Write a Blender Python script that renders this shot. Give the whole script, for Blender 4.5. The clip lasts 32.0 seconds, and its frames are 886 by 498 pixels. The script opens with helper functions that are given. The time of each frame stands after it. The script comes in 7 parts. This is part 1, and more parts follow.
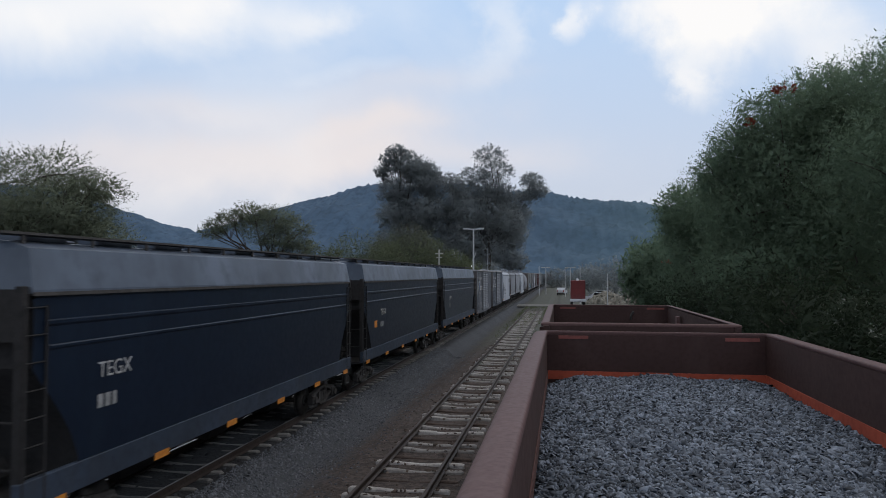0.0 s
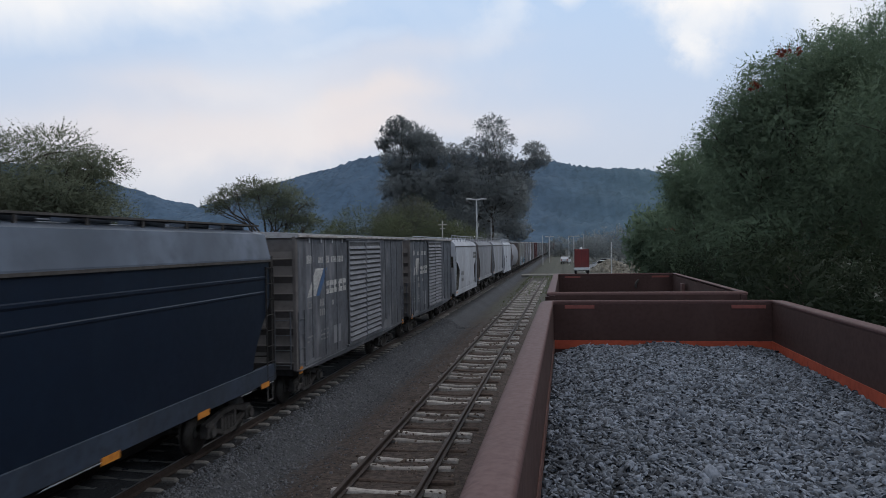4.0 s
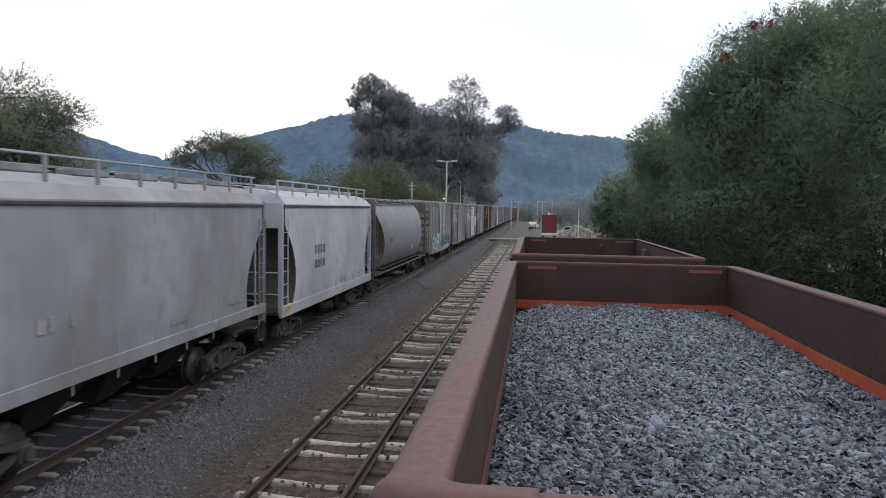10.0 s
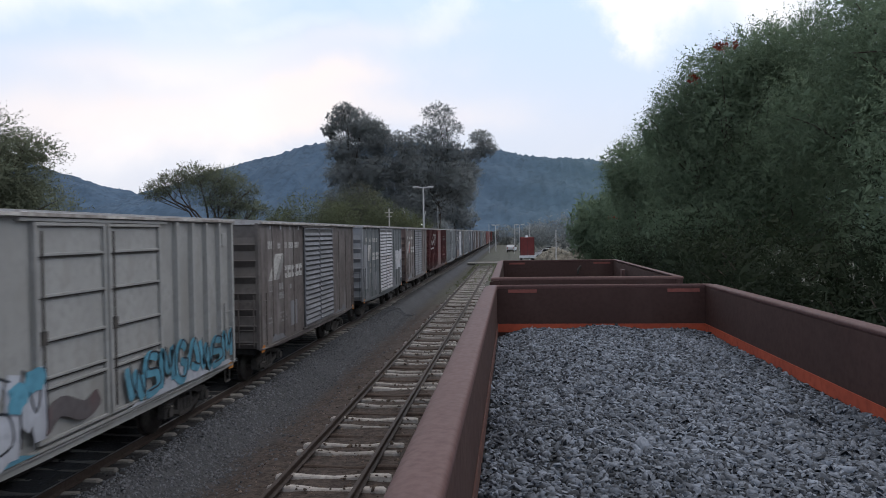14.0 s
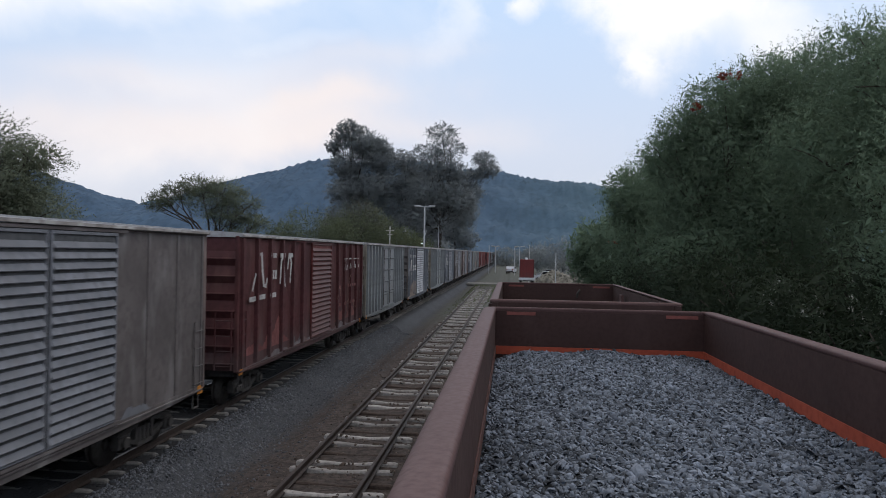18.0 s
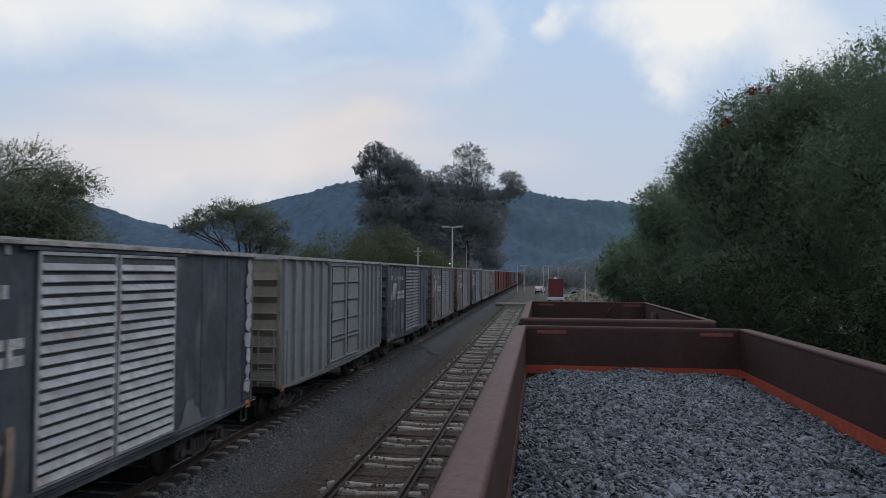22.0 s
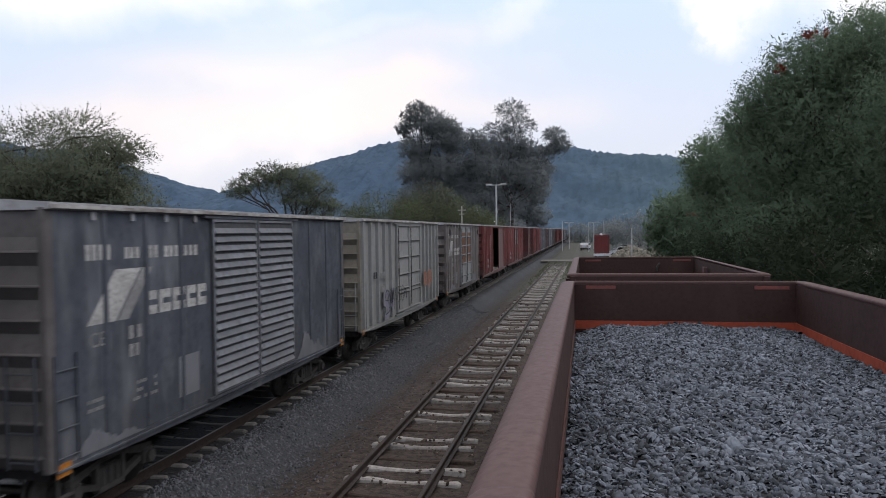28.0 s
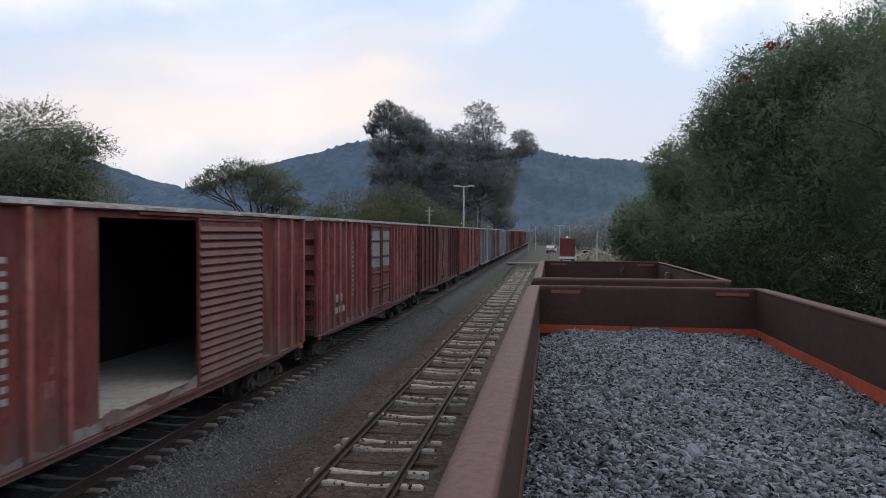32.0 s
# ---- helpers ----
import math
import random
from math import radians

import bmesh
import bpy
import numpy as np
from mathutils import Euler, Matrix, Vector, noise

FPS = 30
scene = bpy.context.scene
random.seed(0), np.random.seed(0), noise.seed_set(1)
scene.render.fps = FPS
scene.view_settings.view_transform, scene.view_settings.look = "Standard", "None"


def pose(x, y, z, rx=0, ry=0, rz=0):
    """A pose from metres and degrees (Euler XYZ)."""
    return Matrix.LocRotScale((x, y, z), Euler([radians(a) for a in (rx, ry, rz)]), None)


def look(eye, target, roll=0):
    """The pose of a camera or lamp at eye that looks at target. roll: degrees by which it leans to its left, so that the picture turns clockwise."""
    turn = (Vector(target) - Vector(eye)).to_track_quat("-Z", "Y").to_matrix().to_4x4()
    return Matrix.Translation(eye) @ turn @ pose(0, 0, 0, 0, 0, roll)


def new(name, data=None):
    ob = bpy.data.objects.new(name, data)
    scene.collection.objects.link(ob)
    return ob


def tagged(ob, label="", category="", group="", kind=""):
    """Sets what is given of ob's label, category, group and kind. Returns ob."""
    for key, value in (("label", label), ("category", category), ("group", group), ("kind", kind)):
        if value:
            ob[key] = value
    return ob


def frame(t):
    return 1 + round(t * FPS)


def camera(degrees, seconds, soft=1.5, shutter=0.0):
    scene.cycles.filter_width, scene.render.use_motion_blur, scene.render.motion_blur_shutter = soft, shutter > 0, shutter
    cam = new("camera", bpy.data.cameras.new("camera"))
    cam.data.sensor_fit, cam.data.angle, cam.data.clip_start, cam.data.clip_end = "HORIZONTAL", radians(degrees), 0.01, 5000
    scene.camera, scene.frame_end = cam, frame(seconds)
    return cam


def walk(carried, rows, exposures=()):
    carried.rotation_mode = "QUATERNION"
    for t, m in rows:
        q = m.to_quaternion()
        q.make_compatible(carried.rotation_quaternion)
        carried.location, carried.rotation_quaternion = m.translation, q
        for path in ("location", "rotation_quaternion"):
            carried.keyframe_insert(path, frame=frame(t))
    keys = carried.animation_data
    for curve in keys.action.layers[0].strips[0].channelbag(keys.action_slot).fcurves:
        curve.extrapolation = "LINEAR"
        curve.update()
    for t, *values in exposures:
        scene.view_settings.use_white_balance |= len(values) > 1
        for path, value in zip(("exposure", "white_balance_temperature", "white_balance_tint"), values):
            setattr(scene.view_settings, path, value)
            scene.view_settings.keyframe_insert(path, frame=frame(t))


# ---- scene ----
cam = camera(63.2, 32.0, soft=0.8, shutter=0.25)

# seconds, eye (x, y, z), yaw to the left of the tracks, pitch up, roll
PATH = [
    (0, 0.019, 0.046, 4.313, 9.33, 2.03, 0.12),
    (0.5, 0.011, 0.064, 4.278, 9.01, 1.50, -0.41),
    (1, 0.016, 0.098, 4.291, 7.23, 1.43, -0.95),
    (1.5, 0.009, 0.129, 4.279, 8.13, -0.06, -1.30),
    (2, -0.002, 0.099, 4.271, 9.42, 0.11, -0.80),
    (2.5, 0.009, 0.093, 4.282, 8.63, -0.54, -0.82),
    (4.5, -0.014, 0.043, 4.337, 9.78, 0.00, -0.89),
    (5, 0.007, 0.090, 4.295, 9.40, 0.31, -0.91),
    (5.5, -0.004, 0.108, 4.283, 8.06, -0.16, -0.22),
    (6, 0.014, 0.108, 4.286, 7.93, 0.46, 0.34),
    (6.5, 0.004, 0.135, 4.302, 5.80, 0.92, 0.45),
    (7, 0.001, 0.148, 4.303, 5.43, 0.22, 1.05),
    (7.5, 0.020, 0.124, 4.308, 7.08, 1.39, -1.04),
    (8, -0.000, 0.093, 4.299, 8.34, 0.49, -2.62),
    (8.5, 0.041, -0.037, 4.312, 13.74, 2.40, -4.36),
    (9, 0.017, -0.068, 4.273, 9.63, 0.20, -2.26),
    (9.5, 0.020, -0.046, 4.280, 9.57, -1.60, -0.40),
    (10, 0.037, -0.044, 4.270, 7.10, -3.29, 0.95),
    (10.5, 0.026, -0.057, 4.234, 8.54, -3.86, 1.49),
    (11, 0.011, -0.118, 4.240, 6.17, -2.69, 3.51),
    (11.5, 0.033, -0.076, 4.269, 5.64, -4.82, 0.80),
    (12, -0.007, -0.075, 4.231, 7.05, -4.61, 1.19),
    (12.5, -0.007, -0.092, 4.269, 7.25, -5.40, 0.46),
    (13, 0.029, -0.004, 4.241, 6.61, -1.30, 0.59),
    (13.5, 0.021, -0.018, 4.290, 5.66, -2.20, -1.34),
    (14, 0.028, -0.033, 4.286, 5.40, -1.27, -0.80),
    (14.5, 0.024, 0.003, 4.248, 4.32, -1.96, 0.92),
    (16.5, 0.019, -0.041, 4.275, 3.60, -1.08, 0.39),
    (17, 0.028, -0.065, 4.283, 5.05, -1.37, -0.14),
    (17.5, 0.019, -0.069, 4.296, 4.41, -0.03, -0.09),
    (18, 0.022, -0.053, 4.292, 5.39, 0.28, 1.01),
    (18.5, -0.029, -0.050, 4.321, 6.14, 2.95, 0.84),
    (19, -0.014, -0.005, 4.270, 8.17, 0.57, 0.67),
    (19.5, -0.019, 0.007, 4.260, 8.45, 0.08, -0.15),
    (20, 0.003, -0.054, 4.277, 8.68, 0.87, -0.90),
    (20.5, 0.003, -0.053, 4.259, 8.50, 0.37, -0.06),
    (21, 0.003, -0.061, 4.252, 7.55, 0.14, -0.09),
    (21.5, -0.003, -0.043, 4.270, 8.49, 1.32, 0.23),
    (22, 0.006, -0.043, 4.266, 7.63, 1.89, 0.40),
    (22.5, -0.005, -0.047, 4.285, 8.09, 1.78, -0.15),
    (23, 0.001, -0.047, 4.278, 7.84, 1.22, 0.35),
    (23.5, -0.002, -0.058, 4.256, 7.38, 1.05, 0.92),
    (24, -0.002, -0.047, 4.246, 7.97, 0.12, 0.24),
    (24.5, -0.002, -0.042, 4.251, 6.32, -0.74, 0.11),
    (25, -0.004, -0.020, 4.246, 5.55, -1.89, 0.04),
    (25.5, 0.017, -0.037, 4.239, 7.12, -1.83, 0.22),
    (26, 0.007, -0.054, 4.259, 7.99, -1.63, -0.28),
    (26.5, -0.048, 0.007, 4.241, 9.39, -1.10, -0.40),
    (28.5, -0.035, -0.000, 4.241, 11.21, -1.42, -0.76),
    (29, -0.039, 0.010, 4.247, 10.90, -1.27, -1.14),
    (29.5, -0.042, 0.014, 4.251, 10.54, -1.86, -1.29),
    (30, -0.032, 0.024, 4.258, 9.47, -1.40, -1.32),
    (30.5, -0.037, 0.024, 4.263, 9.07, -1.09, -2.28),
    (31, -0.053, 0.036, 4.276, 8.76, -1.35, -0.96),
    (31.5, -0.019, 0.025, 4.276, 8.88, -0.72, -0.64),
    (32, -0.035, 0.035, 4.267, 8.50, -1.33, 0.28),
]
# the clip's camera brightens and warms its picture when it dips from the sky: seconds, stops, kelvin, tint
STOPS = [(0.0, 0.14, 6260, 11), (1.0, -0.02, 6260, 11), (1.5, 0.22, 6260, 11), (2.0, 0.16, 6260, 11), (5.5, 0.14, 6260, 11), (8.0, 0.12, 6240, 11), (9.1, -0.05, 6210, 11), (9.4, 0.45, 6400, 11),
         (10.0, 0.92, 6620, 12), (11.0, 0.6, 6450, 9), (12.2, 1.11, 6520, 11), (13.0, 0.86, 6500, 11), (14.5, 0.42, 6450, 13), (17.0, 0.51, 6500, 13), (18.0, 0.32, 6350, 12), (18.3, 0.12, 6450, 12),
         (18.6, -0.08, 6430, 11), (19.0, 0.1, 6300, 11), (21.2, 0.12, 6300, 10), (22.0, 0.0, 6250, 10), (23.0, -0.03, 6250, 10), (24.0, -0.03, 6280, 10), (24.3, 0.14, 6310, 10), (25.0, 0.39, 6540, 12),
         (29.0, 0.51, 6590, 14), (32.0, 0.41, 6650, 13)]


def gaze(x, y, z, yaw, pitch, roll):
    a, b = radians(yaw), radians(pitch)
    ahead = Vector((-math.sin(a) * math.cos(b), math.cos(a) * math.cos(b), math.sin(b)))
    return look((x, y, z), Vector((x, y, z)) + 2 * ahead, roll)


walk(cam, [(row[0], gaze(*row[1:])) for row in PATH], STOPS)

# ---------------------------------------------------------------- light
SKY = bpy.data.worlds.new("dusk_sky")
scene.world = SKY
SKY.use_nodes = True


def make_sky():
    nt = SKY.node_tree
    nt.nodes.clear()

    def node(kind, **values):
        n = nt.nodes.new(kind)
        for k, v in values.items():
            n.inputs[k].default_value = v
        return n

    def calc(op, a, b=None, c=None):
        n = nt.nodes.new("ShaderNodeMath")
        n.operation = op
        for i, v in enumerate((a, b, c)):
            if v is None:
                continue
            if isinstance(v, (int, float)):
                n.inputs[i].default_value = v
            else:
                nt.links.new(v, n.inputs[i])
        return n.outputs[0]

    def mix(fac, a, b):
        n = nt.nodes.new("ShaderNodeMix")
        n.data_type = "RGBA"
        for sock, v in ((n.inputs[0], fac), (n.inputs[6], a), (n.inputs[7], b)):
            if isinstance(v, (int, float)):
                sock.default_value = v
            elif isinstance(v, tuple):
                sock.default_value = (*v, 1)
            else:
                nt.links.new(v, sock)
        return n.outputs[2]

    coord = node("ShaderNodeTexCoord")
    sep = node("ShaderNodeSeparateXYZ")
    nt.links.new(coord.outputs["Generated"], sep.inputs[0])
    x, y, z = sep.outputs
    sky = nt.nodes.new("ShaderNodeTexSky")
    sky.sky_type = "NISHITA"
    sky.sun_disc = False
    sky.sun_elevation = radians(43)
    sky.sun_rotation = radians(75)
    sky.air_density, sky.dust_density, sky.ozone_density = 1.0, 1.5, 1.5
    soft = nt.nodes.new("ShaderNodeMix")
    soft.data_type = "RGBA"
    soft.blend_type = "MULTIPLY"
    soft.inputs[0].default_value = 1.0
    nt.links.new(sky.outputs[0], soft.inputs[6])
    soft.inputs[7].default_value = (SKY_GAIN, SKY_GAIN, SKY_GAIN, 1)
    # a thin veil over the blue, whiter and greyer towards the horizon
    up = calc("MAXIMUM", z, 0.0)
    veil = calc("SUBTRACT", 0.92, calc("MULTIPLY", up, 0.2))
    low = mix(calc("MINIMUM", calc("MULTIPLY", up, 2.5), 1.0), (0.60, 0.60, 0.635), (0.515, 0.69, 0.915))
    base = mix(veil, soft.outputs[2], low)
    # high overhead, out of view, an added warm grey-white cloud evens the light's colour
    lid = calc("MINIMUM", calc("MAXIMUM", calc("MULTIPLY", calc("SUBTRACT", up, 0.42), 3.2), 0.0), 1.0)
    base = mix(lid, base, (0.74, 0.72, 0.69))
    # drifting cloud
    ahead = calc("MAXIMUM", y, 0.12)
    big = node("ShaderNodeTexNoise", Scale=2.4, Detail=6.0, Roughness=0.55, Distortion=0.4)
    nt.links.new(coord.outputs["Generated"], big.inputs["Vector"])
    fine = node("ShaderNodeTexNoise", Scale=9.0, Detail=7.0, Roughness=0.6)
    nt.links.new(coord.outputs["Generated"], fine.inputs["Vector"])
    wob = calc("SUBTRACT", fine.outputs[0], 0.5)
    u = calc("ADD", calc("DIVIDE", x, ahead), calc("MULTIPLY", wob, 0.22))
    v = calc("ADD", calc("DIVIDE", z, ahead), calc("MULTIPLY", calc("SUBTRACT", big.outputs[0], 0.5), 0.22))
    front = calc("GREATER_THAN", y, 0.12)

    def cloud(u0, v0, su, sv, gain):
        a = calc("DIVIDE", calc("SUBTRACT", u, u0), su)
        b = calc("DIVIDE", calc("SUBTRACT", v, v0), sv)
        e = calc("EXPONENT", calc("MULTIPLY", calc("ADD", calc("MULTIPLY", a, a), calc("MULTIPLY", b, b)), -1.0))
        return calc("MULTIPLY", e, gain)

    white = None
    for c in CLOUDS:
        m = cloud(*c)
        white = m if white is None else calc("ADD", white, m)
    white = calc("MINIMUM", calc("MAXIMUM", calc("MULTIPLY", calc("SUBTRACT", white, 0.12), 1.25), 0.0), 1.0)
    white = calc("MULTIPLY", white, front)
    spread = calc("MULTIPLY", calc("MAXIMUM", calc("SUBTRACT", big.outputs[0], 0.47), 0.0), 1.6)
    white = calc("MINIMUM", calc("ADD", white, spread), 1.0)
    rose = None
    for c in ROSE:
        m = cloud(*c)
        rose = m if rose is None else calc("ADD", rose, m)
    rose = calc("MINIMUM", calc("MULTIPLY", rose, front), 1.0)
    out = mix(rose, base, (0.77, 0.705, 0.675))
    out = mix(white, out, (0.90, 0.875, 0.835))
    bg = node("ShaderNodeBackground")
    bg.inputs[1].default_value = SKY_STRENGTH
    nt.links.new(out, bg.inputs[0])
    world_out = node("ShaderNodeOutputWorld")
    nt.links.new(bg.outputs[0], world_out.inputs[0])


SKY_GAIN, SKY_STRENGTH = 0.06, 1.0
# across, up, half-width, half-height, gain of the bright clouds and of the pink streaks
CLOUDS = [(0.19, 0.30, 0.065, 0.06, 0.85), (0.26, 0.38, 0.09, 0.07, 0.82), (0.12, 0.36, 0.07, 0.035, 0.6), (0.17, 0.235, 0.03, 0.025, 0.5), (0.02, 0.345, 0.025, 0.03, 0.6), (0.36, 0.30, 0.06, 0.05, 0.45),
          (-0.54, 0.41, 0.13, 0.06, 0.62), (-0.36, 0.385, 0.07, 0.03, 0.42), (-0.72, 0.40, 0.16, 0.08, 0.55), (-0.95, 0.42, 0.20, 0.09, 0.6), (-0.09, 0.34, 0.05, 0.08, 0.42), (-0.30, 0.30, 0.12, 0.02, 0.22)]
ROSE = [(-0.4, 0.18, 0.22, 0.045, 0.65), (-0.26, 0.215, 0.14, 0.03, 0.59), (-0.52, 0.255, 0.22, 0.03, 0.52), (-0.1, 0.15, 0.16, 0.03, 0.45), (-0.2, 0.275, 0.14, 0.022, 0.33), (-0.3, 0.15, 0.1, 0.03, 0.39), (-0.7, 0.17, 0.25, 0.05, 0.59)]
make_sky()

sun_lamp = bpy.data.lights.new("sun", "SUN")
sun_lamp.energy, sun_lamp.angle, sun_lamp.color = 0.6, radians(50), (1.0, 0.96, 0.93)
sun = new("sun", sun_lamp)
sun.matrix_world = look((300, 80, 290), (0, 0, 0))


# ---------------------------------------------------------------- materials
def surface(name, color, second=None, rough=0.8, metal=0.0, grain=30.0, patch=1.2, amount=0.5, bump=0.15, stain=None, streak=0.0,
            per_piece=0.0, island=0.0, depth=0.01, runs=0.0, dust_shade=0.0, loose=False):
    """Two colours mixed at two scales, fine relief, and stains that may run down the surface."""
    m = bpy.data.materials.new(name)
    m.use_nodes = True
    nt = m.node_tree
    bsdf = nt.nodes["Principled BSDF"]
    link = nt.links.new
    coord = nt.nodes.new("ShaderNodeTexCoord")
    where = coord.outputs["Object"]
    if loose:
        # pieces of one mesh each take their own stretch of the pattern
        info = nt.nodes.new("ShaderNodeObjectInfo")
        shift = nt.nodes.new("ShaderNodeVectorMath")
        shift.operation = "MULTIPLY_ADD"
        link(info.outputs["Random"], shift.inputs[0])
        shift.inputs[1].default_value = (37.0, 53.0, 71.0)
        link(where, shift.inputs[2])
        where = shift.outputs[0]

    def noisy(scale, detail=5.0, stretch=None):
        n = nt.nodes.new("ShaderNodeTexNoise")
        n.inputs["Scale"].default_value, n.inputs["Detail"].default_value = scale, detail
        if stretch:
            mp = nt.nodes.new("ShaderNodeMapping")
            mp.inputs["Scale"].default_value = stretch
            link(where, mp.inputs[0])
            link(mp.outputs[0], n.inputs["Vector"])
        else:
            link(where, n.inputs["Vector"])
        return n.outputs[0]

    def ramp(fac, lo, hi):
        r = nt.nodes.new("ShaderNodeMapRange")
        r.inputs[1].default_value, r.inputs[2].default_value = lo, hi
        r.clamp = True
        link(fac, r.inputs[0])
        return r.outputs[0]

    def mix(fac, a, b, mode="MIX"):
        n = nt.nodes.new("ShaderNodeMix")
        n.data_type, n.blend_type = "RGBA", mode
        for sock, v in ((n.inputs[0], fac), (n.inputs[6], a), (n.inputs[7], b)):
            if isinstance(v, (int, float)):
                sock.default_value = v
            elif isinstance(v, tuple):
                sock.default_value = (*v, 1)
            else:
                link(v, sock)
        return n.outputs[2]

    second = second or tuple(c * 0.6 for c in color)
    large, small = noisy(patch), noisy(grain)
    col = mix(ramp(large, 0.38, 0.66), color, tuple(a * (1 - amount) + b * amount for a, b in zip(color, second)))
    col = mix(ramp(small, 0.45, 0.75), col, second)
    if stain:
        fac = ramp(noisy(1.6 if grain > 5 else 0.5, 6.0, (1.4, 1.4, 0.5) if grain > 5 else (2.0, 2.0, 0.7)), 0.60 - 0.22 * streak, 0.84)
        col = mix(fac, col, stain)
    def part_of(fac, k):
        n = nt.nodes.new("ShaderNodeMath")
        n.operation = "MULTIPLY"
        n.inputs[1].default_value = k
        link(fac, n.inputs[0])
        return n.outputs[0]

    if runs:
        # thin runs of dirt
        col = mix(part_of(ramp(noisy(1.5, 4.0, (3.0, 3.0, 0.16)), 0.52, 0.80), runs), col, tuple(0.5 * c for c in second))
    if dust_shade:
        # uneven dust tongues, darkened so the sides' dim foot is put into the colour
        sep = nt.nodes.new("ShaderNodeSeparateXYZ")
        link(coord.outputs["Object"], sep.inputs[0])
        reach = nt.nodes.new("ShaderNodeMath")
        reach.operation = "MULTIPLY_ADD"
        link(noisy(1.3, 6.0, (1.6, 1.6, 0.5)), reach.inputs[0])
        reach.inputs[1].default_value = -2.6
        link(sep.outputs[2], reach.inputs[2])
        col = mix(part_of(ramp(reach.outputs[0], 0.55, -0.2), dust_shade), col, (0.115, 0.112, 0.110))
    if per_piece or island:
        src = nt.nodes.new("ShaderNodeNewGeometry").outputs["Random Per Island"] if island else nt.nodes.new("ShaderNodeObjectInfo").outputs["Random"]
        k = island or per_piece
        r = nt.nodes.new("ShaderNodeMapRange")
        r.inputs[3].default_value, r.inputs[4].default_value = 1 - k, 1 + k
        link(src, r.inputs[0])
        g = nt.nodes.new("ShaderNodeCombineColor")
        for i in range(3):
            link(r.outputs[0], g.inputs[i])
        col = mix(1.0, col, g.outputs[0], "MULTIPLY")
    link(col, bsdf.inputs["Base Color"])
    bsdf.inputs["Specular IOR Level"].default_value = 0.28
    rr = nt.nodes.new("ShaderNodeMapRange")
    rr.inputs[3].default_value, rr.inputs[4].default_value = max(rough - 0.12, 0.05), min(rough + 0.1, 1.0)
    link(small, rr.inputs[0])
    link(rr.outputs[0], bsdf.inputs["Roughness"])
    bsdf.inputs["Metallic"].default_value = metal
    if bump:
        b = nt.nodes.new("ShaderNodeBump")
        b.inputs["Strength"].default_value, b.inputs["Distance"].default_value = bump, depth
        link(small, b.inputs["Height"])
        link(b.outputs[0], bsdf.inputs["Normal"])
    return m


def glow(name, color, strength):
    m = bpy.data.materials.new(name)
    m.use_nodes = True
    b = m.node_tree.nodes["Principled BSDF"]
    b.inputs["Base Color"].default_value = (*color, 1)
    b.inputs["Emission Color"].default_value = (*color, 1)
    b.inputs["Emission Strength"].default_value = strength
    return m


def foliage(name, color, second):
    m = surface(name, color, second, rough=0.75, grain=1.2, patch=0.3, amount=0.9, bump=0, island=0.10)
    b = m.node_tree.nodes["Principled BSDF"]
    b.inputs["Specular IOR Level"].default_value = 0.15
    nt = m.node_tree
    thin = nt.nodes.new("ShaderNodeBsdfTranslucent")
    nt.links.new(b.inputs["Base Color"].links[0].from_socket, thin.inputs["Color"])
    both = nt.nodes.new("ShaderNodeMixShader")
    both.inputs[0].default_value = 0.45
    nt.links.new(b.outputs[0], both.inputs[1])
    nt.links.new(thin.outputs[0], both.inputs[2])
    nt.links.new(both.outputs[0], nt.nodes["Material Output"].inputs["Surface"])
    return m


# the three tracks
MAIN, SIDING, OWN = -8.25, -3.376, 1.335
RAISE = 0.2          # the main line lies a little higher
GAUGE = 1.435

M = {}
M["stone"] = surface("crushed_stone", (0.134, 0.153, 0.187), (0.055, 0.064, 0.081), rough=0.9, grain=40, patch=0.6, amount=0.4, bump=0.1, island=0.75)
# near-black bed: shade in the gaps between stones is put into it
M["heap"] = surface("shaded_stone_bed", (0.035, 0.038, 0.043), (0.02, 0.022, 0.025), rough=0.95, grain=22, patch=1.0, bump=0.6, depth=0.04)
M["ballast"] = surface("dark_ballast_stone", (0.106, 0.112, 0.126), (0.064, 0.069, 0.079), rough=0.95, grain=30, patch=0.5, bump=0.1, island=0.38)
M["tie"] = surface("pale_weathered_concrete", (0.36, 0.345, 0.34), (0.20, 0.185, 0.175), rough=0.9, grain=14, patch=3.0, bump=0.3, per_piece=0.25, loose=True)
# stones darkened: the train's shade is put into their colour
M["shaded_ballast"] = surface("train_shaded_ballast", (0.038, 0.039, 0.043), (0.022, 0.023, 0.026), rough=0.9, grain=30, patch=0.5, bump=0.1, island=0.5)
M["clod"] = surface("dirt_clod", (0.085, 0.066, 0.056), (0.05, 0.038, 0.032), rough=0.95, grain=20, patch=1, island=0.4)
M["dirt_stone"] = surface("brown_pebble", (0.13, 0.105, 0.092), (0.07, 0.055, 0.048), rough=0.95, grain=20, patch=1, island=0.6)
M["wood_tie"] = surface("dark_rotten_wood", (0.075, 0.055, 0.047), (0.04, 0.03, 0.026), rough=0.95, grain=18, patch=2.0, bump=0.5, depth=0.02)
M["old_tie"] = surface("grey_weathered_tie", (0.19, 0.18, 0.17), (0.11, 0.105, 0.10), rough=0.95, grain=25, patch=3.0, bump=0.3, per_piece=0.3)
M["rail"] = surface("rail_steel", (0.06, 0.045, 0.04), (0.035, 0.025, 0.02), rough=0.6, metal=0.3, grain=20, bump=0.1)
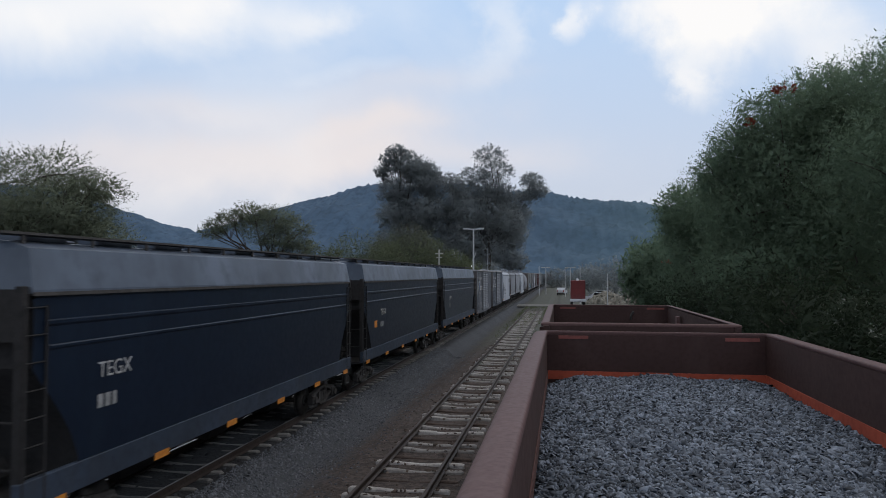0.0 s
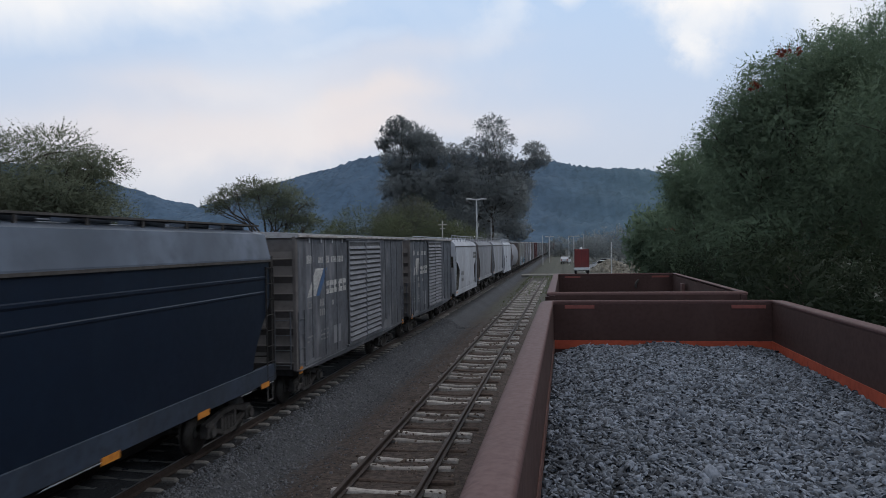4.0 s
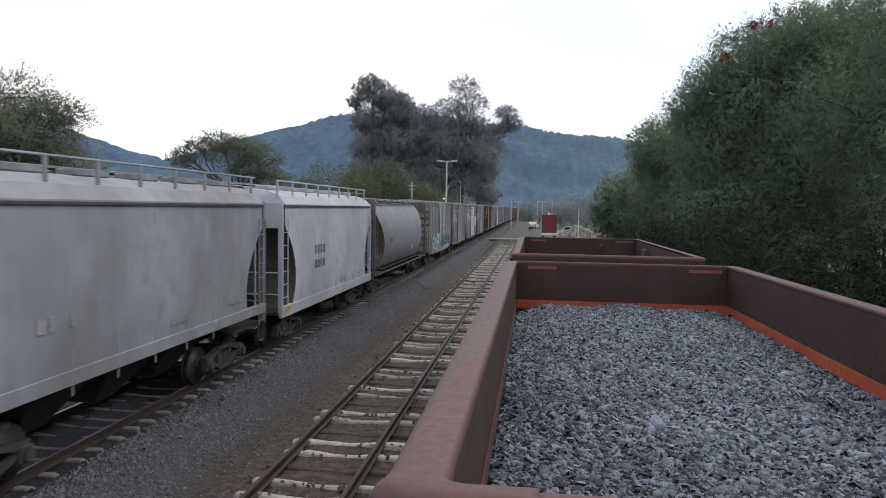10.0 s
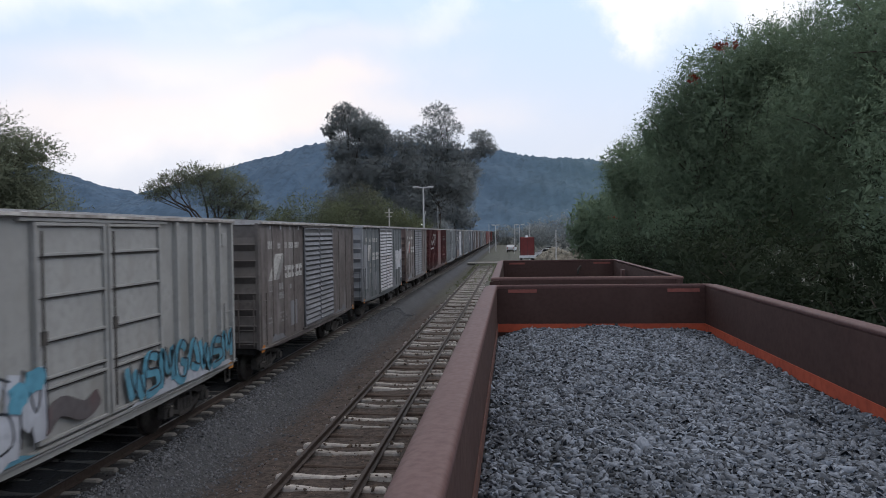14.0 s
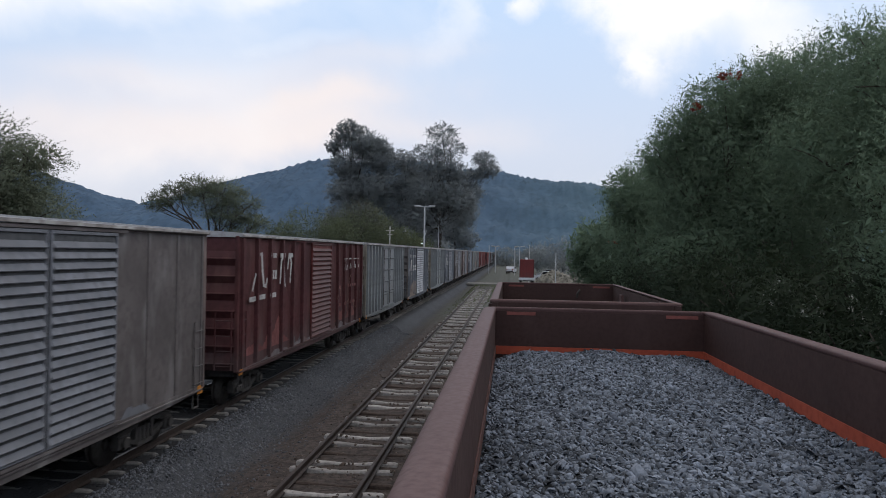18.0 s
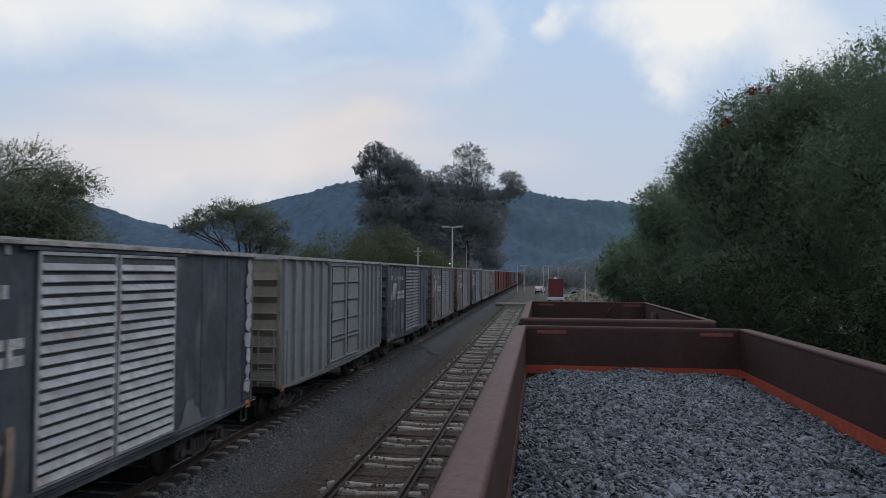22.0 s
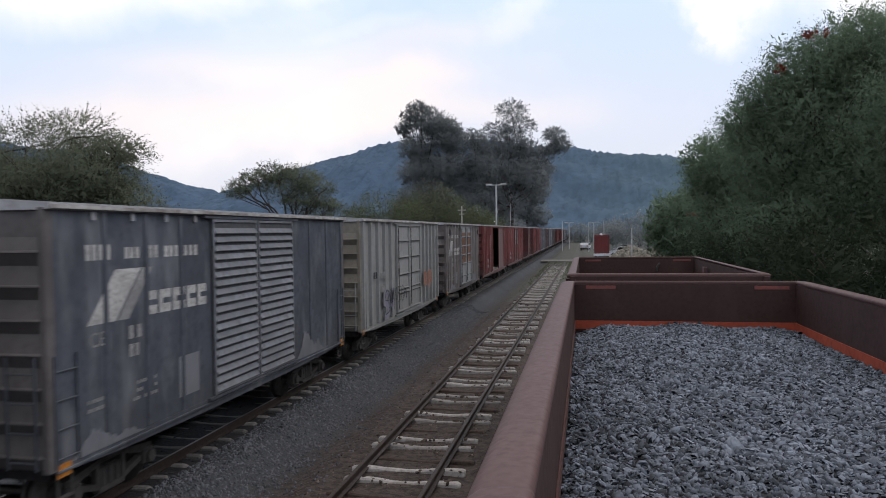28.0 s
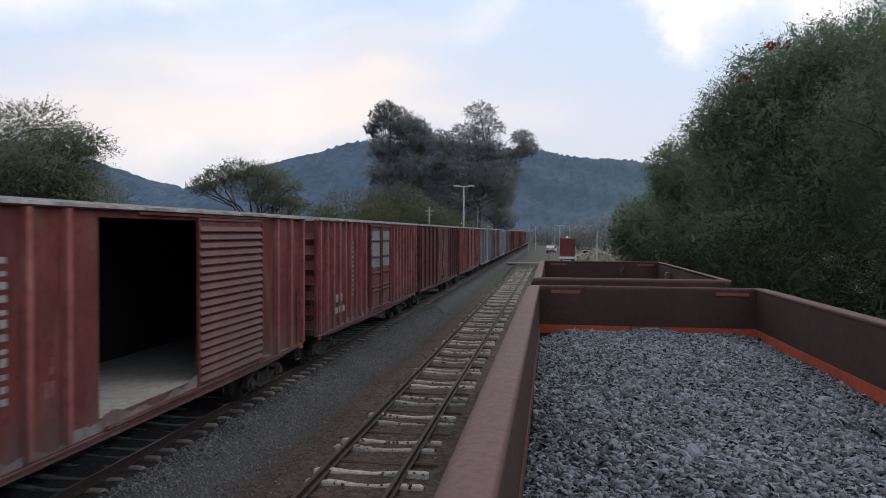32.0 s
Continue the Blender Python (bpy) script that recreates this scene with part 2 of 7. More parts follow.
M["railhead"] = surface("worn_rail_head", (0.22, 0.22, 0.23), (0.13, 0.13, 0.13), rough=0.35, metal=0.8, grain=20, bump=0.05)
# walls darkened, worn rim lightened: how light falls is put into both colours
M["gondola"] = surface("brown_oxide_paint", (0.047, 0.023, 0.020), (0.034, 0.016, 0.014), rough=0.7, grain=18, patch=0.9, amount=0.6, bump=0.12, stain=(0.064, 0.037, 0.033), streak=0.3)
M["rim"] = surface("sky_lit_worn_rim_paint", (0.104, 0.058, 0.055), (0.080, 0.044, 0.042), rough=0.6, grain=26, patch=1.3, amount=0.3, bump=0.1)
M["orange"] = surface("orange_primer", (0.36, 0.07, 0.035), (0.24, 0.045, 0.025), rough=0.75, grain=12, patch=2.0, bump=0.1)
M["dull_primer"] = surface("dirty_primer", (0.085, 0.038, 0.031), (0.058, 0.029, 0.025), rough=0.8, grain=12, patch=2.0, bump=0.1)
M["patchred"] = surface("faded_red_patch", (0.20, 0.065, 0.055), (0.14, 0.05, 0.045), rough=0.8, grain=20, patch=4)
M["under"] = surface("grimy_black_underframe", (0.028, 0.026, 0.026), (0.016, 0.015, 0.015), rough=0.9, grain=10, patch=2, bump=0.2)
M["truck"] = surface("dusty_truck_steel", (0.068, 0.063, 0.060), (0.036, 0.033, 0.031), rough=0.85, grain=10, patch=2, bump=0.2)
M["wheel"] = surface("wheel_steel", (0.09, 0.085, 0.08), (0.05, 0.045, 0.04), rough=0.55, metal=0.6, grain=12, patch=2)
M["roof"] = surface("galvanised_roof", (0.40, 0.40, 0.41), (0.26, 0.25, 0.25), rough=0.6, metal=0.2, grain=10, patch=0.8, bump=0.1, stain=(0.22, 0.17, 0.14), streak=0.3)
M["fascia"] = surface("worn_pale_fascia", (0.46, 0.45, 0.44), (0.17, 0.15, 0.14), rough=0.75, grain=5, patch=1.6, amount=0.9, bump=0.1, loose=True)
M["roof_dark"] = surface("dark_roof", (0.16, 0.15, 0.15), (0.09, 0.085, 0.085), rough=0.75, grain=10, patch=0.8, bump=0.1)
# darker than the slats: shade between them is put into this panel
M["louver_base"] = surface("louver_gap_shade", (0.10, 0.103, 0.108), (0.05, 0.052, 0.055), rough=0.75, grain=9, patch=0.8, amount=0.6)
M["white_letter"] = surface("faded_white_lettering", (0.50, 0.50, 0.49), (0.22, 0.215, 0.21), rough=0.8, grain=18, patch=3, amount=0.6)
M["dim_letter"] = surface("worn_grey_lettering", (0.30, 0.30, 0.30), (0.17, 0.17, 0.17), rough=0.8, grain=18, patch=3, amount=0.8)
M["black_letter"] = surface("black_stencil", (0.07, 0.07, 0.073), (0.15, 0.15, 0.15), rough=0.8, grain=18, patch=3)
M["blue_mark"] = surface("faded_blue_stripe", (0.05, 0.12, 0.26), (0.07, 0.1, 0.16), rough=0.8, grain=12, patch=3)
M["red_mark"] = surface("faded_red_stripe", (0.30, 0.05, 0.045), (0.18, 0.06, 0.05), rough=0.8, grain=12, patch=3)
M["orange_mark"] = surface("orange_marker", (0.55, 0.22, 0.03), (0.35, 0.12, 0.03), rough=0.6, grain=12, patch=3)
M["slope_sheet"] = surface("olive_grey_slope_sheet", (0.075, 0.070, 0.058), (0.045, 0.042, 0.036), rough=0.85, grain=8, patch=1.2, bump=0.1)
# the shade inside the car is put into this near-black colour
M["dark_inside"] = surface("shade_dark_interior", (0.035, 0.03, 0.028), (0.02, 0.018, 0.017), rough=0.9, grain=8, patch=1)
M["floor_boards"] = surface("pale_worn_floor", (0.34, 0.34, 0.33), (0.24, 0.23, 0.22), rough=0.9, grain=8, patch=1)


def cool(c):
    """Neutral paints lean a little to blue; strong colours stay as they are."""
    return (c[0] * 0.98, c[1], c[2] * 1.07) if max(c) - min(c) < 0.06 else c


def paint(name, color, dark=0.65, stain=None, streak=0.4, metal=0.0, runs=0.12, dust_shade=0.12, grain=7, patch=0.7, loose=False, rough=0.68):
    color = cool(color)
    stain = stain and cool(stain)
    M[name] = surface(name, color, tuple(c * dark for c in color), rough=rough, metal=metal, grain=grain, patch=patch, amount=1.0, bump=0.06,
                      stain=stain or tuple(c * 0.5 + 0.012 for c in color), streak=streak, runs=runs, dust_shade=dust_shade, loose=loose)


paint("navy_paint", (0.008, 0.0145, 0.027), 0.8, runs=0.1, dust_shade=0, stain=(0.012, 0.020, 0.033), rough=0.38)
paint("navy_top_paint", (0.12, 0.145, 0.19), 0.55, runs=0.15, dust_shade=0, rough=0.42, grain=2.6, patch=0.5)
paint("navy_sill_paint", (0.032, 0.045, 0.066), 0.6, dust_shade=0.05)
paint("grey_paint", (0.098, 0.103, 0.113), 0.62, stain=(0.235, 0.235, 0.24))
paint("dark_grey_paint", (0.080, 0.088, 0.102), 0.62, stain=(0.18, 0.185, 0.19))
paint("brown_grey_paint", (0.135, 0.115, 0.105), 0.62, stain=(0.24, 0.22, 0.205))
paint("brown_paint", (0.145, 0.103, 0.092), 0.62, stain=(0.25, 0.19, 0.16))
paint("louver_grey", (0.205, 0.21, 0.218), 0.6, stain=(0.16, 0.155, 0.155), streak=0.5, loose=True, dust_shade=0)
paint("louver_white", (0.47, 0.475, 0.48), 0.6, stain=(0.20, 0.12, 0.09), streak=0.3, dust_shade=0, loose=True)
paint("white_paint", (0.385, 0.40, 0.415), 0.8, stain=(0.25, 0.25, 0.245), streak=0.5, runs=0.1, dust_shade=0.15, grain=2.6, patch=0.5)
paint("light_grey_paint", (0.265, 0.272, 0.28), 0.75, stain=(0.15, 0.145, 0.14), streak=0.7, runs=0.1, dust_shade=0.15, grain=2.6, patch=0.5)
paint("dull_grey_paint", (0.19, 0.195, 0.203), 0.72, stain=(0.26, 0.26, 0.265), streak=0.5, runs=0.1, dust_shade=0.15, grain=2.6, patch=0.5)
paint("tank_grey_paint", (0.205, 0.205, 0.212), 0.8, stain=(0.21, 0.21, 0.215), streak=0.4, runs=0.1, dust_shade=0.15, grain=2.6, patch=0.5, metal=0.35)
paint("beige_paint", (0.305, 0.303, 0.282), 0.8, stain=(0.225, 0.215, 0.19), streak=0.4)
paint("pale_grey_paint", (0.245, 0.255, 0.252), 0.78, stain=(0.175, 0.17, 0.155), streak=0.5)
paint("red_paint", (0.155, 0.040, 0.038), 0.6, stain=(0.20, 0.10, 0.088), streak=0.4, dust_shade=0.4, runs=0.4)
# ribs paler than the side: wear, plus caught light put into the colour
paint("red_rib", (0.31, 0.105, 0.10), 0.6, stain=(0.34, 0.20, 0.18), streak=0.4, dust_shade=0.4, loose=True)
paint("dark_red_paint", (0.095, 0.030, 0.032), 0.6, stain=(0.125, 0.06, 0.055), streak=0.4, dust_shade=0.3, runs=0.4)
paint("patched_paint", (0.125, 0.138, 0.140), 0.75, stain=(0.2, 0.21, 0.21), streak=0.25)
paint("rusty_door", (0.29, 0.30, 0.29), 0.75, stain=(0.20, 0.16, 0.13), streak=0.4)
paint("rust_panel", (0.19, 0.080, 0.042), 0.5, stain=(0.36, 0.33, 0.30), streak=0.25, dust_shade=0)
# shade between the cars, with dirt, is put into these end colours
paint("end_dirt_shade", (0.140, 0.125, 0.115), 0.6, stain=(0.08, 0.072, 0.068))
paint("beige_end_shade", (0.27, 0.245, 0.205), 0.6, stain=(0.13, 0.115, 0.095), streak=0.6)
paint("tan_spray", (0.27, 0.215, 0.18), 0.6, dust_shade=0)
paint("faded_orange", (0.36, 0.215, 0.17), 0.7, dust_shade=0)
paint("lilac_spray", (0.27, 0.26, 0.30), 0.75, dust_shade=0)
paint("peeled_band", (0.25, 0.22, 0.215), 0.5, stain=(0.12, 0.05, 0.045), streak=0.6, dust_shade=0)
paint("teal_patch", (0.13, 0.26, 0.24), 0.8, dust_shade=0)
paint("graffiti_blue", (0.10, 0.30, 0.42), 0.6)
paint("graffiti_pale", (0.44, 0.46, 0.49), 0.75)
paint("graffiti_black", (0.03, 0.035, 0.045), 0.7)
paint("graffiti_orange", (0.38, 0.15, 0.10), 0.7)
paint("truck_red", (0.16, 0.032, 0.032), 0.75)
paint("car_white", (0.62, 0.62, 0.62), 0.9)
paint("faded_pink", (0.26, 0.10, 0.095), 0.5, stain=(0.14, 0.05, 0.05), streak=0.6, dust_shade=0)
paint("grey_smear", (0.13, 0.115, 0.115), 0.6, stain=(0.14, 0.05, 0.05), streak=0.6, dust_shade=0)
M["leaf_dark"] = foliage("dark_tree_leaf", (0.182, 0.250, 0.166), (0.120, 0.170, 0.114))
# the trees' leaf darkened: shade under the crowns is put into the colour
M["leaf_under"] = foliage("shaded_undergrowth_leaf", (0.036, 0.050, 0.030), (0.022, 0.032, 0.020))
# distance haze is put into this paler, greyer leaf colour
M["leaf_gum"] = foliage("hazy_gum_leaf", (0.255, 0.28, 0.285), (0.19, 0.21, 0.22))
M["leaf_olive"] = foliage("olive_leaf", (0.165, 0.188, 0.132), (0.115, 0.13, 0.09))
M["leaf_bush"] = foliage("green_bush_leaf", (0.125, 0.145, 0.085), (0.085, 0.10, 0.062))
M["leaf_brown"] = foliage("brownish_green_leaf", (0.115, 0.122, 0.105), (0.08, 0.086, 0.075))
M["flower"] = foliage("orange_red_blossom", (0.28, 0.085, 0.055), (0.18, 0.05, 0.035))
M["bark"] = surface("grey_brown_bark", (0.075, 0.06, 0.05), (0.04, 0.032, 0.028), rough=0.95, grain=8, patch=2, bump=0.5, depth=0.03)
# blue distance haze is put into the colour of the woods
M["hill"] = surface("haze_blue_forested_hill", (0.060, 0.104, 0.166), (0.034, 0.062, 0.100), rough=1.0, grain=0.075, patch=0.012, amount=0.6, bump=0)
M["grass"] = surface("dry_green_grass", (0.11, 0.125, 0.06), (0.07, 0.085, 0.04), rough=0.95, grain=3, patch=0.3, island=0.4, bump=0)
M["concrete"] = surface("pale_concrete", (0.42, 0.41, 0.38), (0.28, 0.27, 0.25), rough=0.9, grain=12, patch=1.0)
M["road_slab"] = surface("worn_road_concrete", (0.20, 0.195, 0.18), (0.12, 0.115, 0.105), rough=0.9, grain=12, patch=1.0)
M["pole"] = surface("pale_pole_paint", (0.46, 0.47, 0.48), (0.33, 0.33, 0.34), rough=0.6, grain=10, patch=2)
M["rubble"] = surface("pale_rubble", (0.22, 0.21, 0.18), (0.13, 0.12, 0.10), rough=0.95, grain=10, patch=1, island=0.3)
M["glass"] = surface("dark_glass", (0.02, 0.022, 0.025), (0.015, 0.016, 0.018), rough=0.15, grain=5, patch=1, bump=0)
M["rubber"] = surface("tyre_rubber", (0.02, 0.02, 0.02), (0.013, 0.013, 0.013), rough=0.85)
M["lamp"] = glow("lamp_glass", (0.9, 0.95, 1.0), 3.0)
M["bird"] = surface("dark_feathers", (0.03, 0.03, 0.03), (0.02, 0.02, 0.02), rough=0.8)


def ground_material():
    m = surface("trackside_ground", (0.064, 0.067, 0.075), (0.040, 0.042, 0.048), rough=0.95, grain=16, patch=0.35, amount=0.6, bump=0.7, depth=0.05)
    nt = m.node_tree
    bsdf = nt.nodes["Principled BSDF"]
    old = bsdf.inputs["Base Color"].links[0].from_socket
    coord = nt.nodes.new("ShaderNodeTexCoord")
    sep = nt.nodes.new("ShaderNodeSeparateXYZ")
    nt.links.new(coord.outputs["Object"], sep.inputs[0])
    wander = nt.nodes.new("ShaderNodeTexNoise")
    wander.inputs["Scale"].default_value, wander.inputs["Detail"].default_value = 0.9, 5
    nt.links.new(coord.outputs["Object"], wander.inputs["Vector"])

    def band(sock, lo0, lo1, spread):
        add = nt.nodes.new("ShaderNodeMath")
        add.operation = "MULTIPLY_ADD"
        nt.links.new(wander.outputs[0], add.inputs[0])
        add.inputs[1].default_value = spread
        nt.links.new(sock, add.inputs[2])
        r = nt.nodes.new("ShaderNodeMapRange")
        r.inputs[1].default_value, r.inputs[2].default_value = lo0, lo1
        nt.links.new(add.outputs[0], r.inputs[0])
        return r.outputs[0]

    def mix(fac, a, b):
        n = nt.nodes.new("ShaderNodeMix")
        n.data_type = "RGBA"
        nt.links.new(fac, n.inputs[0])
        nt.links.new(a, n.inputs[6])
        if isinstance(b, tuple):
            n.inputs[7].default_value = (*b, 1)
        else:
            nt.links.new(b, n.inputs[7])
        return n.outputs[2]

    bare = band(sep.outputs[0], -5.4, -4.6, 1.2)
    crumb = nt.nodes.new("ShaderNodeTexNoise")
    crumb.inputs["Scale"].default_value, crumb.inputs["Detail"].default_value = 7.0, 8
    nt.links.new(coord.outputs["Object"], crumb.inputs["Vector"])
    pick = nt.nodes.new("ShaderNodeMapRange")
    pick.inputs[1].default_value, pick.inputs[2].default_value = 0.40, 0.62
    nt.links.new(crumb.outputs[0], pick.inputs[0])
    soil_dark = nt.nodes.new("ShaderNodeRGB")
    soil_dark.outputs[0].default_value = (0.038, 0.030, 0.028, 1)
    soil = mix(pick.outputs[0], soil_dark.outputs[0], (0.078, 0.062, 0.056))
    dirt = mix(bare, old, soil)
    both = nt.nodes.new("ShaderNodeMath")
    both.operation = "MULTIPLY"
    nt.links.new(bare, both.inputs[0])
    nt.links.new(band(sep.outputs[1], 52, 68, 26), both.inputs[1])
    weeds = mix(both.outputs[0], dirt, (0.072, 0.075, 0.064))
    # the deep shade under the train is put into the main line's bed colour
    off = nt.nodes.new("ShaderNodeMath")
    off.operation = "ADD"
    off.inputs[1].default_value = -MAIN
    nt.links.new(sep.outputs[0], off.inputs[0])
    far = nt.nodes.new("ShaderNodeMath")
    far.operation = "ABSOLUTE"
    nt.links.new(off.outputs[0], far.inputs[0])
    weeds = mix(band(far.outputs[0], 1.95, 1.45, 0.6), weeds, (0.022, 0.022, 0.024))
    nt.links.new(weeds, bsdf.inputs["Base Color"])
    return m




M["ground"] = ground_material()


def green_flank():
    """The hill's painted-in haze turns from blue-green to green towards the yard side."""
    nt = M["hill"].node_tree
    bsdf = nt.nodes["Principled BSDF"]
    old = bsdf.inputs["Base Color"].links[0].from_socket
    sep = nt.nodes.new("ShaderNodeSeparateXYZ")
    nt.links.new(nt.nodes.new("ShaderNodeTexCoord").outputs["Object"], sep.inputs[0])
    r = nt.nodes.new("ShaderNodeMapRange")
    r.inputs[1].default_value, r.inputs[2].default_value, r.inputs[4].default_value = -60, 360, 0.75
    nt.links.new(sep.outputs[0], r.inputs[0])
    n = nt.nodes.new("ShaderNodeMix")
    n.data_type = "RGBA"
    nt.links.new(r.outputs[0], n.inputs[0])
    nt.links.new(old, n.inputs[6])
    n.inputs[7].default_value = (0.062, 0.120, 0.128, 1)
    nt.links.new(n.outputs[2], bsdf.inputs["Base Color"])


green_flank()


# ---------------------------------------------------------------- mesh helpers
class Shape:
    """Vertices and faces gathered from simple solids, made into one mesh."""

    def __init__(self):
        self.v, self.f = [], []

    def add(self, verts, faces):
        n = len(self.v)
        self.v += [tuple(p) for p in verts]
        self.f += [tuple(n + i for i in f) for f in faces]
        return self

    def box(self, x0, x1, y0, y1, z0, z1, c=0.0):
        if c <= 0:
            v = [(x, y, z) for z in (z0, z1) for y in (y0, y1) for x in (x0, x1)]
            return self.add(v, [(0, 2, 3, 1), (4, 5, 7, 6), (0, 1, 5, 4), (2, 6, 7, 3), (0, 4, 6, 2), (1, 3, 7, 5)])
        # chamfered: a stack of three octagon-cornered rings
        ring = lambda k, z: [(x0 + k, y0 + c, z), (x0 + c, y0 + k, z), (x1 - c, y0 + k, z), (x1 - k, y0 + c, z),
                             (x1 - k, y1 - c, z), (x1 - c, y1 - k, z), (x0 + c, y1 - k, z), (x0 + k, y1 - c, z)]
        inner = lambda z: [(x0 + c, y0 + 2 * c, z), (x0 + 2 * c, y0 + c, z), (x1 - 2 * c, y0 + c, z), (x1 - c, y0 + 2 * c, z),
                           (x1 - c, y1 - 2 * c, z), (x1 - 2 * c, y1 - c, z), (x0 + 2 * c, y1 - c, z), (x0 + c, y1 - 2 * c, z)]
        return self.stack([inner(z0), ring(0, z0 + c), ring(0, z1 - c), inner(z1)])

    def stack(self, rings, caps=True):
        """Rings of equal length, joined in order."""
        n, k = len(rings[0]), len(rings)
        f = [(a * n + i, a * n + (i + 1) % n, (a + 1) * n + (i + 1) % n, (a + 1) * n + i) for a in range(k - 1) for i in range(n)]
        if caps:
            f += [tuple(range(n))[::-1], tuple((k - 1) * n + i for i in range(n))]
        return self.add([p for r in rings for p in r], f)

    def tube(self, p, q, r, r2=None, n=8):
        p, q = Vector(p), Vector(q)
        d = (q - p).normalized()
        a = d.orthogonal().normalized()
        b = d.cross(a)
        ring = lambda c, s: [c + s * (math.cos(2 * math.pi * i / n) * a + math.sin(2 * math.pi * i / n) * b) for i in range(n)]
        return self.stack([ring(p, r), ring(q, r if r2 is None else r2)])

    def prism(self, profile, axis, lo, hi):
        """A closed profile pulled along an axis: 'x' profiles are (y, z), 'y' profiles (x, z), 'z' profiles (x, y)."""
        put = {"x": lambda a, b, t: (t, a, b), "y": lambda a, b, t: (a, t, b), "z": lambda a, b, t: (a, b, t)}[axis]
        return self.stack([[put(a, b, t) for a, b in profile] for t in (lo, hi)])

    def mesh(self, name, material, smooth=False):
        me = bpy.data.meshes.new(name)
        me.from_pydata(self.v, [], self.f)
        bm = bmesh.new()
        bm.from_mesh(me)
        bmesh.ops.recalc_face_normals(bm, faces=bm.faces)
        bm.to_mesh(me)
        bm.free()
        me.materials.append(material)
        if smooth:
            for p in me.polygons:
                p.use_smooth = True
        return me


def part(name, shape, material, parent, label="", at=None, smooth=False):
    """One mesh object under a thing or a part; shape may be a mesh that is shared."""
    me = shape if isinstance(shape, bpy.types.Mesh) else shape.mesh(name, M[material], smooth)
    ob = new(name, me)
    ob.parent = parent
    if at:
        ob.location = at
    if label:
        tagged(ob, label)
    return ob


def thing(name, label, category, group="", at=(0, 0, 0), kind=""):
    ob = new(name)
    ob.location = at
    return tagged(ob, label, category, group, kind)


def solid(name, shape, material, label, category, kind="", group="", smooth=False):
    return tagged(new(name, shape.mesh(name, M[material], smooth)), label, category, group, kind)


SHARED = {}


def shared(key, build, material, smooth=False):
    """A mesh that is made once and used by many parts."""
    if key not in SHARED:
        SHARED[key] = build().mesh(key, M[material], smooth)
    return SHARED[key]


def raw_mesh(name, verts, faces, material, smooth=False):
    """A large mesh from arrays: faces all of one size."""
    me = bpy.data.meshes.new(name)
    faces = np.asarray(faces, dtype=np.int32)
    k = faces.shape[1]
    me.vertices.add(len(verts))
    me.vertices.foreach_set("co", np.asarray(verts, dtype=np.float32).ravel())
    me.loops.add(faces.size)
    me.loops.foreach_set("vertex_index", faces.ravel())
    me.polygons.add(len(faces))
    me.polygons.foreach_set("loop_start", np.arange(0, faces.size, k, dtype=np.int32))
    me.update(calc_edges=True)
    me.materials.append(M[material])
    if smooth:
        me.polygons.foreach_set("use_smooth", np.ones(len(faces), dtype=bool))
    return me


def turns(rng, n, tilt):
    """n random turns: any heading, tilted by up to about tilt radians."""
    a, b, c = rng.uniform(0, 2 * np.pi, n), rng.normal(0, tilt, n), rng.normal(0, tilt, n)
    ca, sa, cb, sb, cc, sc = np.cos(a), np.sin(a), np.cos(b), np.sin(b), np.cos(c), np.sin(c)
    z = np.zeros(n)
    o = np.ones(n)
    rz = np.stack([ca, -sa, z, sa, ca, z, z, z, o], -1).reshape(n, 3, 3)
    rx = np.stack([o, z, z, z, cb, -sb, z, sb, cb], -1).reshape(n, 3, 3)
    ry = np.stack([cc, z, sc, z, o, z, -sc, z, cc], -1).reshape(n, 3, 3)
    return rx @ ry @ rz


def stones(name, where, size, material, seed, flat=0.5, tilt=0.45):
    """Angular crushed stones at the given places, one mesh."""
    rng = np.random.default_rng(seed)
    n = len(where)
    # a broken plate: an uneven five-sided top, a wider foot
    ang = np.linspace(0, 2 * np.pi, 5, endpoint=False)[None] + rng.normal(0, 0.28, (n, 5))
    rad = rng.uniform(0.55, 1.15, (n, 5))
    top = np.stack([np.cos(ang) * rad, np.sin(ang) * rad, rng.uniform(0.5, 1.0, (n, 5))], -1)
    foot = np.stack([np.cos(ang + 0.15) * rad * 1.18, np.sin(ang + 0.15) * rad * 1.18, np.full((n, 5), -0.9)], -1)
    v = np.concatenate([top, foot], 1)
    faces = np.array([(0, 1, 2), (0, 2, 3), (0, 3, 4)] + [q for i in range(5) for q in ((i, 5 + i, 5 + (i + 1) % 5), (i, 5 + (i + 1) % 5, (i + 1) % 5))])
    s = size * rng.lognormal(0, 0.28, n)
    v = v * np.stack([s * rng.uniform(0.8, 1.45, n), s * rng.uniform(0.5, 0.9, n), s * flat * rng.uniform(0.6, 1.3, n)], -1)[:, None]
    v = np.einsum("nij,nkj->nki", turns(rng, n, tilt), v) + where[:, None]
    f = (faces[None] + 10 * np.arange(n)[:, None, None]).reshape(-1, 3)
    return new(name, raw_mesh(name, v.reshape(-1, 3), f, material))


# ---------------------------------------------------------------- ground and tracks


def smooth(a, b, x):
    t = np.clip((x - a) / (b - a), 0, 1)
    return t * t * (3 - 2 * t)


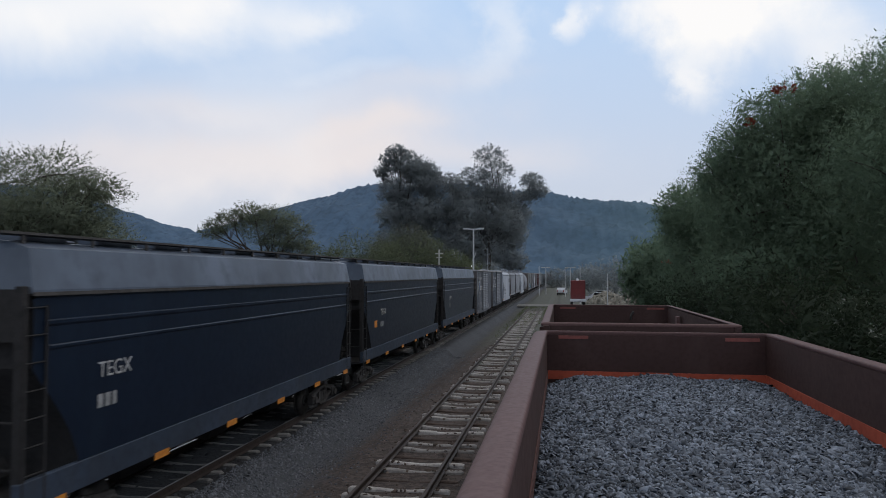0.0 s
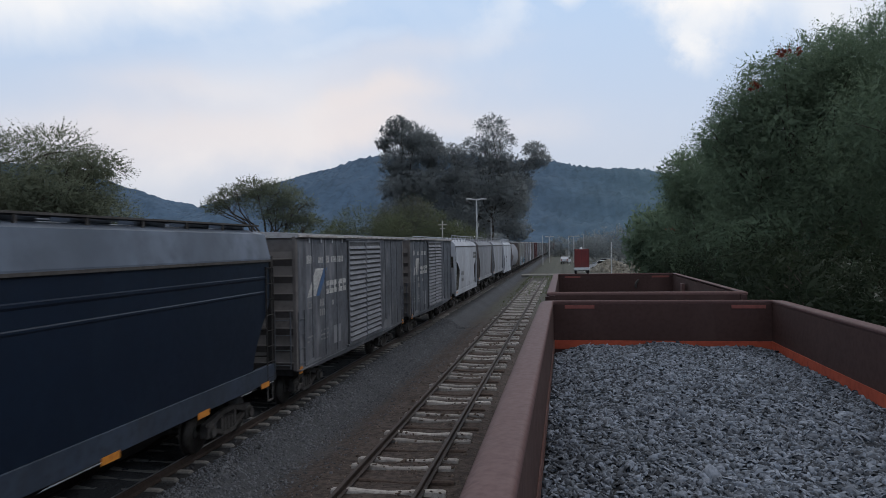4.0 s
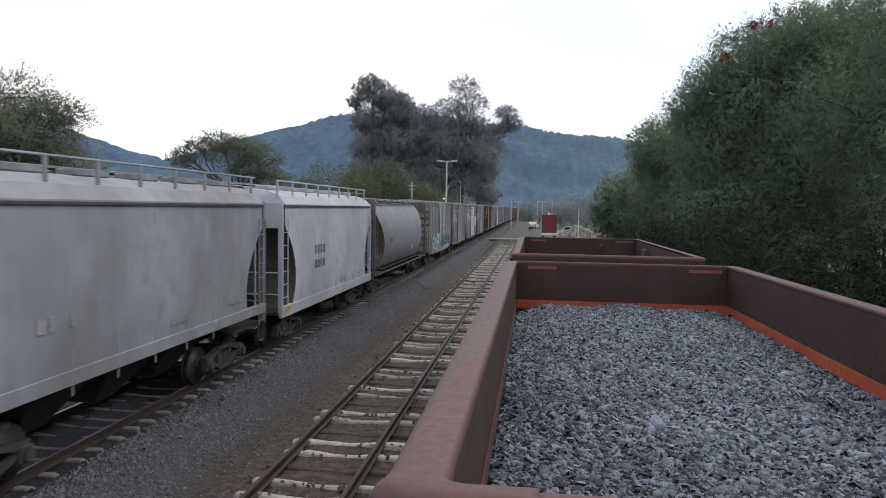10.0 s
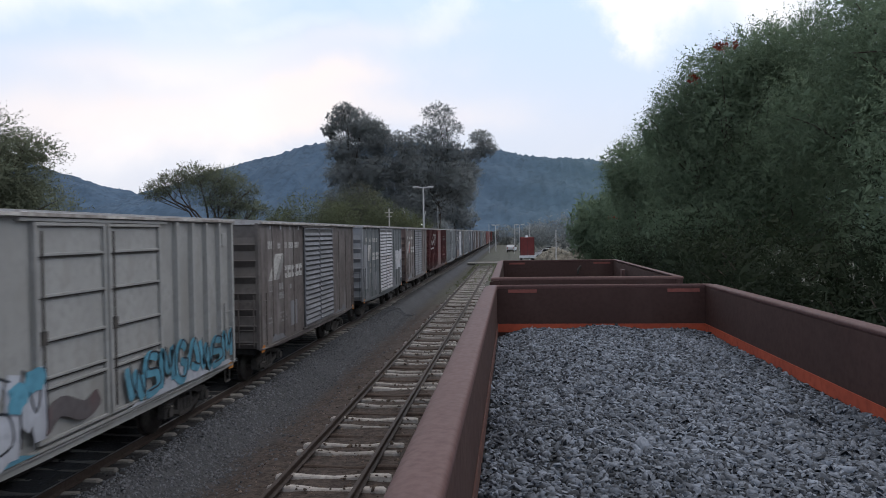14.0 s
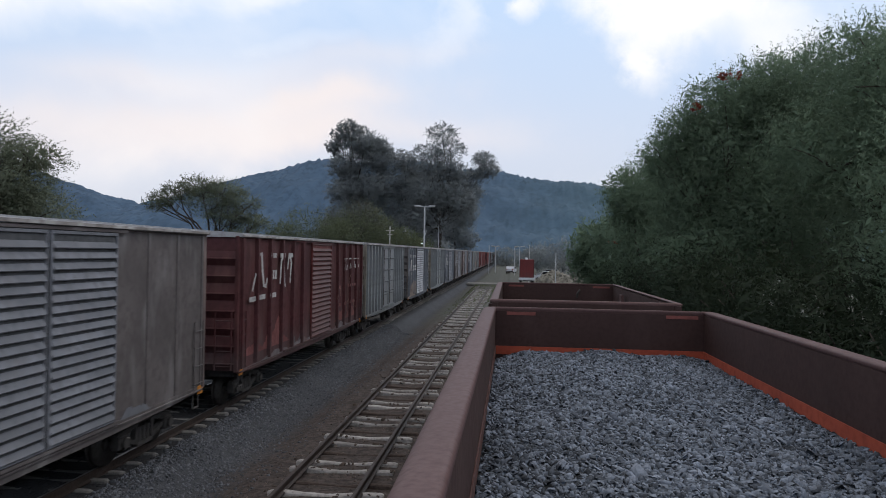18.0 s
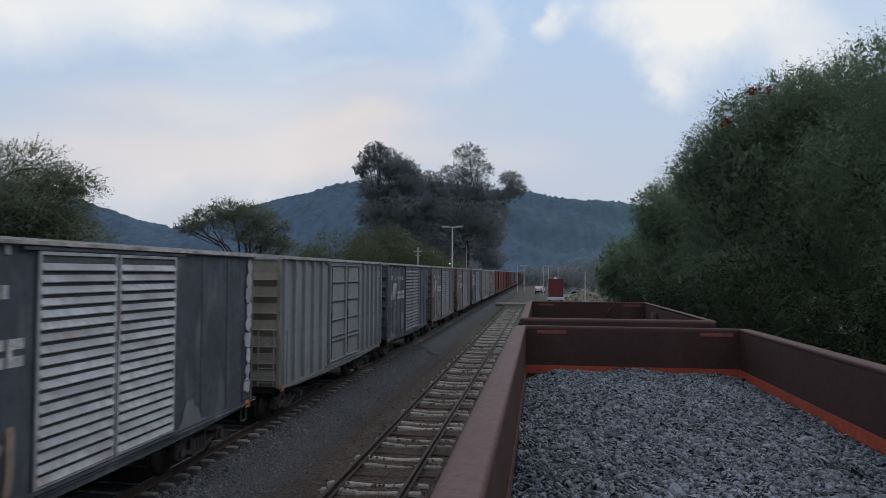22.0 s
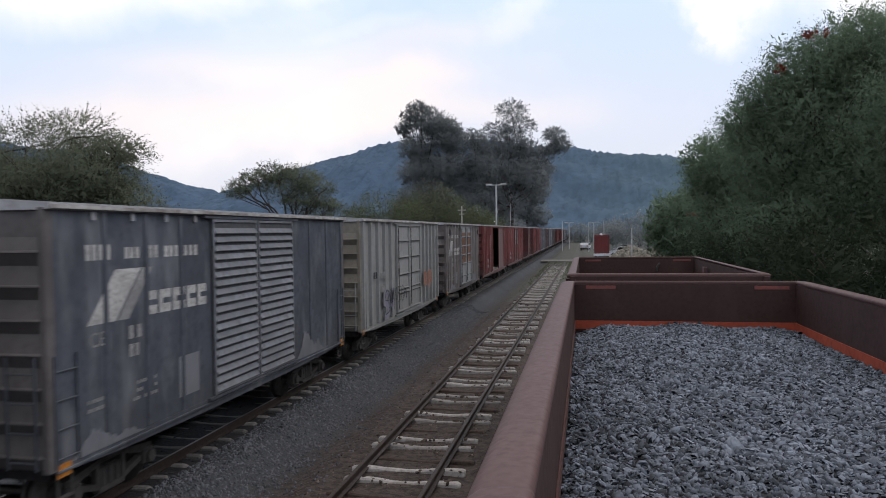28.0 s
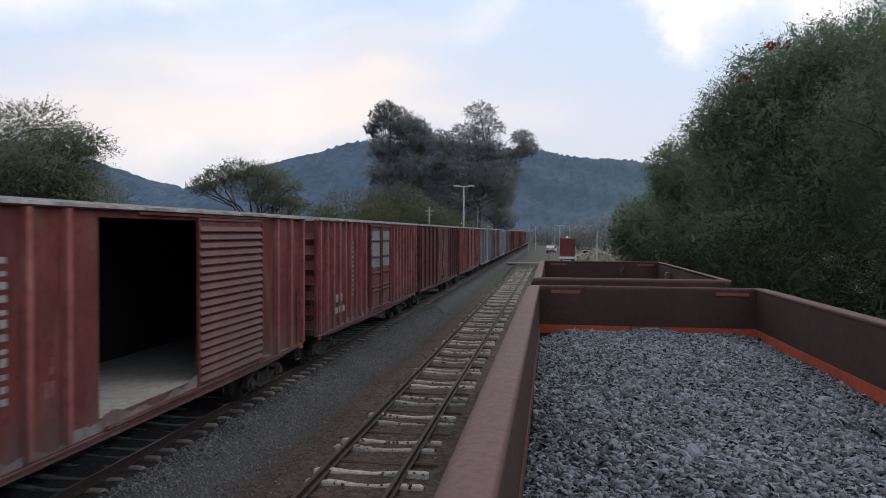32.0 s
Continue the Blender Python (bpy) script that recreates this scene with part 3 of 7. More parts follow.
def ground_height(x, y):
    h = np.full(np.shape(x), -0.42)
    for c, top, half in ((MAIN, RAISE - 0.19, 1.5), (SIDING, -0.235, 1.35), (OWN, -0.20, 1.3)):
        h = np.maximum(h, -0.42 + (top + 0.42) * (1 - smooth(half, half + 0.8, np.abs(x - c))))
    h = h + 0.018 * np.sin(1.7 * x + 0.6 * y) * np.cos(0.9 * y - 0.4 * x) + 0.014 * np.sin(3.1 * y + 2 * x)
    return h


def build_ground():
    xs = np.unique(np.concatenate([np.linspace(-2500, -60, 16), np.linspace(-60, -13, 20), np.linspace(-13, 6, 110), np.linspace(6, 60, 24), np.linspace(60, 2500, 16)]))
    ys = np.unique(np.concatenate([np.linspace(-600, -5, 14), np.linspace(-5, 40, 140), np.linspace(40, 140, 70), np.linspace(140, 4000, 30)]))
    X, Y = np.meshgrid(xs, ys)
    v = np.stack([X, Y, ground_height(X, Y)], -1).reshape(-1, 3)
    n = len(xs)
    i = (np.arange(len(ys) - 1)[:, None] * n + np.arange(n - 1)[None]).ravel()
    f = np.stack([i, i + 1, i + n + 1, i + n], -1)
    ob = new("ground", raw_mesh("ground", v, f, "ground", smooth=True))
    tagged(ob, "dark gravel and brown dirt ground beside railway tracks", "ground", kind="structure")


build_ground()


def rail_profile(x):
    return [(x - 0.07, -0.165), (x + 0.07, -0.165), (x + 0.07, -0.145), (x + 0.012, -0.125), (x + 0.012, -0.045), (x + 0.036, -0.035),
            (x + 0.036, -0.006), (x + 0.026, 0.0), (x - 0.026, 0.0), (x - 0.036, -0.006), (x - 0.036, -0.035), (x - 0.012, -0.045), (x - 0.012, -0.125), (x - 0.07, -0.145)]


def concrete_tie(variant):
    """A worn concrete sleeper: high seats under the rails, a lower waist, chipped edges."""
    rng = random.Random(variant)
    rings = []
    for x in (-1.25, -1.18, -0.9, -0.72, -0.5, -0.25, 0, 0.25, 0.5, 0.72, 0.9, 1.18, 1.25):
        a = abs(x)
        top = -0.142 - 0.045 * max(0, 1 - (a / 0.66) ** 2) - (0.02 if a > 1.2 else 0) + rng.uniform(-0.007, 0.005)
        half = 0.064 + 0.016 * min(1, a / 0.7) - (0.02 if a > 1.2 else 0)
        p, q = half + rng.uniform(-0.022, 0.01), half + rng.uniform(-0.022, 0.01)
        x *= 0.86
        rings.append([(x, -p - 0.02, -0.30), (x, q + 0.02, -0.30), (x, q, top - 0.025), (x, q - 0.025, top), (x, -p + 0.025, top), (x, -p, top - 0.025)])
    return Shape().stack(rings)


TIE_ROWS = []      # the pale sleepers of the siding


def build_track(name, label, centre, y0, y1, ties, tie_material, tie_key, step, rail_top="railhead", rough_lie=0.0, lift=0.0):
    t = thing(name, label, "railway track", kind="structure")
    t.location = (0, 0, lift)
    for side in (-1, 1):
        x = centre + side * GAUGE / 2
        rail = part("rail", Shape().prism(rail_profile(x), "y", y0, y1), "rail", t)
        part("rail_head", Shape().box(x - 0.024, x + 0.024, y0, y1, 0.0005, 0.004), rail_top, rail, "worn running surface of the rail")
    rng = random.Random(len(name))
    y = 2.25
    for k in range(ties):
        # on the siding every third sleeper is an old wooden one, sunk in the dirt
        sunk = rough_lie and k % 3 == 2
        mat = "wood_tie" if sunk else tie_material
        me = shared("%s_%d_%d" % (tie_key, k % 6, bool(sunk)), lambda: concrete_tie(k % 6), mat)
        o = part("tie", me, mat, t, at=(centre + (0.09 if rough_lie else 0.0) + rng.uniform(-0.04, 0.04) * (1 + rough_lie), y, rng.uniform(-0.012, 0.006) - (0.03 if sunk else 0)))
        if rough_lie and not sunk:
            TIE_ROWS.append(y)
        o.rotation_euler = (rng.uniform(-0.05, 0.05), 0, radians(rng.uniform(-1.5, 1.5) * (1 + rough_lie)))
        if rough_lie:
            y = 2.25 + 2.02 * ((k + 1) // 3) + (0, 0.60, 1.30)[(k + 1) % 3] + rng.uniform(-0.05, 0.05)
        else:
            y += step * (1 + rng.uniform(-0.12, 0.12))
    return t, y


siding, siding_end = build_track("siding_track", "empty siding with rusty rails on pale concrete ties", SIDING, -30, 96, 130, "tie", "siding_tie", 0.60, "rail", 0.6)
main_track, main_end = build_track("main_track", "main line track on dark ballast under the train", MAIN, -380, 680, 120, "old_tie", "main_tie", 0.60, lift=RAISE)
own_track = thing("loading_track", "track under the standing ballast cars", "railway track", kind="structure")
for side in (-1, 1):
    part("rail", Shape().prism(rail_profile(OWN + side * GAUGE / 2), "y", -40, 62), "rail", own_track)
far_ties = Shape()
rng = random.Random(5)
for k in range(300):
    y = main_end + 0.6 * k
    far_ties.box(MAIN - 1.25, MAIN + 1.25, y - 0.11, y + 0.11, -0.3, -0.15 + rng.uniform(-0.02, 0))
for k in range(12):
    y = siding_end + 0.6 * k
    far_ties.box(SIDING - 1.25, SIDING + 1.25, y - 0.11, y + 0.11, -0.3 - RAISE, -0.15 - RAISE)
for k in range(50):
    y = 1.6 - 0.62 * k
    far_ties.box(SIDING - 1.1, SIDING + 1.1, y - 0.10, y + 0.10, -0.3 - RAISE, -0.16 - RAISE)
    far_ties.box(MAIN - 1.25, MAIN + 1.25, y - 0.11, y + 0.11, -0.3, -0.16)
for k in range(-50, 100):
    y = 0.6 * k
    far_ties.box(OWN - 1.25, OWN + 1.25, y - 0.11, y + 0.11, -0.3 - RAISE, -0.15 - RAISE)
tagged(part("far_ties", far_ties, "old_tie", main_track), "distant grey ties", kind="stuff")


def scatter_ballast():
    rng = np.random.default_rng(11)

    def strip(n, x0, x1, y0, y1, power):
        y = y0 + (y1 - y0) * rng.random(n) ** power
        x = rng.uniform(x0, x1, n)
        return np.stack([x, y, ground_height(x, y) + 0.004], -1)

    near = strip(34000, MAIN + 1.12, SIDING - 1.25, 4.5, 42, 1.7)
    keep = rng.random(len(near)) < np.clip((-5.4 - near[:, 0]) / 0.7, 0.06, 1)
    ob = stones("ballast_stones", near[keep], 0.026, "ballast", 3, 0.6, 0.45)
    tagged(ob, "loose dark crushed stone beside the main track", "ballast", kind="stuff")
    mid = strip(2200, SIDING - 1.6, SIDING + 1.7, 4, 36, 1.5)
    ob = stones("siding_stones", mid, 0.02, "dirt_stone", 4, 0.7, 0.5)
    tagged(ob, "small scattered pebbles between the siding ties", "gravel", kind="stuff")
    # clods of dirt lying on the sleepers
    row = np.repeat(np.array(TIE_ROWS[:44]), 16)
    x = rng.uniform(-1.1, 1.1, len(row))
    top = -0.150 - 0.045 * np.clip(1 - (np.abs(x) / 0.58) ** 2, 0, 1)
    ob = stones("dirt_clods", np.stack([SIDING + x, row + rng.normal(0, 0.075, len(row)), top], -1), 0.042, "clod", 9, 0.4, 0.2)
    tagged(ob, "clods of brown dirt lying on the siding ties", "dirt", kind="stuff")
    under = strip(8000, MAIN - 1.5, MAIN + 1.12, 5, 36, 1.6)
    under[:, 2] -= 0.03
    ob = stones("track_stones", under, 0.036, "shaded_ballast", 6, 0.7, 0.6)
    tagged(ob, "crushed stone under the main track, train shade painted in", "ballast", kind="stuff")


scatter_ballast()


# ---------------------------------------------------------------- wheels and trucks
def wheelset_shape():
    s = Shape()
    for side in (-1, 1):
        x = side * 0.76
        s.tube((x - 0.065, 0, 0), (x + 0.065, 0, 0), 0.42, n=24)
        s.tube((x - side * 0.065, 0, 0), (x - side * 0.095, 0, 0), 0.45, n=24)
        s.tube((x + side * 0.065, 0, 0), (x + side * 0.10, 0, 0), 0.16, n=12)
    return s.tube((-1.05, 0, 0), (1.05, 0, 0), 0.075, n=10)


def sideframe_shape():
    """A cast truck side: bowed top bar, lower bar, spring nest and journal boxes."""
    s = Shape()
    for sgn in (-1, 1):
        s.prism([(sgn * 0.30, 0.72), (sgn * 0.34, 0.62), (sgn * 0.80, 0.50), (sgn * 1.02, 0.52), (sgn * 1.02, 0.62), (sgn * 0.80, 0.64)], "x", -0.06, 0.06)
        s.prism([(sgn * 0.26, 0.24), (sgn * 0.30, 0.34), (sgn * 0.72, 0.47), (sgn * 0.80, 0.40)], "x", -0.055, 0.055)
        s.box(-0.05, 0.05, sgn * 0.30 - 0.05, sgn * 0.30 + 0.05, 0.26, 0.70)
        s.box(-0.09, 0.12, sgn * 0.88 - 0.14, sgn * 0.88 + 0.14, 0.30, 0.58, 0.03)
        s.tube((0.12, sgn * 0.88, 0.43), (0.17, sgn * 0.88, 0.43), 0.10, n=12)
    s.box(-0.06, 0.06, -0.30, 0.30, 0.20, 0.28)
    s.box(-0.06, 0.06, -0.32, 0.32, 0.64, 0.74, 0.02)
    for k in (-0.16, 0.0, 0.16):
        s.tube((0, k, 0.28), (0, k, 0.56), 0.065, n=8)
    return s


def add_truck(car, y):
    t = part("truck", shared("truck_bolster", lambda: Shape().box(-1.0, 1.0, -0.2, 0.2, 0.50, 0.72, 0.03).box(-0.3, 0.3, -0.3, 0.3, 0.68, 0.86), "under"), "under", car, at=(0, y, 0))
    for x in (-1.04, 1.04):
        part("side_frame", shared("truck_side_frame", sideframe_shape, "truck"), "truck", t, "dusty cast side frame" if x > 0 else "", at=(x, 0, 0))
    for k in (-0.88, 0.88):
        part("wheelset", shared("truck_wheelset", wheelset_shape, "wheel", True), "wheel", t, at=(0, k, 0.42))


def coupler_shape():
    s = Shape().box(-0.10, 0.10, 0.0, 0.62, 0.76, 0.94, 0.02)
    s.box(-0.16, 0.14, -0.26, 0.02, 0.72, 0.98, 0.04)
    return s.box(-0.22, 0.22, 0.35, 0.6, 0.66, 1.02)


def add_couplers(car, length):
    for y, turn in ((-0.25, 0), (length + 0.25, 180)):
        o = part("coupler", shared("knuckle_coupler", coupler_shape, "under"), "under", car, at=(0, y, 0))
        o.rotation_euler = (0, 0, radians(turn))


# ---------------------------------------------------------------- the standing ballast cars
def round_loop(x0, x1, y0, y1, r, n=7):
    """Points and outward directions round a rectangle with rounded corners."""
    out = []
    for cx, cy, a0 in ((x1 - r, y1 - r, 0), (x0 + r, y1 - r, 90), (x0 + r, y0 + r, 180), (x1 - r, y0 + r, 270)):
        for i in range(n):
            a = radians(a0 + 90 * i / (n - 1))
            out.append((cx + r * math.cos(a), cy + r * math.sin(a), math.cos(a), math.sin(a)))
    return out


def ballast_car(name, label, y0, y1, full):
    """An open-topped car: wide rounded rim, plate walls inside and out, posts, trucks. y0, y1: the inside ends."""
    L = y1 - y0
    car = thing(name, label, "ballast car", "standing ballast cars", at=(OWN, y0, 0))
    half, top, wide = 1.525, 3.49, 0.21 if full else 0.15
    # rim: a rounded tube section swept round the top
    prof = [(0.002, -0.06), (0.0, -0.026), (0.007, -0.010), (0.020, -0.002), (0.036, 0.0), (wide - 0.09, -0.002), (wide - 0.05, -0.012), (wide - 0.018, -0.035), (wide, -0.07), (wide, -0.14), (wide - 0.03, -0.185), (0.10, -0.19)]
    loops = []
    for d, h in prof:
        loops.append([(x + d * nx, y + d * ny * (0.42 if ny < 0 and full else 0.30), top + h * (1 - 0.5 * (max(0.0, -ny) if full else 1.0) - (0.45 * max(0.0, ny) + 0.3 * max(0.0, nx) if full else 0.1))) for x, y, nx, ny in round_loop(-half, half, 0, L, 0.06)])
    n = len(loops[0])
    s = Shape()
    k = len(prof)
    s.add([p for lp in loops for p in lp], [(a * n + i, a * n + (i + 1) % n, ((a + 1) % k) * n + (i + 1) % n, ((a + 1) % k) * n + i) for a in range(k) for i in range(n)])
    rim = part("rim", s, "rim", car, "wide rounded brown top rim, worn paint with sky light painted in", smooth=True)
    # a thicker sleeve bends round each near corner and ends in a step on the thinner end rail
    for sx in (-1, 1) if full else ():
        way = [(half, 0.16 - 0.02 * k, 1.0, 0.0) for k in range(6)]
        way += [(half - 0.06 + 0.06 * math.cos(radians(9 * k)), 0.06 - 0.06 * math.sin(radians(9 * k)), math.cos(radians(9 * k)), -math.sin(radians(9 * k))) for k in range(11)]
        way += [(half - 0.06 - 0.05 * k, 0.0, 0.0, -1.0) for k in range(1, 5)]
        rings = []
        for k, (x, y, nx, ny) in enumerate(way):
            grow = 1.0 + 0.16 * min(1.0, k / 8)
            lift = 0.004 + 0.008 * min(1.0, k / 8)
            rings.append([(sx * (x + (d * grow - 0.006) * nx), y + (d * grow - 0.006) * ny * 0.44, top + lift + h * grow * (1 + 0.46 * ny)) for d, h in prof])
        part("corner_sleeve", Shape().stack(rings), "rim", rim, "corner sleeve with scraped paint", smooth=True)
    # walls
    deep = 1.15
    for nm, b in (("side_wall", (-half - 0.10, -half - 0.002, -0.1, L + 0.1)), ("side_wall", (half + 0.002, half + 0.10, -0.1, L + 0.1)),
                  ("end_wall", (-half, half, -0.05, -0.004)), ("end_wall", (-half, half, L + 0.004, L + 0.10))):
        part(nm, Shape().box(*b, deep, top - 0.055), "gondola", car, "dull brown plate wall")
    part("floor", Shape().box(-half, half, 0, L, deep, deep + 0.08), "gondola", car)
    # outside posts
    post = shared("gondola_post", lambda: Shape().prism([(-0.07, 1.2), (0.07, 1.2), (0.09, 3.3), (-0.09, 3.3)], "x", 0, 0.11), "gondola")
    y = 0.4
    while y < L:
        for sx in (-1, 1):
            o = part("side_post", post, "gondola", car, at=(sx * (half + 0.10) + (0 if sx > 0 else -0.11), y, 0))
        y += 1.15
    # orange primer line where the load lies
    for nm, b in (("primer_band", (-half, -half + 0.012, 0, L)), ("primer_band", (half - 0.012, half, 0, L)), ("primer_band", (-half + 0.012, half - 0.012, L - 0.012, L)), ("primer_band", (-half + 0.012, half - 0.012, 0, 0.012))):
        if full:
            left = b[1] < 0
            part(nm, Shape().box(*b, 2.78, 2.905), "dull_primer" if left else "orange", car, "dirty primer band" if left else "band of bright orange primer above the load")
    for x0, x1 in ((-1.36, -0.93), (0.98, 1.44)):
        part("faded_patch", Shape().box(half * 0 + x0, x1, L - 0.008, L - 0.002, top - 0.118, top - 0.068), "patchred", car, "faded red paint patch under the rim")
    part("underframe", Shape().box(-0.5, 0.5, -0.3, L + 0.3, 0.78, deep).box(-1.4, 1.4, 1.1, 1.5, 0.95, deep).box(-1.4, 1.4, L - 1.5, L - 1.1, 0.95, deep), "under", car)
    add_truck(car, 1.3)
    add_truck(car, L - 1.3)
    add_couplers(car, L)
    return car


full_car = ballast_car("ballast_car", "brown open ballast car loaded with grey crushed stone", 1.93, 10.83, True)
empty_car = ballast_car("ballast_car", "brown open ballast car standing empty", 12.75, 20.35, False)
part("hook", Shape().tube((0.55, 7.59, 3.10), (0.55, 7.52, 3.22), 0.03).tube((0.55, 7.52, 3.22), (0.62, 7.5, 3.32), 0.03), "truck", empty_car, "small metal hook on the end wall")
part("wall_post", Shape().box(1.40, 1.47, 5.2, 5.5, 1.3, 3.32), "rim", empty_car, "vertical stiffener plate inside the wall")


def heap_height(x, y):
    """The load: two low crowns, falling away to the walls."""
    u = (x - OWN) / 1.525
    e = np.minimum(np.abs(y - 1.93), np.abs(10.83 - y))
    h = 2.86 - 0.07 * np.abs(u) ** 4 - 0.02 * np.clip(-u, 0, 1) ** 4 - 0.02 * np.clip(1 - e / 0.7, 0, 1) ** 2
    h = h - 0.05 * np.clip(-u - 0.72, 0, 1) * 3.5 * np.clip(1 - e / 2.0, 0, 1)
    h = h + 0.028 * np.sin(2.9 * x + 0.9) ** 2 * np.clip(1 - (10.83 - y) / 0.6, 0, 1)
    h = h + 0.018 * np.sin(3.3 * x + 0.5) * np.sin(1.1 * y) + 0.012 * np.sin(5.2 * x) * np.cos(2.3 * y)
    return h


def load_of_stone():
    xs, ys = np.linspace(-0.185, 2.855, 40), np.linspace(1.935, 10.825, 100)
    X, Y = np.meshgrid(xs, ys)
    v = np.stack([X, Y, heap_height(X, Y) - 0.02], -1).reshape(-1, 3)
    i = (np.arange(99)[:, None] * 40 + np.arange(39)[None]).ravel()
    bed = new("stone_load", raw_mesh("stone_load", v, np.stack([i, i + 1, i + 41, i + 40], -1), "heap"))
    tagged(bed, "heap of grey crushed stone filling the ballast car", "stone load", kind="stuff")
    rng = np.random.default_rng(21)
    n = 56000
    x, y = rng.uniform(-0.165, 2.835, n), 1.95 + 8.86 * rng.random(n) ** 1.15
    z = heap_height(x, y) - 0.012 + rng.uniform(-0.012, 0.012, n)
    ob = stones("crushed_stones", np.stack([x, y, z], -1), 0.0212, "stone", 22, 0.28, 0.55)
    m = 3000
    x, y = rng.uniform(-0.14, 2.80, m), 2.0 + 8.75 * rng.random(m) ** 1.15
    big = stones("large_stones", np.stack([x, y, heap_height(x, y) + 0.004], -1), 0.0265, "stone", 23, 0.24, 0.42)
    tagged(big, "larger flaky stones lying on the load", "crushed stone", kind="stuff")
    tagged(ob, "flaky grey crushed stones heaped in the ballast car", "crushed stone", kind="stuff")


load_of_stone()


# ---------------------------------------------------------------- the moving train
SIDE = 1.50          # half-width of the car sides
CARS = []            # every moving car with the place of its front end


def ribbed_end(count=7):
    """A pressed steel car end: rolled ribs across, each a long upper slope, a lip and a steep underside."""
    prof = [(0.06, 1.02)]
    for k in reversed(range(count)):
        z = 3.84 - k * 0.44
        prof += [(0.05, z - 0.17), (-0.05, z - 0.012), (-0.066, z), (-0.06, z + 0.016), (-0.04, z + 0.03), (0.02, z + 0.20)]
    prof += [(0.03, 4.40), (0.14, 4.40), (0.14, 1.02)]
    s = Shape().prism(prof, "x", -1.44, 1.44)
    for sx in (-1, 1):
        s.box(sx * 1.47 - 0.05, sx * 1.47 + 0.05, -0.045, 0.14, 1.0, 4.42, 0.012)
    return s


def roof_shape(L):
    """A low peaked sheet roof with cross seams and an eave strip."""
    s = Shape()
    s.prism([(-1.60, 4.40), (-1.60, 4.46), (0, 4.565), (1.60, 4.46), (1.60, 4.40), (1.52, 4.385), (-1.52, 4.385)], "y", -0.03, L + 0.03)
    return s


def louver_leaf(w):
    return Shape().box(0, 0.03, 0, w, 1.085, 4.33)


def louver_slat(w):
    return Shape().prism([(0.028, -0.040), (0.078, -0.054), (0.086, -0.040), (0.028, 0.058)], "y", 0.05, w - 0.05)


def plug_leaf(w):
    return Shape().box(0, 0.03, 0, w, 1.12, 4.32)


def post_shape(wide=0.09, deep=0.05):
    return Shape().prism([(-wide, 0), (-wide * 0.86, deep), (wide * 0.86, deep), (wide, 0)], "z", 1.08, 4.38)


def add_post(car, y, me, mat, side):
    o = part("side_post", me, mat, car, at=(side * SIDE, y, 0))
    o.rotation_euler = (0, 0, radians(-90 if side > 0 else 90))


def add_ladder(car, z0, z1, material, at, wide=0.42, step=0.38, name="ladder", turn=0.0):
    """Two stiles with a rung for each step."""
    stiles = shared("stiles_%s_%.2f_%.2f_%.2f" % (material, z0, z1, wide), lambda: Shape().box(0.02, 0.045, -0.015, 0.015, z0, z1).box(0.02, 0.045, wide - 0.015, wide + 0.015, z0, z1), material)
    rung = shared("rung_%s_%.2f" % (material, wide), lambda: Shape().tube((0.035, 0, 0), (0.035, wide, 0), 0.011, n=6), material)
    lad = part(name, stiles, material, car, at=at)
    lad.rotation_euler = (0, 0, radians(turn))
    z = z0 + 0.1
    while z < z1:
        part("rung", rung, material, lad, at=(0, 0, z))
        z += step


def stirrup_shape():
    s = Shape()
    for y in (0, 0.26):
        s.box(-0.012, 0.012, y - 0.012, y + 0.012, 0.62, 1.02)
    return s.box(-0.03, 0.03, 0, 0.26, 0.61, 0.635)


def slanted(y0, y1, z0, z1, lean, x=SIDE + 0.004, thick=0.004):
    """A painted slanted bar on the car side."""
    return Shape().prism([(y0, z0), (y1, z0), (y1 + lean, z1), (y0 + lean, z1)], "x", x, x + thick)


def bars(rows, x=SIDE + 0.004, seed=1, broken=0.25, single=False):
    """Plain bars that stand for a line of worn writing: y0, y1, z, height, letter pitch. single: a shape for each."""
    rng = random.Random(seed)
    s = Shape()
    each = []
    for y0, y1, z, h, pitch in rows:
        y = y0
        while y + pitch * 0.7 <= y1:
            if rng.random() > broken:
                w = pitch * rng.uniform(0.55, 0.8)
                s.prism([(y, z), (y + w, z), (y + w, z + h), (y, z + h)], "x", x, x + 0.003)
            if single:
                each.append(s)
                s = Shape()
            y += pitch
    return each if single else s


def add_ends(car, L, end_mat):
    me = shared("ribbed_end_" + end_mat, lambda: ribbed_end(7), end_mat)
    for y, turn in ((0, 0), (L, 180)):
        o = part("ribbed_end", me, end_mat, car, "pressed steel end with rolled ribs" if turn == 0 else "", at=(0, y, 0))
        o.rotation_euler = (0, 0, radians(turn))


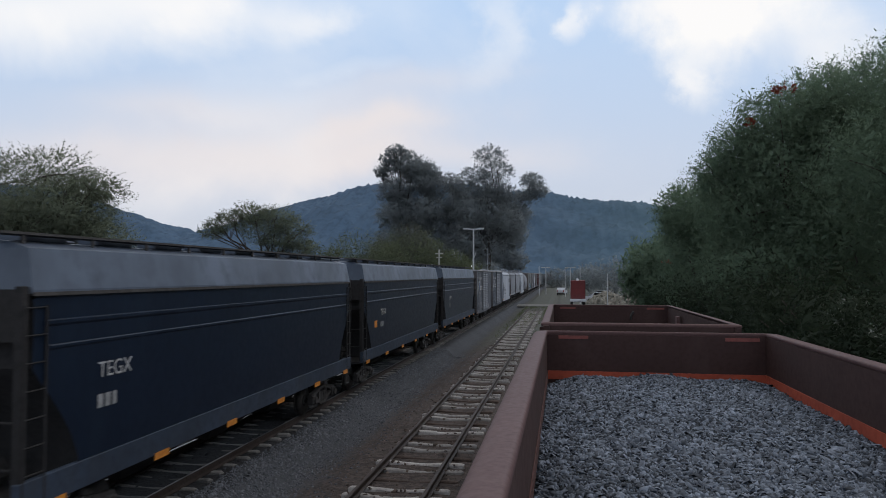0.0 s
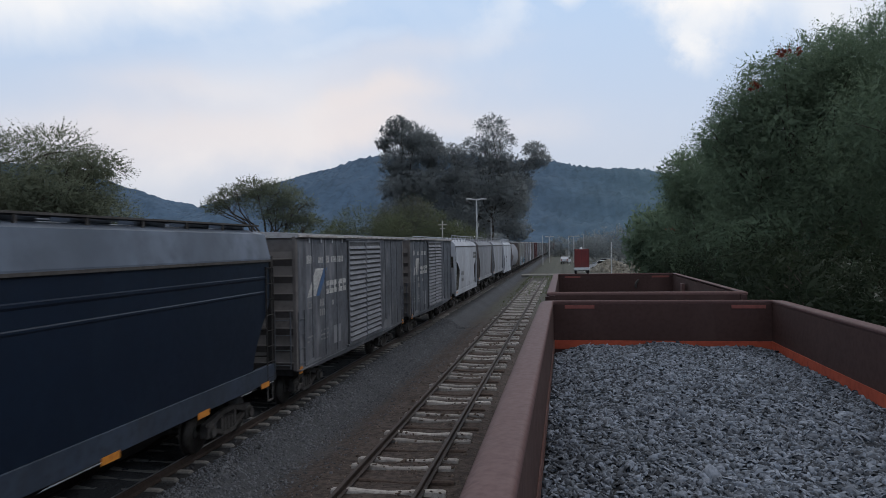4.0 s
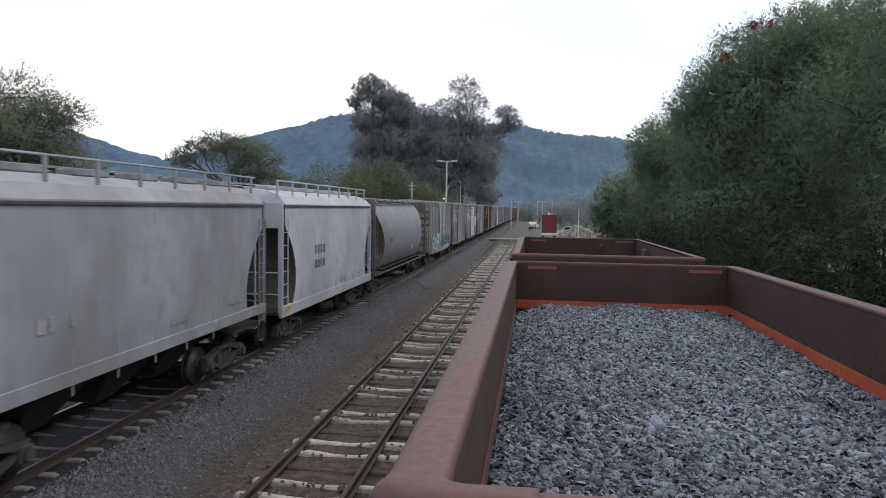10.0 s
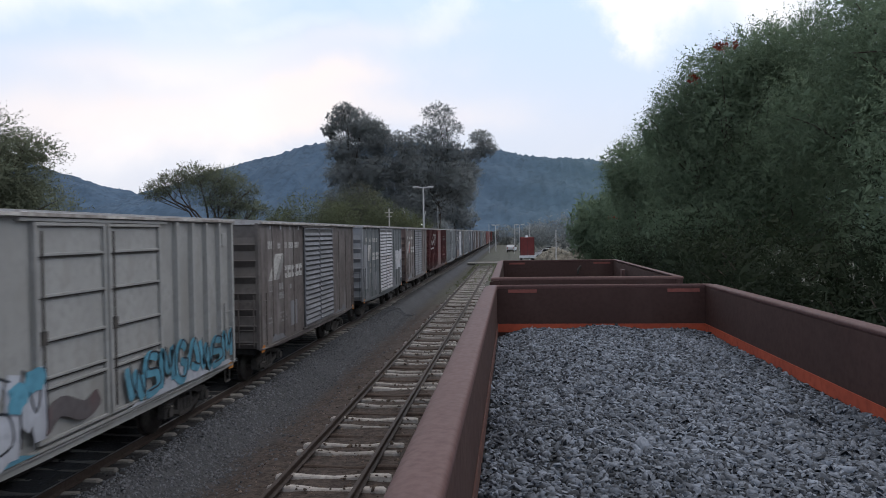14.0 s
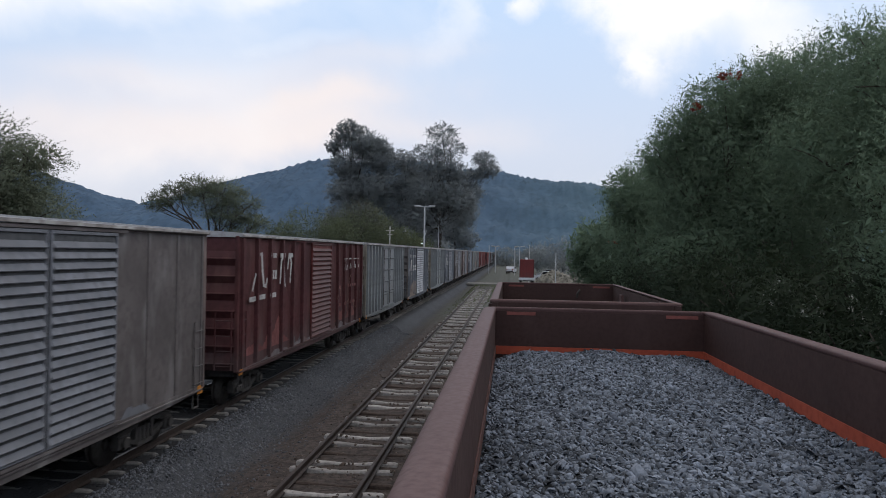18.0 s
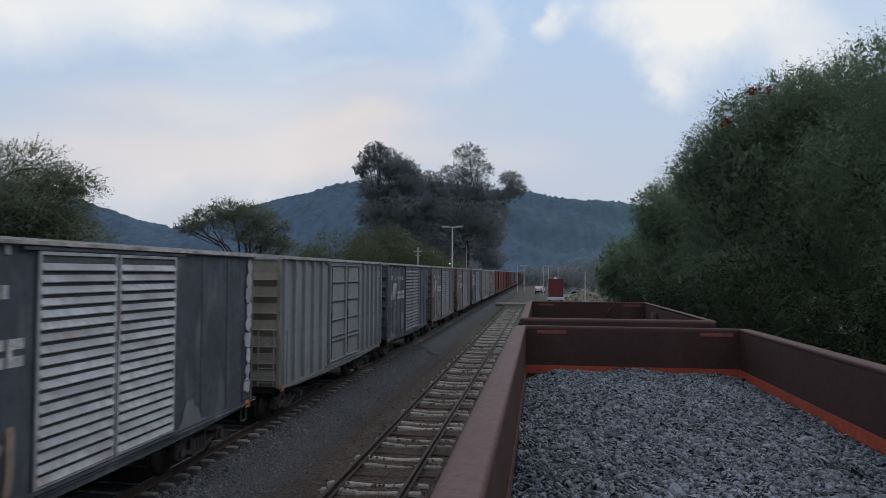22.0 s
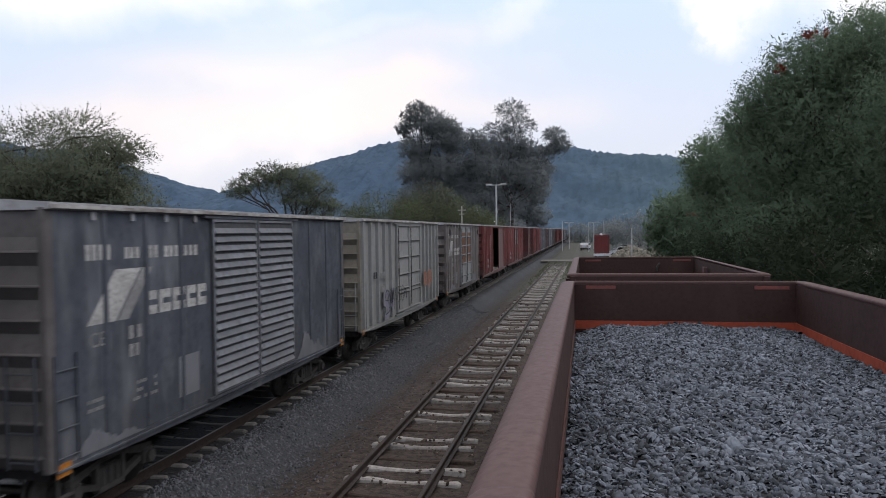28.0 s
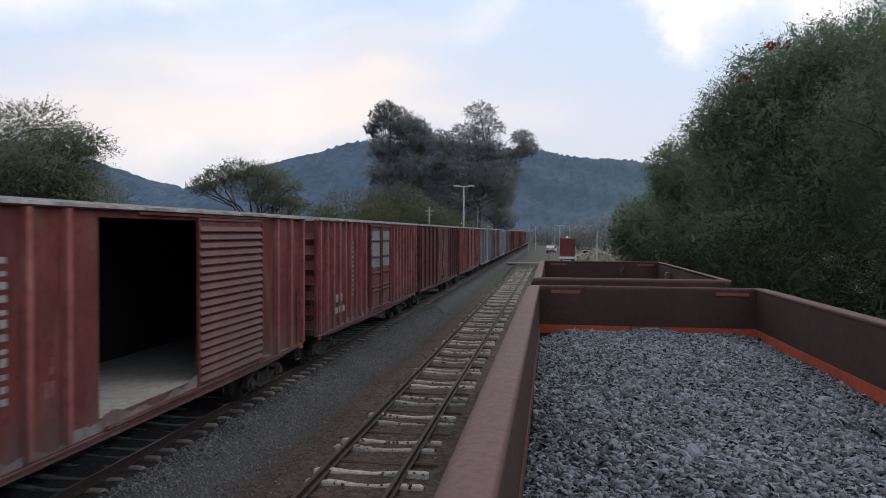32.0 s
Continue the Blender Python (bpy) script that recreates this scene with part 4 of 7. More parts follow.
def boxcar(front, L, wall, label, door="louver", door_mat="louver_grey", doors=None, end="end_dirt_shade", roof="roof", ribs=0.0, logo=None, extra=None, opening=None, bar_z=(1.82, 1.97, 2.50, 3.13, 3.74), group="cars of the moving train"):
    """A boxcar with its front end at the origin, running along +y. opening: the open stretch of the doorway."""
    car = thing("boxcar", label, "boxcar", group)
    CARS.append((car, front))
    d0, d1 = doors or (L * 0.36, L * 0.68)
    w0, w1 = opening or (d0 + 0.05, d1 - 0.05)
    for sx in (-1, 1):
        a, b = sorted((sx * SIDE, sx * (SIDE - 0.05)))
        part("side_panel", Shape().box(a, b, 0.10, w0, 1.02, 4.40), wall, car)
        part("side_panel", Shape().box(a, b, w1, L - 0.10, 1.02, 4.40), wall, car)
        part("door_header", Shape().box(a, b, w0, w1, 4.27, 4.40), wall, car)
        part("door_sill", Shape().box(a, b, w0, w1, 1.02, 1.20), wall, car)
    part("floor", Shape().box(-SIDE + 0.05, SIDE - 0.05, 0.14, L - 0.14, 1.08, 1.19), "floor_boards", car)
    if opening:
        part("lining", Shape().box(-SIDE + 0.06, SIDE - 0.06, 0.16, 0.2, 1.2, 4.38).box(-SIDE + 0.06, SIDE - 0.06, L - 0.2, L - 0.16, 1.2, 4.38).box(-SIDE + 0.055, -SIDE + 0.09, 0.2, L - 0.2, 1.2, 4.38), "dark_inside", car, "bare interior with its shade painted in")
    # side sill: deeper under the doorway, tapering to the ends
    for sx in (-1, 1):
        a, b = sorted((sx * (SIDE + 0.012), sx * (SIDE - 0.06)))
        part("side_sill", Shape().prism([(0.1, 1.06), (0.1, 0.96), (1.5, 0.90), (d0, 0.86), (d1, 0.86), (L - 1.5, 0.90), (L - 0.1, 0.96), (L - 0.1, 1.06)], "x", a, b), wall, car)
    add_ends(car, L, end)
    top = part("roof", shared("roof_%.1f_%s" % (L, roof), lambda: roof_shape(L), roof), roof, car, "pale seamed sheet-metal roof" if roof == "roof" else "dark seamed roof")
    for sx in (-1, 1):
        a, b = sorted((sx * 1.602, sx * 1.612))
        part("fascia", shared("fascia_%.1f_%d" % (L, sx), lambda: Shape().box(a, b, 0.0, L, 4.405, 4.455), "fascia"), "fascia", top, "worn pale strip along the roof edge")
    n = int(L / 0.95)
    seam = shared("roof_seam_" + roof, lambda: Shape().prism([(-1.60, 4.46), (0, 4.565), (1.60, 4.46), (1.60, 4.485), (0, 4.59), (-1.60, 4.485)], "y", -0.035, 0.035), roof)
    for k in range(n + 1):
        part("roof_seam", seam, roof, top, at=(0, k * L / n, 0))
    # posts
    step = ribs or 1.02
    rib_mat = "red_rib" if ribs and wall == "red_paint" else wall
    me = shared("post_%s_%d" % (wall, bool(ribs)), (lambda: post_shape(0.06, 0.10)) if ribs else (lambda: post_shape(0.05, 0.022)), rib_mat)
    for sx in (-1, 1):
        for a, b in ((0.15, min(d0, w0)), (d1, L - 0.15)):
            n = max(1, round((b - a) / step))
            for k in range(n + 1):
                if 0 < k < n or (k == 0 and a < 1) or (k == n and b > L - 1):
                    add_post(car, a + (b - a) * k / n, me, wall, sx)
    # doors
    for sx in (-1, 1):
        leaves = [(d0, (d0 + d1) / 2 - 0.03), ((d0 + d1) / 2 + 0.03, d1)] if d1 - d0 > 3.3 else [(d0, d1)]
        if opening:
            leaves = [(d0, d1)]
        for a, b in leaves:
            w = b - a
            leaf = louver_leaf if door == "louver" else plug_leaf
            leaf_mat = "louver_base" if door_mat.startswith("louver") else door_mat
            lf = part("door", shared("%s_leaf_%.2f_%s" % (door, w, door_mat), lambda: leaf(w), leaf_mat), leaf_mat, car,
                      "louvered steel door leaf" if door == "louver" else "plug door leaf with cross bars", at=(sx * (SIDE + 0.012), a if sx > 0 else b, 0))
            if sx < 0:
                lf.rotation_euler = (0, 0, radians(180))
            f, k0 = (0.05, 0.06) if door == "louver" else (0.07, 0.085)
            low = 1.09 if door == "louver" else 1.125
            up = shared("stile_%s_%s" % (door, door_mat), lambda: Shape().box(0.03, k0, 0, f, low, 4.325, 0.006), door_mat)
            across = shared("rail_%s_%.2f_%s" % (door, w, door_mat), lambda: Shape().box(0.03, k0, f, w - f, 0, 0.05, 0.006), door_mat)
            for at in ((0, 0, 0), (0, w - f, 0)):
                part("stile", up, door_mat, lf, at=at)
            for z in (low + 0.004, 4.27):
                part("frame_rail", across, door_mat, lf, at=(0, 0, z))
            if door == "louver":
                n = 19
                me2 = shared("slat_%.2f_%s" % (w, door_mat), lambda: louver_slat(w), door_mat)
                for k in range(n):
                    part("slat", me2, door_mat, lf, at=(0, 0, 1.19 + k * 3.08 / n))
            else:
                for z in bar_z:
                    me2 = shared("bar_%.2f_%s" % (w, door_mat), lambda: Shape().box(0.03, 0.075, 0.07, w - 0.07, -0.03, 0.015, 0.006), door_mat)
                    bar = part("cross_bar", me2, door_mat, lf, at=(0, 0, z))
                    # a raised near-black strip paints the shadow line under each bar
                    gap = part("panel_gap", shared("panel_gap_%.2f" % w, lambda: Shape().box(0.03, 0.07, 0.07, w - 0.07, -0.05, -0.033), "under"), "under", lf, at=(0, 0, z))
                part("latch", shared("door_latch", lambda: Shape().tube((0.09, 0.14, 1.25), (0.09, 0.14, 4.2), 0.018, n=6).box(0.05, 0.11, 0.08, 0.2, 2.55, 2.75), "truck"), "truck", lf)
        a, b = sorted((sx * SIDE, sx * (SIDE + 0.075)))
        part("door_track", Shape().box(a, b, d0 - (0.3 if d1 - d0 > 3.3 else 2.0), d1 + 0.3, 4.335, 4.385), wall, car)
        part("door_track", Shape().box(a, b, d0 - (0.2 if d1 - d0 > 3.3 else 2.9), d1 + 0.2, 1.03, 1.08), wall, car)
        part("bottom_rail", shared("bottom_rail_%.2f_%s_%d" % (L, wall, sx), lambda: Shape().box(min(sx * (SIDE + 0.014), sx * (SIDE + 0.045)), max(sx * (SIDE + 0.014), sx * (SIDE + 0.045)), 0.1, L - 0.1, 0.965, 1.005, 0.006), wall), wall, car)
    # ladders, grabs, steps
    for y in (0.08, L - 0.52):
        add_ladder(car, 1.05, 2.5, wall, (SIDE, y, 0))
        part("stirrup", shared("stirrup", stirrup_shape, "truck"), "truck", car, at=(SIDE - 0.02, y + 0.06, 0))
    add_ladder(car, 1.05, 2.5, wall, (0.95, -0.05, 0), name="end_ladder", turn=-90)
    for y in (0.10, L - 0.30):
        part("marker", Shape().box(SIDE + 0.014, SIDE + 0.018, y, y + 0.26, 0.90, 1.08), "orange_mark", car, "orange reflective corner marker")
    part("underframe", Shape().box(-0.35, 0.35, 0.1, L - 0.1, 0.72, 1.08).box(-1.1, 1.1, L * 0.35, L * 0.45, 0.62, 1.05).box(-1.35, 1.35, 0.15, 0.4, 0.85, 1.08).box(-1.35, 1.35, L - 0.4, L - 0.15, 0.85, 1.08)
         .tube((-0.8, L * 0.5, 0.72), (-0.8, L * 0.62, 0.72), 0.2, n=12), "under", car)
    add_truck(car, 1.75)
    add_truck(car, L - 1.75)
    add_couplers(car, L)
    if door == "plug" and ribs < 1:
        for y in (0.95, L - 0.75):
            part("notice_board", shared("notice_board_" + wall, lambda: Shape().box(0.0, 0.10, 0, 0.26, 3.85, 4.15, 0.008), wall), wall, car, "small blank notice board", at=(SIDE, y, 0))
    if logo:
        clip = shared("post_clip", lambda: Shape().box(0, 0.012, -0.045, 0.045, 4.24, 4.36), "louver_white")
        for k in range(1, 5):
            part("post_clip", clip, "louver_white", car, "small white clip at the post head", at=(SIDE + 0.022, d0 * k / 4.6, 0.02))
        add_logo(car, logo, d0, seed=int(abs(front) * 10))
    part("end_mark", Shape().box(-1.0, -0.05, -0.035, -0.032, 4.2, 4.29), "dim_letter", car, "worn reporting mark on the car end")
    if extra:
        extra(car, L, d0, d1)
    return car


def blob(y0, y1, z0, z1, seed, n=13, x=SIDE + 0.092):
    """A flat painted shape with an uneven outline."""
    rng = random.Random(seed)
    cy, cz = (y0 + y1) / 2, (z0 + z1) / 2
    pts = []
    for i in range(n):
        a = 2 * math.pi * i / n
        r = rng.uniform(0.6, 1.05)
        pts.append((cy + (y1 - y0) / 2 * r * math.cos(a), cz + (z1 - z0) / 2 * r * math.sin(a)))
    return Shape().prism(pts, "x", x, x + 0.003)


def slit_block(y0, y1, z0, z1, x=SIDE + 0.004):
    """A plain emblem block: two thick bars with a narrow slit between them, joined at one end."""
    m, t = (z0 + z1) / 2, 0.12 * (z1 - z0)
    return Shape().box(x, x + 0.003, y0, y1, z0, m - t).box(x, x + 0.003, y0, y1, m + t, z1).box(x, x + 0.003, y0, y0 + 0.3 * (y1 - y0), m - t, m + t)


def writing(car, words, y, z, tall, material, x=SIDE + 0.004, name="lettering", label=""):
    """Painted letters on the car side, reading along the car."""
    font = bpy.data.curves.new(name, "FONT")
    font.body, font.size, font.extrude = words, tall / 0.72, 0.0015
    holder = bpy.data.objects.new(name, font)
    me = bpy.data.meshes.new_from_object(holder)
    bpy.data.objects.remove(holder)
    me.transform(Matrix(((0, 0, 1, x + 0.0015), (1, 0, 0, y), (0, 1, 0, z), (0, 0, 0, 1))))
    me.materials.clear()
    me.materials.append(M[material])
    return part(name, me, material, car, label)


def peeled(car, y0, y1, z0, z1, material, seed, x=SIDE + 0.0235):
    """A flaked band along the foot of the side with a ragged upper edge."""
    rng = random.Random(seed)
    n = max(8, int((y1 - y0) / 0.05))
    p, q = rng.uniform(0, 6), rng.uniform(0, 6)
    top = []
    for k in range(n + 1):
        y = y0 + (y1 - y0) * k / n
        f = 0.5 + 0.28 * math.sin(2.3 * y + p) + 0.14 * math.sin(7.1 * y + q) + rng.uniform(-0.09, 0.09)
        ends = min(1.0, 4 * k / n, 4 * (n - k) / n)
        top.append((y, z0 + (z1 - z0) * max(0.03, f * ends)))
    s = Shape()
    for k in range(n):
        (a, za), (b, zb) = top[k], top[k + 1]
        s.prism([(a, z0), (b, z0), (b, zb), (a, za)], "x", x, x + 0.002)
    part("peeled_band", s, material, car, "ragged band of flaked and faded paint")


def add_logo(car, colour, d0, seed=1):
    """A slanted stripe emblem, a block word and small lines of lettering, all faded."""
    k = d0 / 4.0
    part("emblem", slanted(0.72 * k, 1.32 * k, 2.80, 3.55, 0.62 * k), "white_letter", car, "slanted faded white emblem stripe")
    part("emblem", slanted(1.36 * k, 1.62 * k, 2.80, 3.55, 0.62 * k), colour, car, "slanted faded coloured emblem stripe")
    for a, b in ((2.04, 2.34), (2.40, 2.72), (2.78, 3.14), (3.20, 3.48), (3.54, 3.82)):
        part("emblem_block", slit_block(a * k, b * k, 2.80, 3.17), "white_letter", car, "faded white emblem block")
    tagged(part("lettering", bars([(0.72 * k, 1.28 * k, 3.70, 0.22, 0.14), (1.56 * k, 2.0 * k, 3.70, 0.17, 0.13), (2.16 * k, 2.46 * k, 3.69, 0.2, 0.13), (2.56 * k, 3.62 * k, 3.69, 0.18, 0.15)], seed=seed + 1, broken=0.04), "white_letter", car, "faded line of white lettering"), kind="stuff")
    writing(car, "CE", 0.76 * k, 2.49, 0.21, "dim_letter", label="worn white reporting mark")
    tagged(part("lettering", bars([(1.62 * k, 2.05 * k, 2.49, 0.20, 0.2), (1.62 * k, 2.1 * k, 2.22, 0.19, 0.15), (2.6 * k, 2.8 * k, 2.45, 0.14, 0.2)], seed=seed + 2, broken=0.05), "dim_letter", car, "worn reporting mark and number"), kind="stuff")
    tagged(part("data_panel", bars([(0.7 * k, 1.1 * k, 1.72, 0.05, 0.09), (0.7 * k, 1.1 * k, 1.60, 0.05, 0.09), (1.7 * k, 2.3 * k, 1.78, 0.05, 0.09), (1.7 * k, 2.3 * k, 1.66, 0.05, 0.09), (1.7 * k, 2.3 * k, 1.54, 0.05, 0.09)], seed=seed + 3), "dim_letter", car), kind="stuff")
    # paint worn through along the foot of the side, and one repainted rectangle
    rng = random.Random(seed)
    a = rng.uniform(0.3, 0.9)
    peeled(car, a, a + rng.uniform(1.2, 2.4), 1.05, rng.uniform(1.35, 1.7), "dull_grey_paint", seed)
    peeled(car, d0 * 1.95, d0 * 1.95 + rng.uniform(1.0, 2.0), 1.05, rng.uniform(1.3, 1.8), "dull_grey_paint", seed + 7)
    a = rng.uniform(2.6, 3.1) * k
    part("paint_patch", Shape().box(SIDE + 0.003, SIDE + 0.006, a, a + 0.62 * k, 1.3, 1.3 + rng.uniform(0.5, 0.9)), "dull_grey_paint", car, "repainted rectangle, paler than the side")


RUST_BARS = (1.60, 2.26, 2.75, 3.24, 3.74)


def rust_panels(car, L, d0, d1):
    """Rusted sheets between the cross bars of both door leaves, the rest still painted."""
    m = (d0 + d1) / 2
    for a, b in ((d0 + 0.1, m - 0.13), (m + 0.13, d1 - 0.1)):
        for z0, z1 in ((2.30, 2.70), (2.79, 3.19), (3.28, 3.69), (3.80, 3.98)):
            part("door_panel", Shape().box(SIDE + 0.044, SIDE + 0.048, a, b, z0, z1), "rust_panel", car, "rusted door panel with flakes of old paint")


def side_marks(material, rows, seed=3, broken=0.1):
    def put(car, L, d0, d1):
        tagged(part("lettering", bars(rows, seed=seed, broken=broken), material, car, "worn lettering on the car side"), kind="stuff")
    return put


def stroke(s, pts, wide, x):
    """One brush stroke through the points: a thin ribbon that tapers at its ends."""
    rings = []
    for k, (p, q) in enumerate(pts):
        a, b = pts[max(k - 1, 0)], pts[min(k + 1, len(pts) - 1)]
        d = math.hypot(b[0] - a[0], b[1] - a[1]) or 1
        w = wide / 2 * (0.75 if k in (0, len(pts) - 1) else 1.0)
        ny, nz = -(b[1] - a[1]) / d * w, (b[0] - a[0]) / d * w
        rings.append([(x, p + ny, q + nz), (x, p - ny, q - nz), (x + 0.003, p - ny, q - nz), (x + 0.003, p + ny, q + nz)])
    return s.stack(rings)


def curve(pts, n=5):
    """A smooth line through the points."""
    out = []
    for k in range(len(pts) - 1):
        p0, p1, p2, p3 = pts[max(k - 1, 0)], pts[k], pts[k + 1], pts[min(k + 2, len(pts) - 1)]
        for j in range(n):
            t = j / n
            out.append(tuple(0.5 * (2 * p1[i] + (p2[i] - p0[i]) * t + (2 * p0[i] - 5 * p1[i] + 4 * p2[i] - p3[i]) * t * t + (3 * p1[i] - p0[i] - 3 * p2[i] + p3[i]) * t ** 3) for i in (0, 1)))
    return out + [pts[-1]]


# abstract sprayed figures in a unit square: no letters
FIGURES = [[(0.0, 0.9), (0.3, 0.1), (0.5, 0.7), (0.9, 0.0), (1.0, 0.6)], [(0.9, 0.9), (0.3, 1.0), (0.1, 0.6), (0.8, 0.5), (0.9, 0.1), (0.1, 0.0)], [(0.1, 0.0), (0.2, 1.0), (0.6, 0.4), (0.9, 1.0), (0.95, 0.1)],
           [(0.9, 0.8), (0.5, 1.0), (0.1, 0.6), (0.2, 0.1), (0.7, 0.0), (0.9, 0.4), (0.5, 0.5)], [(0.0, 0.2), (0.5, 1.0), (0.9, 0.2), (0.3, 0.3)]]


def sprayed_piece(car, y0, y1, z0, z1, n, seed, halo, fill, x, wide=0.2):
    """Sprayed figures side by side: a pale halo, a broad coloured stroke, a thin black edge."""
    rng = random.Random(seed)
    step = (y1 - y0) / n
    for k in range(n):
        fig = FIGURES[(k + seed) % len(FIGURES)]
        h = (z1 - z0) * rng.uniform(0.75, 1.0)
        a = y0 + step * k
        pts = curve([(a + step * (0.05 + 0.95 * p), z0 + h * q) for p, q in fig])
        if halo:
            part("graffiti", stroke(Shape(), pts, wide * 2.1, x + 0.001 * k), halo, car, "pale sprayed halo")
        part("graffiti", stroke(Shape(), pts, wide, x + 0.006 + 0.001 * k), fill, car, "broad sprayed stroke")
        edge = [(p + wide * 0.55, q + wide * 0.35) for p, q in pts]
        part("graffiti", stroke(Shape(), edge, 0.035, x + 0.014 + 0.001 * k), "graffiti_black", car, "thin black sprayed edge")


def graffiti_low(car, L, d0, d1):
    x = SIDE + 0.088
    sprayed_piece(car, 0.55, 4.15, 1.12, 2.3, 5, 3, "", "graffiti_pale", x + 0.02, 0.3)
    for k, (a, z) in enumerate(((0.5, 1.15), (1.2, 1.4), (3.4, 1.7), (3.75, 1.9))):
        part("graffiti", blob(a, a + 0.5, z, z + 0.45, k + 3, x=x + 0.05 + 0.001 * k), "graffiti_blue", car, "blue sprayed accent")
    part("graffiti", stroke(Shape(), curve([(0.35, 1.2), (0.5, 2.0), (1.1, 2.15), (1.5, 1.7)]), 0.05, x + 0.06), "graffiti_black", car, "black sprayed outline")
    sprayed_piece(car, 6.4, 11.1, 1.2, 1.95, 8, 5, "", "graffiti_blue", SIDE + 0.115, 0.17)
    peeled(car, 6.5, 11.2, 1.09, 1.6, "graffiti_pale", 21, x=SIDE + 0.108)
    peeled(car, 0.3, 4.1, 1.05, 1.3, "graffiti_blue", 22, x=SIDE + 0.105)
    part("graffiti", stroke(Shape(), curve([(4.2, 1.35), (4.6, 1.6), (5.2, 1.4), (5.6, 1.55)]), 0.3, SIDE + 0.115), "grey_smear", car, "brownish sprayed smear on the door")
    part("graffiti", stroke(Shape(), curve([(0.3, 1.2), (0.9, 1.4), (1.5, 1.2)]), 0.25, x), "graffiti_blue", car, "teal sprayed stroke along the sill")


def graffiti_orange(car, L, d0, d1):
    x = SIDE + 0.088
    for k in range(2):
        a = d1 + 0.35 + 0.85 * k
        part("graffiti", blob(a, a + 0.95, 1.66, 2.5, 31 + k, 26, x=x + 0.016 + 0.001 * k), "faded_orange", car, "faded orange sprayed figure")
        part("graffiti", stroke(Shape(), curve([(a + 0.2, 1.8), (a + 0.15, 2.25), (a + 0.5, 2.35), (a + 0.45, 2.05), (a + 0.7, 1.9), (a + 0.75, 2.3)]), 0.09, x + 0.022), "graffiti_orange", car, "broad sprayed orange stroke")
    sprayed_piece(car, 2.2, 3.4, 1.2, 2.05, 2, 6, "", "lilac_spray", x + 0.02, 0.22)
    for k in range(6):
        fig = FIGURES[(k * 2) % 5]
        part("graffiti", stroke(Shape(), curve([(2.7 + 0.45 * k + 0.4 * p, 1.55 + 0.55 * q) for p, q in fig]), 0.03, x + 0.03), "graffiti_black", car, "thin dark sprayed stroke")
    tagged(part("lettering", bars([(1.15, 1.6, 2.55, 0.22, 0.22)], x=x, seed=77, broken=0), "graffiti_black", car, "dark stencilled mark"), kind="stuff")
    tagged(part("lettering", bars([(1.95, 2.5, 2.5, 0.2, 0.2), (1.95, 2.5, 2.05, 0.22, 0.2)], x=x, seed=78, broken=0), "dim_letter", car), kind="stuff")


def white_patches(car, L, d0, d1):
    for y0, y1, z0, z1 in ((9.25, 10.3, 2.0, 3.1), (10.3, 10.92, 2.08, 3.06), (10.92, 11.55, 1.4, 3.16)):
        part("paint_patch", Shape().box(SIDE + 0.025, SIDE + 0.028, y0, y1, z0, z1), "louver_white", car, "patch of fresh white paint")
    part("paint_patch", Shape().box(SIDE + 0.025, SIDE + 0.028, 0.3, 1.0, 1.5, 3.6), "light_grey_paint", car)


def white_edge(car, L, d0, d1):
    for k in range(9):
        z = 1.25 + 0.34 * k
        part("paint_patch", blob(L - 0.5 + 0.06 * (k % 3), L - 0.05, z, z + 0.42, 30 + k, x=SIDE + 0.03 + 0.0006 * k), "louver_white", car, "peeling white paint at the car end")
    rng = random.Random(17)
    for k in range(9):
        a, z = 1.3 + 0.3 * k, rng.uniform(1.15, 1.4)
        part("graffiti", stroke(Shape(), curve([(a, z), (a + rng.uniform(-0.1, 0.1), z + 0.3), (a + rng.uniform(-0.05, 0.2), z + rng.uniform(0.5, 0.9))]), rng.uniform(0.1, 0.26), SIDE + 0.028 + 0.0008 * k), "tan_spray", car, "smudged tan sprayed stroke")
    peeled(car, 0.3, d0 - 0.1, 1.05, 1.5, "tan_spray", 5, x=SIDE + 0.0265)


